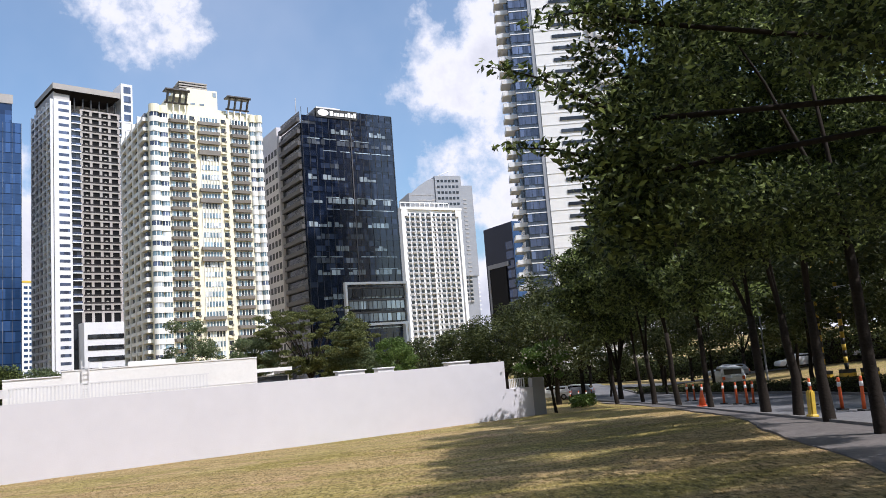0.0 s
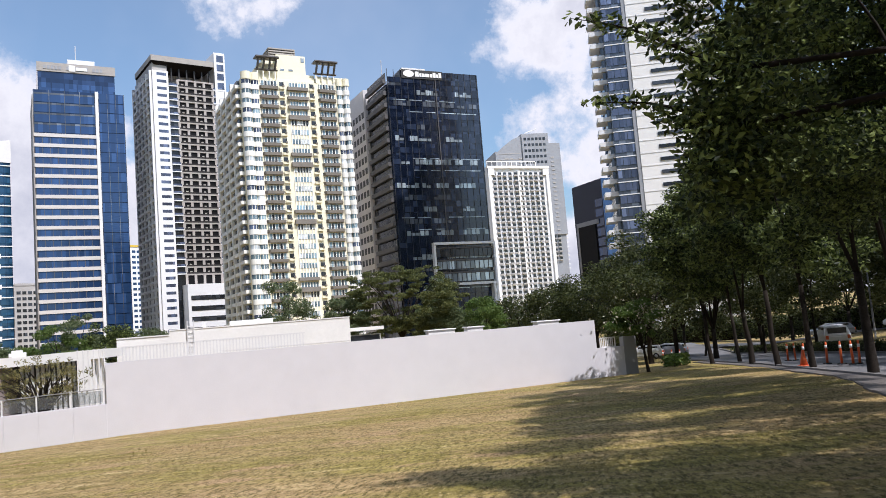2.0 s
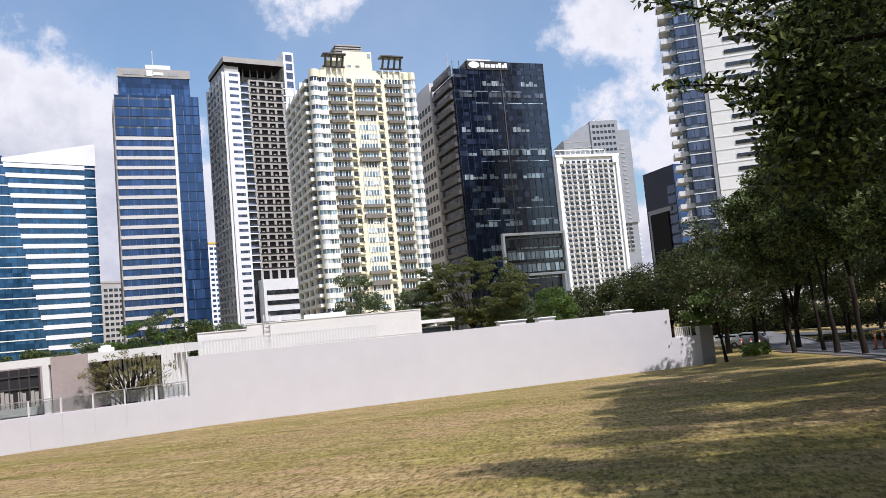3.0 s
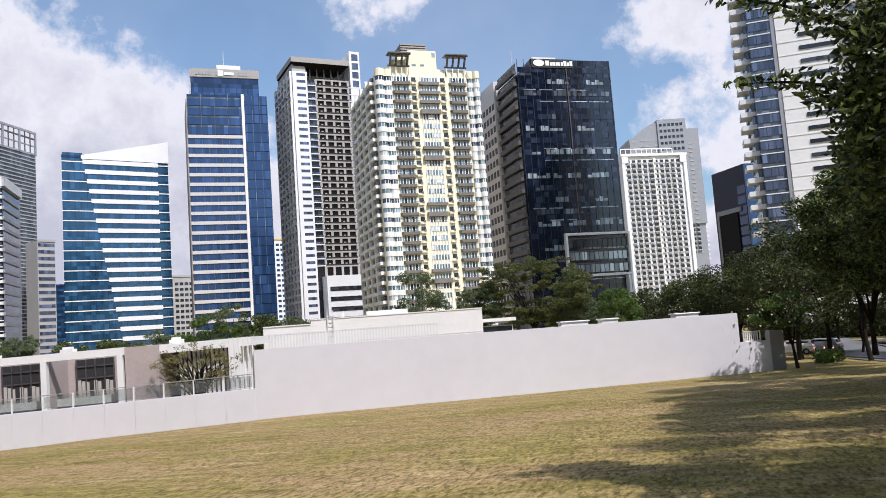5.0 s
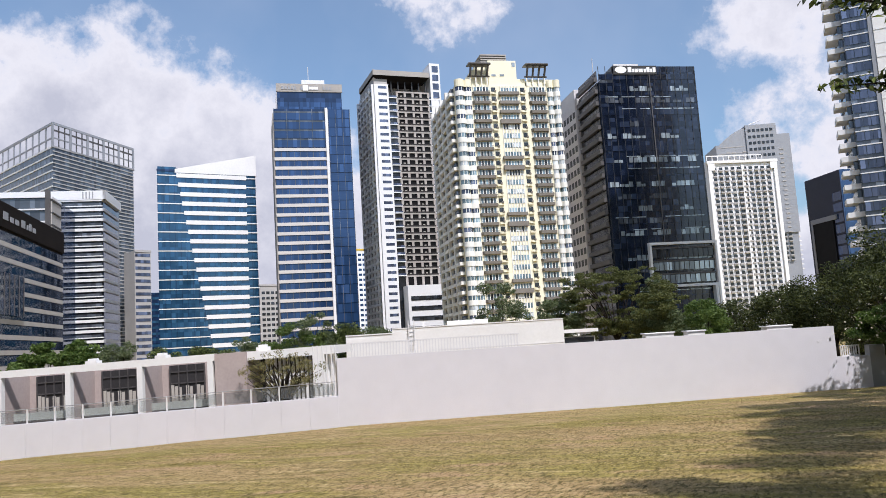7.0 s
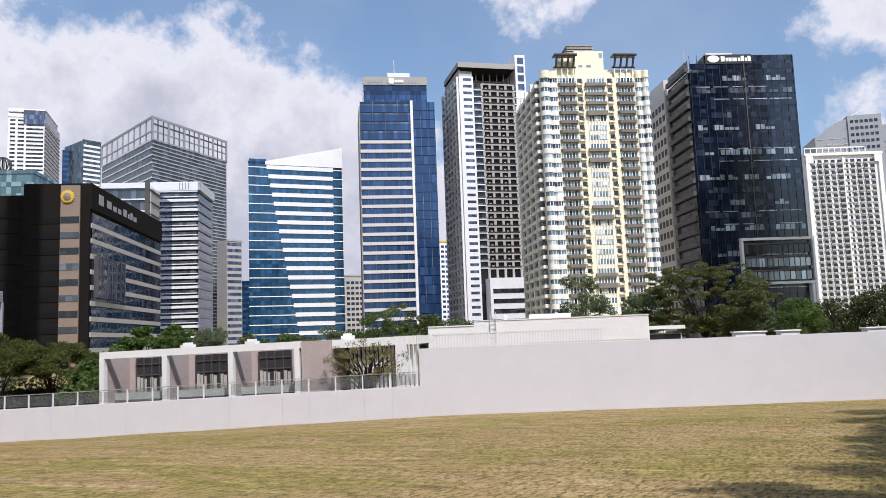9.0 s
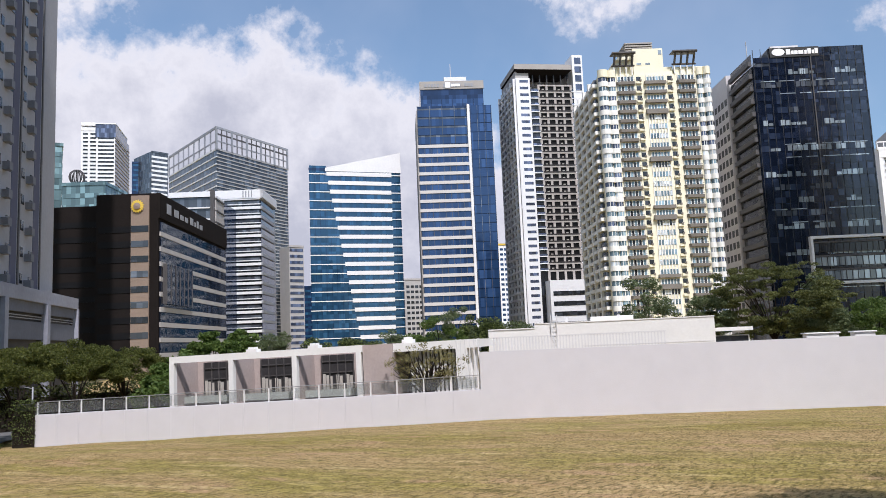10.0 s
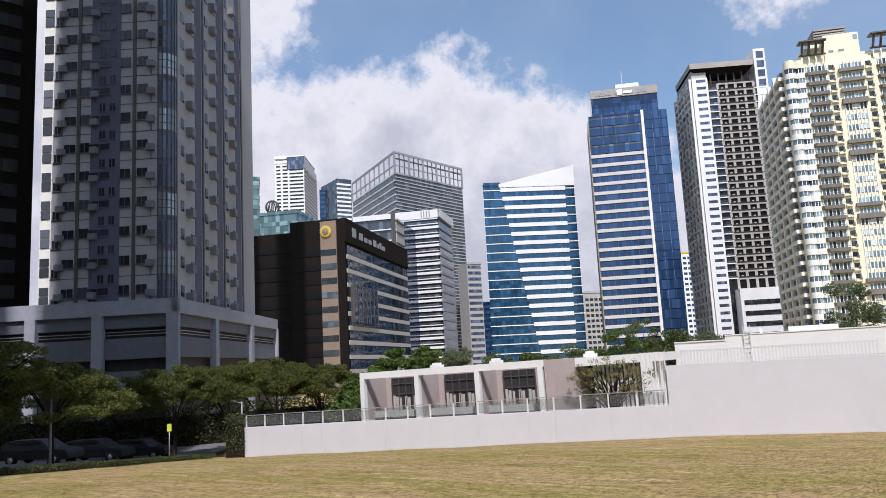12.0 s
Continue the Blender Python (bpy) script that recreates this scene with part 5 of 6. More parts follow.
        for dz in (0.0, 0.85, 1.7):
            b.put("corner_bar", rail, (0, 0, tz + i * pitch + dz))
    for i in range(0, seg + 1, 2):
        x, y, _ = v[i]
        b.put("mullion", boxes("mullion", [(x - 0.06, y - 0.06, tz, x + 0.06, y + 0.06, top)], CHARCOAL))
    for y in (y0 + 2.6, y0 + 10.4, y0 + 18.2):
        # dark flat strips again stand for shaded recesses
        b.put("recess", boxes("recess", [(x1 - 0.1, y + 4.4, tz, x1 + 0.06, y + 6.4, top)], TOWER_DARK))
        me = boxes("side_window", [(x1 - 0.1, y, 1.0, x1 + 0.07, y + 0.9, 2.2)], WINDOW_DARK)
        me2 = boxes("side_window", [(x1 - 0.1, y + 3.0, 0.8, x1 + 0.07, y + 4.1, 2.0)], WINDOW_DARK)
        ac = boxes("ac_unit", [(x1, y + 1.5, 0.6, x1 + 0.8, y + 2.6, 1.5)], AC_GREY)
        for i in range(n):
            b.put("side_window", me, (0, 0, tz + i * pitch))
            b.put("side_window", me2, (0, 0, tz + i * pitch))
            b.put("ac_unit", ac, (0, 0, tz + i * pitch))
        b.put("pipe_groove", boxes("pipe_groove", [(x1 - 0.05, y + 6.8, tz, x1 + 0.14, y + 7.2, top)], CHARCOAL))
    # unseen shafts added on top to shade the brown office, with a gap
    b.put("upper_shaft", boxes("upper_shaft", [(x1 - 24, 6, top, x1 - 14, 40, 235)], TOWER_GREY))
    b.put("upper_shaft", boxes("upper_shaft", [(x1 - 4.5, 12, top, x1, 40, 235)], TOWER_GREY))
    # light-framed bay, its cream colour also carries the sunlit sliver
    b.put("lit_strip", boxes("lit_strip", [(xl - 1.7, y0 + 0.8, tz, xl, y0 + 4, top)], CREAM_WHITE), label="glazed bay beside the shaft, sunlight put into its pale colour")
    me = boxes("strip_window", [(xl - 1.55, y0 + 0.7, 0.5, xl - 0.55, y0 + 0.9, 1.5), (xl - 1.55, y0 + 0.7, 1.65, xl - 0.55, y0 + 0.9, 2.5)], GLASS_GREY)
    for i in range(n):
        b.put("strip_window", me, (0, 0, tz + i * pitch))


near_tower()
# its near-black wall colour stands for the shade it lies in
plain_tower("dark_neighbour", "residential tower with small windows, coloured dark for its shade", (-89.0, 100), (-75.6, 104), 48, 30, BROWN_IN_SHADE, WINDOW_DARK, 3.05, 6)
# towers behind the camera, that shade the left of the view


def rear_tower(q0, q1, s0, s1, tall):
    """A plain tower turned to the sun: q runs across the sun's way, s towards it."""
    a = radians(SUN_AZ)
    c = Vector((math.sin(a), math.cos(a), 0)) * s0 + Vector((-math.cos(a), math.sin(a), 0)) * q0
    root = thing("rear_tower", pose(c.x, c.y, -1, 0, 0, 90 - SUN_AZ + 90), "tall grey tower behind the lawn", "building", "towers behind the lawn")
    part("wall", boxes("wall", [(0, -(s1 - s0), 0, q1 - q0, 0, tall)], CONCRETE), root)
    part("glazing", boxes("glazing", [(1, -0.0, 4 + i * 5.5, q1 - q0 - 1, 0.1, 6.5 + i * 5.5) for i in range(30)], GLASS_GREY), root)


rear_tower(-31.6, -14.0, 6, 26, 190)
rear_tower(-75, -34.6, 6, 26, 190)
# unseen ring of towers added to cut the fill light from the low sky
for az0, az1, d, el in ((52, 66, 130, 30), (72, 88, 140, 34), (94, 106, 150, 33), (112, 124, 160, 34), (138, 152, 150, 33), (160, 176, 120, 36), (186, 204, 110, 36), (214, 232, 120, 38), (240, 256, 130, 40)):
    b = Block("rear_tower", "unseen grey tower added to block low sky light", (az1, d), (az0, d), 25)
    top = high(d, el)
    b.body(top, GREY_PANEL)
    b.put("glazing", boxes("glazing", [(1, -0.12, 1 + 7 * i, b.w - 1, 0.05, 4 + 7 * i) for i in range(int(top / 7))], GLASS_GREY))


# ---- low white building and terraces behind the wall ----
def low_building():
    root = thing("low_building", WALL @ pose(0, 12, 0), "long low white rendered building behind the tall wall", "building")
    g = -3.5

    def u(az, d=54.0):
        return d * math.tan(radians(az + 22))
    z1 = EYE + 54 * math.tan(radians(0.98))
    part("wall", boxes("wall", [(u(-27.6), 0, g, u(-15.0), 10, z1)], WHITE), root)
    part("wall", boxes("wall", [(u(-31.0), 0.02, g, u(-27.6), 10, z1 - 0.3)], WHITE), root)
    part("coping", boxes("coping", [(u(-27.6) - 0.02, -0.04, z1, u(-15.0) + 0.03, 10, z1 + 0.07)], WHITE), root)
    part("coping", boxes("coping", [(u(-31.0) - 0.02, -0.04, z1 - 0.3, u(-27.6) - 0.02, 10, z1 - 0.23)], WHITE), root)
    part("roof_step", boxes("roof_step", [(u(-23.6), 3, z1, u(-20.4), 9, z1 + 0.42)], WHITE), root)
    part("wall_joint", boxes("wall_joint", [(u(-24.2), -0.02, z1 - 1.6, u(-15.0), 0.0, z1 - 1.55)], WALL_CAP), root)
    for az in (-25.4, -21.6):
        part("vent", boxes("vent", [(u(az), 1, z1, u(az) + 0.18, 1.2, z1 + 0.45)], PALE_STEEL), root)
    part("rear_roof", boxes("rear_roof", [(u(-15.0), 3, g, u(-12.3), 9, z1 - 1.3), (u(-15), 2.5, z1 - 1.0, u(-12.1), 9, z1 - 0.75)], WHITE), root)
    part("rear_window", boxes("rear_window", [(u(-14.9), 2.9, z1 - 1.8, u(-12.4), 3.02, z1 - 1.35)], WINDOW_DARK), root)
    return root


low_building()


def ladder(u):
    root = thing("roof_ladder", WALL @ pose(u, 11.85, 0), "thin steel ladder on the white building", "ladder")
    for x in (0.0, 0.4):
        part("stile", boxes("stile", [(x, 0, -0.5, x + 0.05, 0.05, 3.1)], PALE_STEEL), root)
    for i in range(11):
        part("rung", boxes("rung", [(0.05, 0.01, -0.3 + 0.3 * i, 0.4, 0.04, -0.26 + 0.3 * i)], PALE_STEEL), root)


ladder(54 * math.tan(radians(-4.4)))


def roof_box(u, v, wide, z0, z1):
    root = thing("roof_hatch", WALL @ pose(u, v, 0), "flat white hatch showing over the wall", "hatch", "roof hatches")
    part("kerb", boxes("kerb", [(0.08, 0.08, z0 - 0.6, wide - 0.08, 0.9, z1 - 0.07)], WHITE), root)
    part("lid", bevelled("lid", [(0, 0, z1 - 0.07, wide, 1.0, z1)], WHITE, 0.02), root)


for u, wide in ((9.6, 1.7), (11.9, 1.1), (16.2, 1.5)):
    roof_box(u, 0.8, wide, 0.9, 1.27)


def lattice(u0, u1, z0, z1):
    root = thing("lattice_panel", WALL @ pose(0, 0.12, 0), "small white slatted panel on the stepped wall", "fence")
    for a, b, c, d in ((u0, u1, z0, z0 + 0.05), (u0, u1, z1 - 0.05, z1), (u0, u0 + 0.05, z0, z1), (u1 - 0.05, u1, z0, z1)):
        part("frame_bar", boxes("frame_bar", [(a, 0, c, b, 0.06, d)], PALE_STEEL), root)
    for i in range(7):
        x = u0 + 0.1 + (u1 - u0 - 0.2) * i / 7
        part("slat", boxes("slat", [(x, 0.01, z0 + 0.05, x + 0.06, 0.05, z1 - 0.05)], PALE_STEEL), root)


lattice(19.75, 20.75, -0.58, 0.0)


def bar_fence(u0, u1, z0, z1, step):
    root = thing("bar_fence", WALL @ pose(0, 1.6, 0), "white steel bar fence on the tall wall", "fence")
    me = boxes("bar", [(0, 0, z0, 0.07, 0.07, z1)], PALE_STEEL)
    n = int((u1 - u0) / step)
    for i in range(n + 1):
        part("bar", me, root, (u0 + i * step, 0, 0))
    part("rail", boxes("rail", [(u0, -0.02, z1, u1 + 0.08, 0.1, z1 + 0.06), (u0, 0.0, z0 + 0.1, u1 + 0.08, 0.08, z0 + 0.16)], PALE_STEEL), root)
    return root


bar_fence(43.6 * math.tan(radians(-8.7)), 43.6 * math.tan(radians(3.6)), 0.8, 1.66, 0.17)


def terraces():
    """Three open loggias side by side, in a row with a set-back entrance."""
    root = thing("terrace_house", WALL @ pose(0, 3, 0, 0, -1.15, 0), "row of white-framed loggias with taupe side walls", "building")
    z = 1.9
    posts = [-27.68, -23.56, -19.3, -15.14]
    back, low = 3.0, -4.5
    part("front_beam", boxes("front_beam", [(posts[0] - 0.16, 0, z - 0.42, posts[3] + 0.25, 0.4, z)], WHITE), root, label="white front beam over the open loggias")
    part("roof", boxes("roof", [(posts[0] - 0.15, back, z - 0.42, posts[3] + 0.25, 9, z - 0.02)], WHITE), root, label="white roof slab")
    part("rear_wall", boxes("rear_wall", [(posts[0], back, low, posts[3], back + 0.2, z - 0.42)], TAUPE), root)
    for i, p in enumerate(posts):
        part("post", boxes("post", [(p - 0.16, -0.02, low, p + 0.16, 0.35, z - 0.42)], WHITE), root, label="white front post")
        part("side_wall", boxes("side_wall", [(p - 0.14, 0.35, low, p + 0.14, back, z - 0.06)], TAUPE), root)
    for p in posts[:3]:
        part("window", boxes("window", [(p + 0.65, back - 0.1, -2.0, p + 2.85, back + 0.02, z - 0.5)], ROOM_SHADE), root)
        for k in range(5):
            part("window_bar", boxes("window_bar", [(p + 0.65 + 0.54 * k, back - 0.18, -2.0, p + 0.71 + 0.54 * k, back - 0.1, z - 0.5)], CHARCOAL), root)
        for zz in (0.25, 0.95):
            part("window_bar", boxes("window_bar", [(p + 0.65, back - 0.18, zz, p + 2.85, back - 0.1, zz + 0.07)], CHARCOAL), root)
        for k in (0, 1, 2, 4, 5, 7, 8):
            part("curtain", boxes("curtain", [(p + 0.74 + 0.23 * k, back - 0.17, -2.0, p + 0.92 + 0.23 * k, back - 0.11, 0.2 - 0.08 * (k % 3))], CURTAIN), root)
        part("balustrade_base", boxes("balustrade_base", [(p + 0.14, 1.2, low, p + 4.0, 1.45, -1.15)], CHARCOAL), root, label="dark parapet under the balustrade")
        part("balustrade", boxes("balustrade", [(p + 0.14, 1.24, -1.15, p + 4.0, 1.3, -0.72)], FROSTED), root, label="pale frosted glass balustrade")
    part("entrance_wall", boxes("entrance_wall", [(posts[3] + 0.25, 0.1, low, posts[3] + 2.1, 4, z - 0.02)], TAUPE), root)
    part("entrance_roof", boxes("entrance_roof", [(posts[3] + 2.1, 0.4, z - 0.55, -7.9, 8, z - 0.05)], WHITE), root)
    part("entrance_recess", boxes("entrance_recess", [(posts[3] + 2.1, 3.4, low, -9, 3.6, z - 0.55)], ROOM_SHADE), root)
    part("end_pier", boxes("end_pier", [(-9.2, 0.4, low, -8.5, 4, z - 0.55)], WHITE), root)
    slat = boxes("slat", [(0, 0, low, 0.14, 0.12, z - 0.55)], PALE_STEEL)
    for i in range(16):
        part("slat", slat, root, (posts[3] + 3.0 + 0.26 * i, 1.0, 0))
    for uu in (-24, -19.6, -13.2):
        part("roof_unit", boxes("roof_unit", [(uu, 3, z - 0.1, uu + 0.7, 3.8, z + 0.2), (uu + 0.12, 3.1, z + 0.2, uu + 0.55, 3.7, z + 0.34)], WHITE), root)
    return root


terraces()


def glass_fence():
    root = thing("glass_railing", WALL @ pose(0, 0.15, 0), "grey steel railing with dull glass panes on the low wall", "railing")
    n = 19
    u0, u1 = -35.2, -7.4
    def top(u):
        return -1.86 + 0.8 * (u + 35.2) / 27.98
    post = boxes("post", [(0, 0, 0, 0.065, 0.065, 0.76)], PALE_STEEL)
    for i in range(n):
        u = u0 + (u1 - u0) * i / (n - 1)
        part("post", post, root, (u, 0, top(u)))
        if i < n - 1:
            uu = u0 + (u1 - u0) * (i + 1) / (n - 1)
            v = [(u + 0.12, 0.03, top(u) + 0.08), (uu - 0.03, 0.03, top(uu) + 0.08), (uu - 0.03, 0.03, top(uu) + 0.68), (u + 0.12, 0.03, top(u) + 0.68)]
            v += [(x, 0.05, zz) for x, _, zz in v]
            f = [(0, 1, 2, 3), (7, 6, 5, 4), (3, 2, 6, 7), (0, 4, 5, 1), (1, 5, 6, 2), (0, 3, 7, 4)]
            part("pane", mesh_of("pane", v, f, RAIL_GLASS), root)
    v, f = tube([(u0, 0.04, top(u0) + 0.76), (u1, 0.04, top(u1) + 0.76)], [0.025, 0.025], 6)
    part("top_rail", mesh_of("top_rail", v, f, STEEL), root)
    step = boxes("screen_bar", [(0, 0, -1.1, 0.06, 0.06, 1.7)], PALE_STEEL)
    for i in range(6):
        part("screen_bar", step, root, (-8.6 + 0.25 * i, 0.2, 0))


glass_fence()

# ---- trees ----
# street trees along the path; the row goes on past the camera
SPOTS = [(8.3, 8.0, 2, 1), (7.7, 15.0, 3, 0), (8.7, 19.3, 16, 0), (9.3, 22.5, 4, 0), (9.6, 25.7, 5, 0), (10.3, 33.7, 6, 0), (10.5, 39.5, 7, 0), (10.8, 45.8, 8, 0), (11.4, 51.5, 9, 0), (10.1, 53.5, 10, 0)]


def bough(a, b, r0, r1, n=6):
    """Clumps along an outstretched bough from a to b, thinning outwards and sagging a little."""
    a, b = Vector(a), Vector(b)
    return [(*(a.lerp(b, i / (n - 1)) + Vector((0, 0, 0.12 * math.sin(math.pi * i / (n - 1))))), r0 + (r1 - r0) * i / (n - 1)) for i in range(n)]


BOUGHS = [bough((-6.2, 0.7, 4.3), (-7.82, 0.7, 5.12), 0.40, 0.13, 9), bough((-6.2, 0.7, 3.65), (-7.67, 0.7, 4.10), 0.38, 0.14, 8), bough((-6.0, 0.7, 5.5), (-7.16, 0.7, 5.59), 0.42, 0.2, 6)]
for x, y, seed, arm in SPOTS:
    side = ()
    if arm:
        pick = random.Random(31)
        side = [(-6.25 + 0.36 * (i % 3) + pick.uniform(-0.12, 0.12), 0.7 + pick.uniform(-0.5, 0.5), 3.2 + 0.3 * (i // 2) + pick.uniform(-0.12, 0.12), pick.uniform(0.4, 0.55)) for i in range(22)]
        side += [(-6.6 + 0.32 * (i % 3) + pick.uniform(-0.1, 0.1), 0.7 + pick.uniform(-0.4, 0.4), 2.9 + 0.25 * (i // 3) + pick.uniform(-0.1, 0.1), pick.uniform(0.32, 0.45)) for i in range(15)]
    near = y < 27
    first = y < 9
    tree("street_tree", "leafy street tree with dark dense crown beside the footpath", x, y, 3.0 + 0.25 * (seed % 4), 6.6 + 0.22 * max(0.0, y - 15) if near else 8.2, (4.2 if first else 4.1 if near else 3.4 if y < 38 else 3.0, 4.0 if first else 3.9 if near else 3.3 if y < 38 else 2.8, 3.3 + 0.1 * max(0.0, y - 15) if near else 5.2 if y < 38 else 3.6), 56 if near else 48, 0.98, 66000 if first else 48000 if near else 15000, 0.105 if first else 0.14 if near else 0.24, LEAF_DARK, seed,
         0.112 + 0.014 * (seed % 3), lean=(-0.7 if first else -0.3 if y < 38 else -0.6, 0), arms=BOUGHS if arm else (), fill=side, group="street trees", n_limbs=2)
for x, y, seed in ((9.2, 3.6, 19), (9.0, -2.5, 17)):
    tree("street_tree", "leafy street tree beside the footpath", x, y, 3.2, 6.8, (4.2, 4.2, 3.2), 44, 1.05, 24000, 0.22, LEAF_DARK, seed, 0.19, lean=(-0.8, 0), group="street trees")
for x, y, seed in ((19.6, 20.0, 11), (19.8, 27.0, 19), (20.4, 34.0, 12), (20.2, 40.0, 20), (20.6, 47.0, 13), (20.4, 55.0, 14), (20.0, 64.0, 15), (19.0, 75.0, 21), (24.5, 58.0, 22), (26.5, 44.0, 23), (27, 33.0, 24), (29, 70, 25), (16, 88, 26)):
    tree("street_tree", "leafy street tree across the street", x, y, 2.8, 6.9, (4.2, 4.6, 4.0), 48, 1.3, 12000, 0.28, LEAF_WOOD, seed, 0.12, group="street trees", n_limbs=2)
# wood beyond the wall's end
for az, d, top, r, seed in ((-5.0, 88, 6.6, 3.6, 31), (-2.4, 86, 8.0, 4.2, 32), (0.4, 84, 8.8, 4.4, 33), (2.8, 82, 10.0, 4.8, 34), (5.4, 78, 11.2, 5.0, 35), (8.4, 72, 12.5, 5.2, 36), (6.6, 66, 9.6, 4.0, 37), (11, 70, 12, 5, 38), (14, 84, 12, 6, 39),
                            (-3.6, 96, 8.0, 4.4, 40), (3.0, 100, 10, 6, 41), (9, 100, 12, 6, 42), (16, 104, 12, 7, 43), (19.5, 98, 11, 6.5, 44), (23, 94, 11.5, 6.5, 45), (26.5, 90, 11, 6.5, 46), (30, 88, 11, 6.5, 47)):
    p = at(az, d)
    tree("broadleaf_tree", "dark green broadleaf tree beyond the wall", p.x, p.y, 2.6, top - 3.6, (r, r, 3.6), 50, 1.3, 11000, 0.28, LEAF_WOOD, seed, 0.2, group="trees beyond the wall")
# wide rain tree behind the wall
p = at(-11.2, 76)
tree("rain_tree", "wide umbrella-shaped rain tree with bare dark limbs", p.x, p.y, 4.8, 8.5, (6.5, 5.2, 3.7), 300, 0.56, 46000, 0.21, LEAF_DOME, 51, 0.17, spread=0.36, n_limbs=15,
     fill=[(4.6 + 0.25 * i, -1.5, 8.6 - 0.95 * i, 1.1) for i in range(6)], bark=BARK)
for az, d, top, r, mat, seed in ((-19.5, 80, 10.2, 2.6, LEAF_GREY, 61), (-21.4, 82, 6.4, 2.0, LEAF_GREY, 62), (-18.0, 82, 6.2, 2.2, LEAF_DARK, 63), (-15.4, 74, 7.3, 2.0, LEAF_GREY, 64), (-14.2, 80, 5.4, 2.0, LEAF_GREY, 65), (-8.4, 84, 10.0, 1.5, LEAF_GREY, 66),
                                 (-8.8, 82, 5.6, 2.6, LEAF_GREY, 67), (-7.0, 74, 5.2, 2.0, LEAF_GREY, 68), (-5.2, 70, 5.4, 1.9, LEAF_BRIGHT, 69), (-34.6, 78, 6.6, 2.4, LEAF_BRIGHT, 70), (-33.2, 80, 8.0, 1.5, LEAF_GREY, 71), (-32.0, 80, 6.4, 1.8, LEAF_DARK, 72),
                                 (-38.5, 82, 6.8, 2.0, LEAF_GREY, 73), (-41, 84, 5.8, 2.2, LEAF_DARK, 74), (-46.4, 82, 7.0, 2.2, LEAF_GREY, 75), (-43.4, 86, 5.8, 2.6, LEAF_DARK, 76), (-36.6, 84, 5.8, 2.2, LEAF_BRIGHT, 77),
                                 (-28.8, 78, 5.8, 1.6, LEAF_GREY, 78), (-30.6, 80, 6.0, 1.8, LEAF_DARK, 79), (-39.8, 80, 5.6, 1.8, LEAF_DARK, 80)):
    p = at(az, d)
    top += 2.2 if az > -36 else 0.9
    tree("garden_tree", "green garden tree behind the low buildings", p.x, p.y, top * 0.4, top * 0.66, (r, r, top * 0.33), 30, 0.8, 8000, 0.22, mat, seed, 0.12, group="garden trees", n_limbs=2)


def palm(x, y, tall, seed):
    """A slim palm: fronds are bent ribs with leaflets."""
    rng = np.random.default_rng(seed)
    root = thing("palm", pose(x, y, gz(x, y)), "small palm behind the loggias", "tree")
    v, f = tube([(0, 0, -0.1), (0.05, 0, tall * 0.5), (0, 0.05, tall)], [0.16, 0.12, 0.09], 8)
    part("trunk", mesh_of("trunk", v, f, PALE_BARK, True), root)
    for i in range(14):
        a, up = 2 * math.pi * i / 14 + rng.normal() * 0.15, rng.uniform(0.3, 1.2)
        pts = [Vector((math.cos(a) * 1.7 * q, math.sin(a) * 1.7 * q, tall + up * q * 1.5 - 1.5 * q * q)) for q in (0, 0.25, 0.5, 0.75, 1.0)]
        v, f = tube(pts, [0.03, 0.025, 0.02, 0.014, 0.006], 4)
        for k in range(24):
            q = 0.15 + 0.85 * k / 23
            c = Vector((math.cos(a) * 1.7 * q, math.sin(a) * 1.7 * q, tall + up * q * 1.5 - 1.5 * q * q))
            side = Vector((-math.sin(a), math.cos(a), -0.35)) * (0.45 if k % 2 else -0.45)
            side.z = -0.16
            m = len(v)
            v += [c, c + side * 0.5 + Vector((math.cos(a) * 0.06, math.sin(a) * 0.06, 0.03)), c + side + Vector((math.cos(a) * 0.12, math.sin(a) * 0.12, 0))]
            f.append((m, m + 1, m + 2))
        part("frond", mesh_of("frond", v, f, LEAF_BRIGHT), root)


p = at(-34.0, 72)
palm(p.x, p.y, 5.6, 5)
p = at(-16.6, 49)
palm(p.x, p.y, 3.2, 7)
for az, d, top, r, seed in ((-54.4, 60, 4.6, 1.7, 81), (-53.0, 63, 5.8, 2.0, 82), (-50.8, 66, 8.0, 2.0, 83), (-48.8, 68, 7.6, 2.0, 84), (-52.2, 70, 6.4, 1.8, 85)):
    p = at(az, d)
    tree("almond_tree", "bright green large-leaved tree beside the loggias", p.x, p.y, 1.8, top * 0.58, (r, r, top * 0.42), 46, 0.6, 8000, 0.32, LEAF_BRIGHT, seed, 0.14, group="large-leaved trees", n_limbs=4)
for az, d, top, r, seed in ((-79.0, 44, 6.6, 5.0, 91), (-74.2, 46, 5.6, 4.4, 92), (-66.6, 60, 7.0, 3.8, 93), (-63.0, 62, 7.4, 4.2, 94), (-59.6, 66, 7.4, 4.2, 95), (-56.6, 70, 7.0, 3.8, 96), (-70, 66, 6.6, 4.5, 97), (-61, 76, 7.6, 5, 98), (-66, 74, 7, 5, 99)):
    p = at(az, d)
    tree("shade_tree", "flat-topped fine-leaved shade tree beside the street", p.x, p.y, 2.2, top - 3.0, (r, r, 2.7), 130, 0.55, 26000, 0.16, LEAF_RAIN, seed, 0.14, flat=True, spread=0.5, n_limbs=6, group="shade trees")
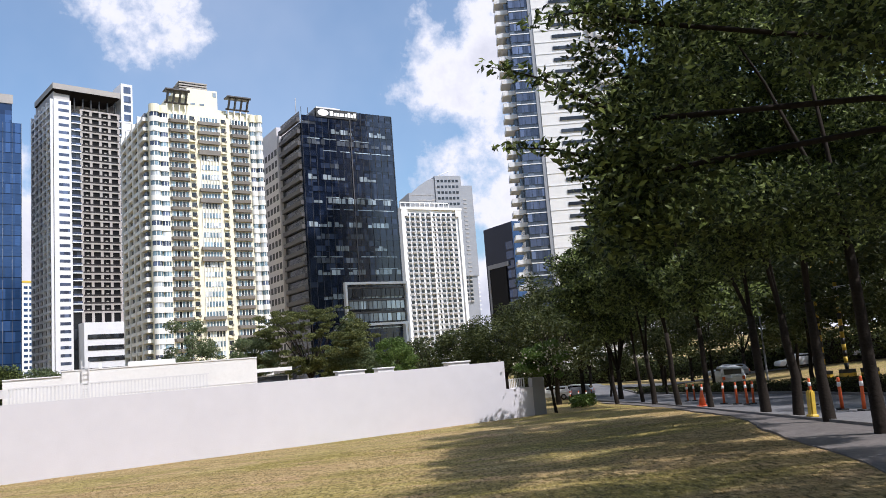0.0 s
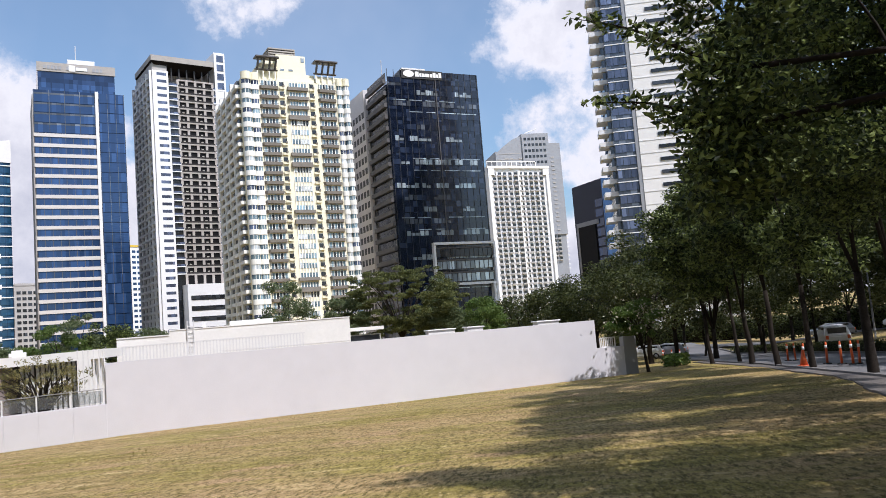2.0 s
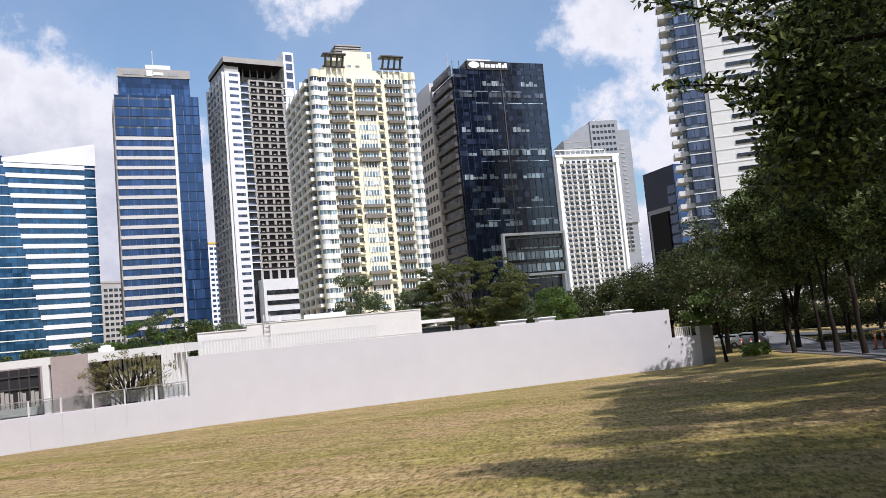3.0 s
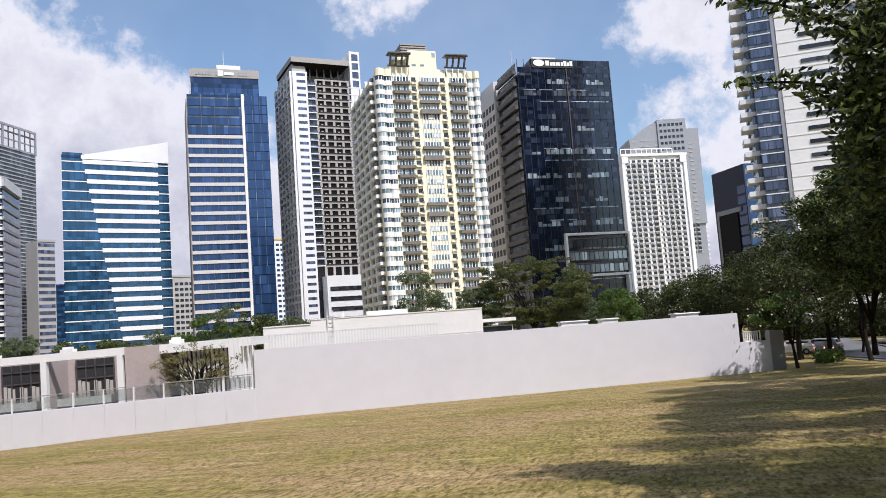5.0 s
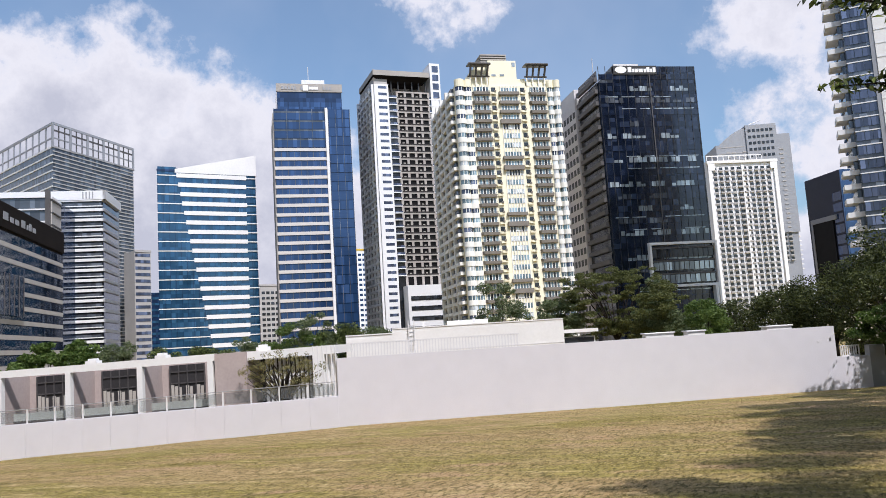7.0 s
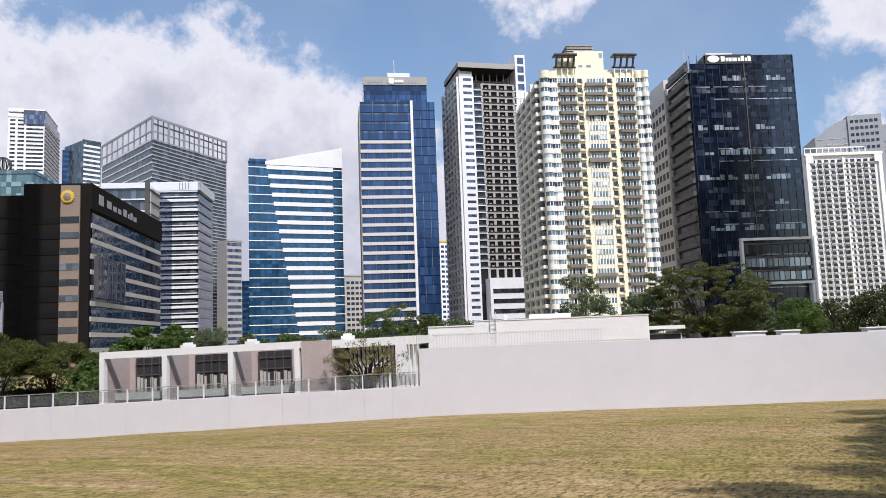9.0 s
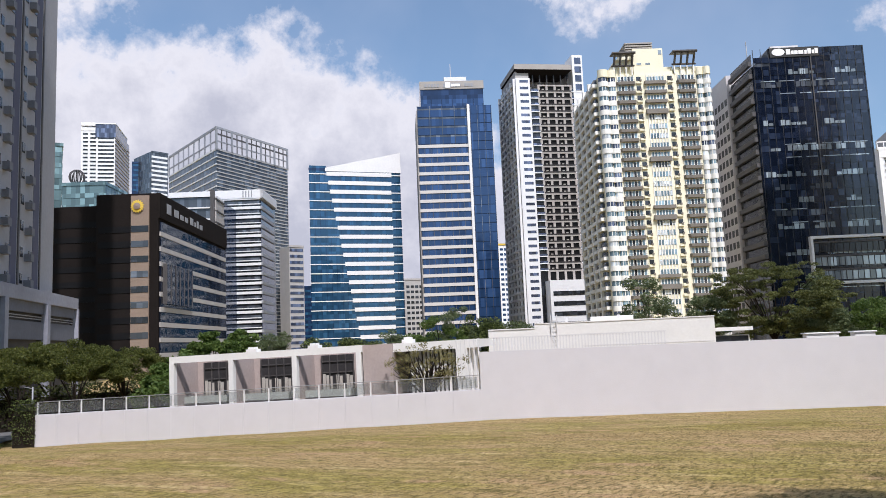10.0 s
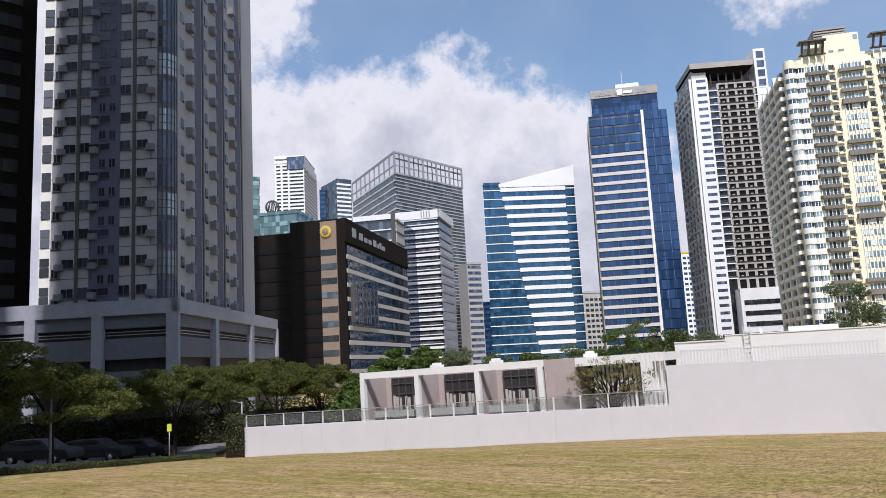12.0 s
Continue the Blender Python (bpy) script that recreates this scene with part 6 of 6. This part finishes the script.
# shrubs at the wall
p = wall_point(22.5, -0.25)
tree("frangipani", "flowering frangipani at the end of the wall", p[0], p[1], 1.4, 3.2, (1.7, 1.3, 1.1), 30, 0.42, 3600, 0.2, LEAF_BRIGHT, 101, 0.09, lean=(-0.4, 0))
fr = bpy.data.objects["frangipani"]
rngp = np.random.default_rng(6)
part("blossom", leaves("blossom", rngp.normal(size=(260, 3)) * np.array([1.0, 0.8, 0.62]) + np.array([-0.4, -0.5, 3.4]), 0.13, PETAL, rngp, slim=0.9), fr, label="pale pink and cream blossoms")
p = wall_point(-10.5, 1.5)
tree("bare_frangipani", "half-bare twiggy frangipani behind the railing", p[0], p[1], 1.3, 3.2, (2.8, 1.5, 1.3), 190, 0.25, 4600, 0.11, LEAF_FRANGIPANI, 102, 0.1, bark=BARK, n_limbs=60, base=-2.9)


def hedge(name, label, points, wide, tall, count, leaf, mat, seed):
    """A clipped run of leaves along a line on the ground."""
    rng = np.random.default_rng(seed)
    pts = np.array(points)
    k = rng.integers(0, len(pts) - 1, count)
    q = rng.uniform(size=(count, 1))
    c = pts[k] * (1 - q) + pts[k + 1] * q
    off = rng.uniform(-1, 1, size=(count, 2)) * wide / 2
    xy = c + off
    z = np.array([gz(x, y) for x, y in xy]) + rng.uniform(0.02, 1, count) ** 0.7 * tall
    root = thing(name, Matrix.Identity(4), label, "hedge")
    part("leafage", leaves("leafage", np.column_stack([xy, z]), leaf, mat, rng), root)
    v, f = [], []
    for x, y in points:
        b = len(v)
        v += [(x, y, gz(x, y)), (x, y, gz(x, y) + tall * 0.75)]
        if b:
            f.append((b - 2, b, b + 1, b - 1))
    part("stem_core", mesh_of("stem_core", v, f, BARK), root)


hedge("hedge", "dark clipped hedge on the far side of the street", [(18.6, 14.0), (18.9, 25), (19.2, 36), (19.4, 50), (19.6, 66), (19.4, 90)], 1.0, 0.8, 16000, 0.14, LEAF_WOOD, 1)
hedge("hedge", "dark low hedge along the lawn's edge", [(-35.0, 5.0), (-36.5, 10.0), (-40.0, 15.0), (-46.0, 20.5), (-52.0, 25.2)], 1.0, 0.32, 7000, 0.1, LEAF_WOOD, 2)
hedge("shrub_bed", "bright green shrubs by the wall's end", [(7.4, 52.0), (8.2, 55.0)], 1.4, 0.8, 2200, 0.2, LEAF_BRIGHT, 3)
hedge("tall_hedge", "dark tall hedge behind the far bank", [(40, 20), (40, 50), (37, 90), (26, 120), (8, 124)], 3.0, 3.4, 30000, 0.4, LEAF_WOOD, 4)
# added hedge, a dark mass for the shade under the left trees
hedge("tall_hedge", "dark tall hedge added for the shade in front of the podium", [(-66, 2), (-66, 12), (-68, 24), (-64, 38), (-60, 48)], 2.0, 3.6, 16000, 0.3, LEAF_WOOD, 9)
hedge("railing_shrubs", "low green shrubs behind the railing", [wall_point(-27, 2.2), wall_point(-22, 2.0), wall_point(-17, 2.2)], 0.7, 1.25, 900, 0.2, LEAF_GREY, 5)
hedge("creeper", "dark creeper over the wall's end pier", [wall_point(-36.7, -0.12), wall_point(-35.1, -0.12)], 0.35, 2.9, 1500, 0.13, LEAF_DARK, 6)


def grass_tufts(name, label, count, near, far, tall, seed):
    rng = np.random.default_rng(seed)
    d = near + (far - near) * rng.uniform(size=count) ** 1.3
    a = np.radians(rng.uniform(-84, 24, count))
    clump = rng.normal(size=(count, 2)) * 0.05
    x, y = d * np.sin(a) + clump[:, 0], d * np.cos(a) + clump[:, 1]
    turn = radians(-22)
    keep = (x * math.sin(turn) + y * math.cos(turn) < 41.9) & (x < np.minimum(5.0 + 0.205 * np.maximum(y - 9.5, -12), 9.2)) & (x > -34 - np.maximum(0, (y - 8)) * 1.05)
    x, y, d = x[keep], y[keep], d[keep]
    count = len(x)
    z = np.array([gz(p, q) for p, q in zip(x, y)])
    z += np.array([0.05 * noise.noise((p * 0.22, q * 0.22, 0.3)) for p, q in zip(x, y)])
    h = tall * rng.uniform(0.4, 1.2, count)
    lean = rng.normal(size=(count, 2)) * 1.5
    t = rng.uniform(0, math.pi, count)
    w = 0.005 + 0.0005 * d
    base = np.column_stack([x, y, z - 0.02])
    side = np.column_stack([np.cos(t) * w, np.sin(t) * w, np.zeros(count)])
    tip = base + np.column_stack([lean[:, 0] * h, lean[:, 1] * h, h])
    v = np.stack([base - side, base + side, tip], 1).reshape(-1, 3)
    me = bpy.data.meshes.new(name)
    me.vertices.add(count * 3)
    me.vertices.foreach_set("co", v.astype(np.float32).ravel())
    me.loops.add(count * 3)
    me.loops.foreach_set("vertex_index", np.arange(count * 3, dtype=np.int32))
    me.polygons.add(count)
    me.polygons.foreach_set("loop_start", np.arange(0, count * 3, 3, dtype=np.int32))
    me.update(calc_edges=True)
    me.materials.append(GRASS)
    return tagged(new(name, me), label, "grass", kind="stuff")


grass_tufts("grass", "short mown grass blades, green and straw", 190000, 6.5, 30, 0.042, 8)
grass_tufts("grass", "short mown grass blades farther down the slope", 70000, 24, 60, 0.05, 9)

# ---- street things ----
def delineator():
    root = thing("delineator_post", pose(0, 0, 0), "orange plastic delineator post with a white band", "post", "delineator posts")
    v, f = tube([(0, 0, 0.03), (0, 0, 0.95), (0, 0, 0.98)], [0.055, 0.045, 0.03], 10)
    part("shaft", mesh_of("shaft", v, f, ORANGE, True), root)
    v, f = tube([(0, 0, 0.70), (0, 0, 0.84)], [0.056, 0.054], 10)
    part("band", mesh_of("band", v, f, SIGN_WHITE, True), root)
    part("base", bevelled("base", [(-0.14, -0.14, 0, 0.14, 0.14, 0.05)], RUBBER, 0.015), root)
    return root


first = delineator()
places = [(8.7, 61.6), (8.7, 57.5), (8.3, 63.8), (12.8, 46.1), (13.3, 46.4), (12.2, 40.4), (11.9, 36.9), (11.9, 35.1), (12.0, 34.1), (12.4, 34.5), (11.2, 23.9), (11.2, 22.6), (12.3, 28.4), (10.7, 36.2)]
first.matrix_basis = pose(places[0][0], places[0][1], gz(*places[0]) + 0.07)
for i, (x, y) in enumerate(places[1:]):
    copy_thing(first, pose(x, y, gz(x, y) + 0.07, 2 * ((i % 3) - 1), 3 * ((i % 2) - 0.5), 20 * i))


def traffic_cone(x, y):
    root = thing("traffic_cone", pose(x, y, gz(x, y) + 0.08), "orange traffic cone at the kerb", "cone")
    v, f = tube([(0, 0, 0.04), (0, 0, 0.7)], [0.17, 0.04], 14)
    part("cone", mesh_of("cone", v, f, ORANGE, True), root)
    part("base", bevelled("base", [(-0.22, -0.22, 0, 0.22, 0.22, 0.05)], ORANGE, 0.02), root)


traffic_cone(10.4, 35.2)


def yellow_barrier(x, y):
    root = thing("yellow_barrier", pose(x, y, gz(x, y) + 0.06, 0, 2, 10), "yellow plastic barrier post beside a tree", "barrier")
    part("body", bevelled("body", [(-0.08, -0.1, 0, 0.08, 0.1, 0.72)], YELLOW_PAINT, 0.035, 2), root)
    part("foot", bevelled("foot", [(-0.11, -0.14, 0, 0.11, 0.14, 0.1)], YELLOW_PAINT, 0.03), root)


yellow_barrier(8.95, 20.8)


def striped_gantry(spots, tall):
    root = thing("height_gantry", Matrix.Identity(4), "yellow and black striped posts under a steel height gantry", "gantry")
    for x, y in spots:
        z = gz(x, y)
        for i in range(5):
            part("base_stripe", boxes("base_stripe", [(x - 0.36, y - 0.25, z + 0.2 * i, x + 0.36, y + 0.25, z + 0.2 * (i + 1))], YELLOW_PAINT if i % 2 else BLACK_PAINT), root)
        n = 18
        for i in range(n):
            z0, z1 = z + 1.0 + (tall - 1.0) * i / n, z + 1.0 + (tall - 1.0) * (i + 1) / n
            v, f = tube([(x, y, z0), (x, y, z1)], [0.11, 0.11], 8)
            part("pole_stripe", mesh_of("pole_stripe", v, f, YELLOW_PAINT if i % 2 else BLACK_PAINT, True), root)
    (xa, ya), (xb, yb) = spots[0], spots[-1]
    za = gz(xa, ya) + 5.2
    for dz in (0.0, 0.45):
        v, f = tube([(xa - 1, ya + 2, za + dz), (xb + 1, yb - 3, za + dz)], [0.06, 0.06], 6)
        part("beam", mesh_of("beam", v, f, PALE_STEEL, True), root)
    for i in range(10):
        q = i / 9
        p0 = Vector((xa - 1, ya + 2, za)).lerp(Vector((xb + 1, yb - 3, za)), q)
        p1 = Vector((xa - 1, ya + 2, za + 0.45)).lerp(Vector((xb + 1, yb - 3, za + 0.45)), min(1.0, q + 0.055))
        v, f = tube([p0, p1], [0.03, 0.03], 5)
        part("brace", mesh_of("brace", v, f, PALE_STEEL), root)


striped_gantry([(20.8, 45.9), (21.0, 43.6), (20.9, 41.0)], 7.2)


def car(x, y, turn, paint, label, tall=1.8, long=4.6, wide=1.85):
    root = thing("car", pose(x, y, gz(x, y) + 0.06, 0, 0, turn), label, "car", "cars")
    h = tall
    prof = [(-long / 2, 0.35), (-long / 2, h * 0.55), (-long / 2 + 0.12, h * 0.62), (-long / 2 + 0.45, h * 0.97), (long * 0.08, h), (long * 0.24, h * 0.64), (long / 2 - 0.15, h * 0.56), (long / 2, h * 0.42), (long / 2, 0.32)]
    n = len(prof)
    v = [(s * wide / 2 * (0.86 if z > h * 0.7 else 1.0), y, z) for s in (-1, 1) for y, z in prof]
    f = [tuple(range(n)), tuple(range(2 * n - 1, n - 1, -1))] + [(i, n + i, n + (i + 1) % n, (i + 1) % n) for i in range(n)]
    me = mesh_of("body", v, f, paint)
    bm = bmesh.new()
    bm.from_mesh(me)
    bmesh.ops.bevel(bm, geom=bm.edges[:], offset=0.06, segments=2, affect="EDGES")
    bmesh.ops.recalc_face_normals(bm, faces=bm.faces[:])
    bm.to_mesh(me)
    bm.free()
    part("body", me, root)
    part("rear_window", boxes("rear_window", [(-wide * 0.36, -long / 2 + 0.16, h * 0.64, wide * 0.36, -long / 2 + 0.35, h * 0.9)], WINDOW_DARK), root)
    for s in (-1, 1):
        part("side_window", boxes("side_window", [(s * wide * 0.425, -long * 0.36, h * 0.66, s * wide * 0.47, long * 0.1, h * 0.92)], WINDOW_DARK), root)
        part("tail_lamp", boxes("tail_lamp", [(s * wide * 0.36, -long / 2 - 0.02, h * 0.42, s * wide * 0.47, -long / 2 + 0.08, h * 0.58)], ORANGE), root)
        for yy in (-long * 0.31, long * 0.31):
            v, f = tube([(s * (wide / 2 - 0.22), yy, 0.33), (s * (wide / 2 + 0.01), yy, 0.33)], [0.33, 0.33], 18)
            wheel = part("wheel", mesh_of("wheel", v, f, RUBBER, True), root)
            v, f = tube([(s * (wide / 2 - 0.05), yy, 0.33), (s * (wide / 2 + 0.03), yy, 0.33)], [0.19, 0.17], 12)
            part("rim", mesh_of("rim", v, f, STEEL, True), wheel)
    part("bumper", bevelled("bumper", [(-wide / 2, -long / 2 - 0.08, 0.35, wide / 2, -long / 2 + 0.1, 0.6)], CHARCOAL, 0.04), root)


car(21.9, 66.0, -8, CAR_WHITE, "white van-shaped car seen from behind on the street")
car(12.4, 92.0, 70, CAR_GREY, "silver saloon car parked beyond the trees", 1.45)
car(9.6, 90.0, 80, CAR_WHITE, "white car parked beyond the trees", 1.5)
car(30.5, 92.0, 85, CAR_GREY, "pale car on the upper road", 1.5)
car(35.5, 84.0, 88, CAR_WHITE, "white car on the upper road", 1.5)
car(40.0, 76.0, 85, CAR_WHITE, "white car on the upper road", 1.5)
# black body colour stands for the shade these cars are parked in
for x, y, turn, paint in ((-53.0, 14.5, -50, BLACK_PAINT), (-56.5, 19.0, -50, BLACK_PAINT), (-60.0, 23.4, -50, BLACK_PAINT), (-57.0, 8.0, -50, BLACK_PAINT)):
    car(x, y, turn, paint, "parked car coloured black for the shade of the street trees", 1.5)


def lamp_post(x, y, tall, label, arm=0.5):
    root = thing("street_lamp", pose(x, y, gz(x, y)), label, "street lamp")
    v, f = tube([(0, 0, -0.1), (0, 0, 0.3), (0, 0, tall)], [0.10, 0.07, 0.045], 10)
    part("pole", mesh_of("pole", v, f, GREY_PANEL, True), root)
    v, f = tube([(0, 0, tall - 0.1), (arm, 0, tall)], [0.03, 0.025], 6)
    part("arm", mesh_of("arm", v, f, STEEL, True), root)
    part("lantern", bevelled("lantern", [(arm - 0.18, -0.12, tall - 0.08, arm + 0.22, 0.12, tall + 0.08)], CHARCOAL, 0.03), root)


lamp_post(-43.9, 12.4, 4.6, "slim grey street lamp at the lawn's edge")
lamp_post(21.3, 55.9, 7.5, "grey steel lamp post across the street")
p = wall_point(-35.9, 0.6)
lamp_post(p[0], p[1], 3.7, "floodlight on an arm above the low wall", -1.2)


def sign_post(x, y):
    root = thing("sign_post", pose(x, y, gz(x, y), 0, 0, 60), "small yellow-green sign on a post", "sign")
    v, f = tube([(0, 0, -0.1), (0, 0, 2.2)], [0.03, 0.03], 8)
    part("post", mesh_of("post", v, f, STEEL, True), root)
    part("plate", boxes("plate", [(-0.13, -0.06, 1.75, 0.13, -0.035, 2.2)], SIGN_LIME), root)


SIGN_LIME = material("lime_sign", (0.55, 0.65, 0.05), 0.5, vary=0.05)
sign_post(-47.0, 20.0)


def strip(name, label, category, line, wide, lift, mat):
    """A ribbon of paving along a line of points, wide metres to its left."""
    v, f = [], []
    pts = [Vector(q) for q in line]
    fine = [pts[i].lerp(pts[i + 1], k / 8) for i in range(len(pts) - 1) for k in range(8)] + [pts[-1]]
    for i, q in enumerate(fine):
        t = (fine[min(i + 1, len(fine) - 1)] - fine[max(i - 1, 0)]).normalized()
        nrm = Vector((-t.y, t.x))
        for k in range(7):
            w = q + nrm * wide * k / 6
            v.append((w.x, w.y, gz(w.x, w.y) + lift))
    for i in range(len(fine) - 1):
        for k in range(6):
            b = i * 7 + k
            f.append((b, b + 1, b + 8, b + 7))
    tagged(new(name, mesh_of(name, v, f, mat, True)), label, category, kind="structure")


strip("road", "shaded asphalt street beside the tower podium", "road", [(-36.5, -20), (-38.5, 0), (-39.5, 8.5), (-44.5, 16.0), (-54.0, 25.0), (-72, 42)], 22, 0.09, ASPHALT)
strip("road", "pale upper road behind the far bank", "road", [(52, 40), (42, 72), (30, 96), (10, 112)], -6, 0.1, KERB)
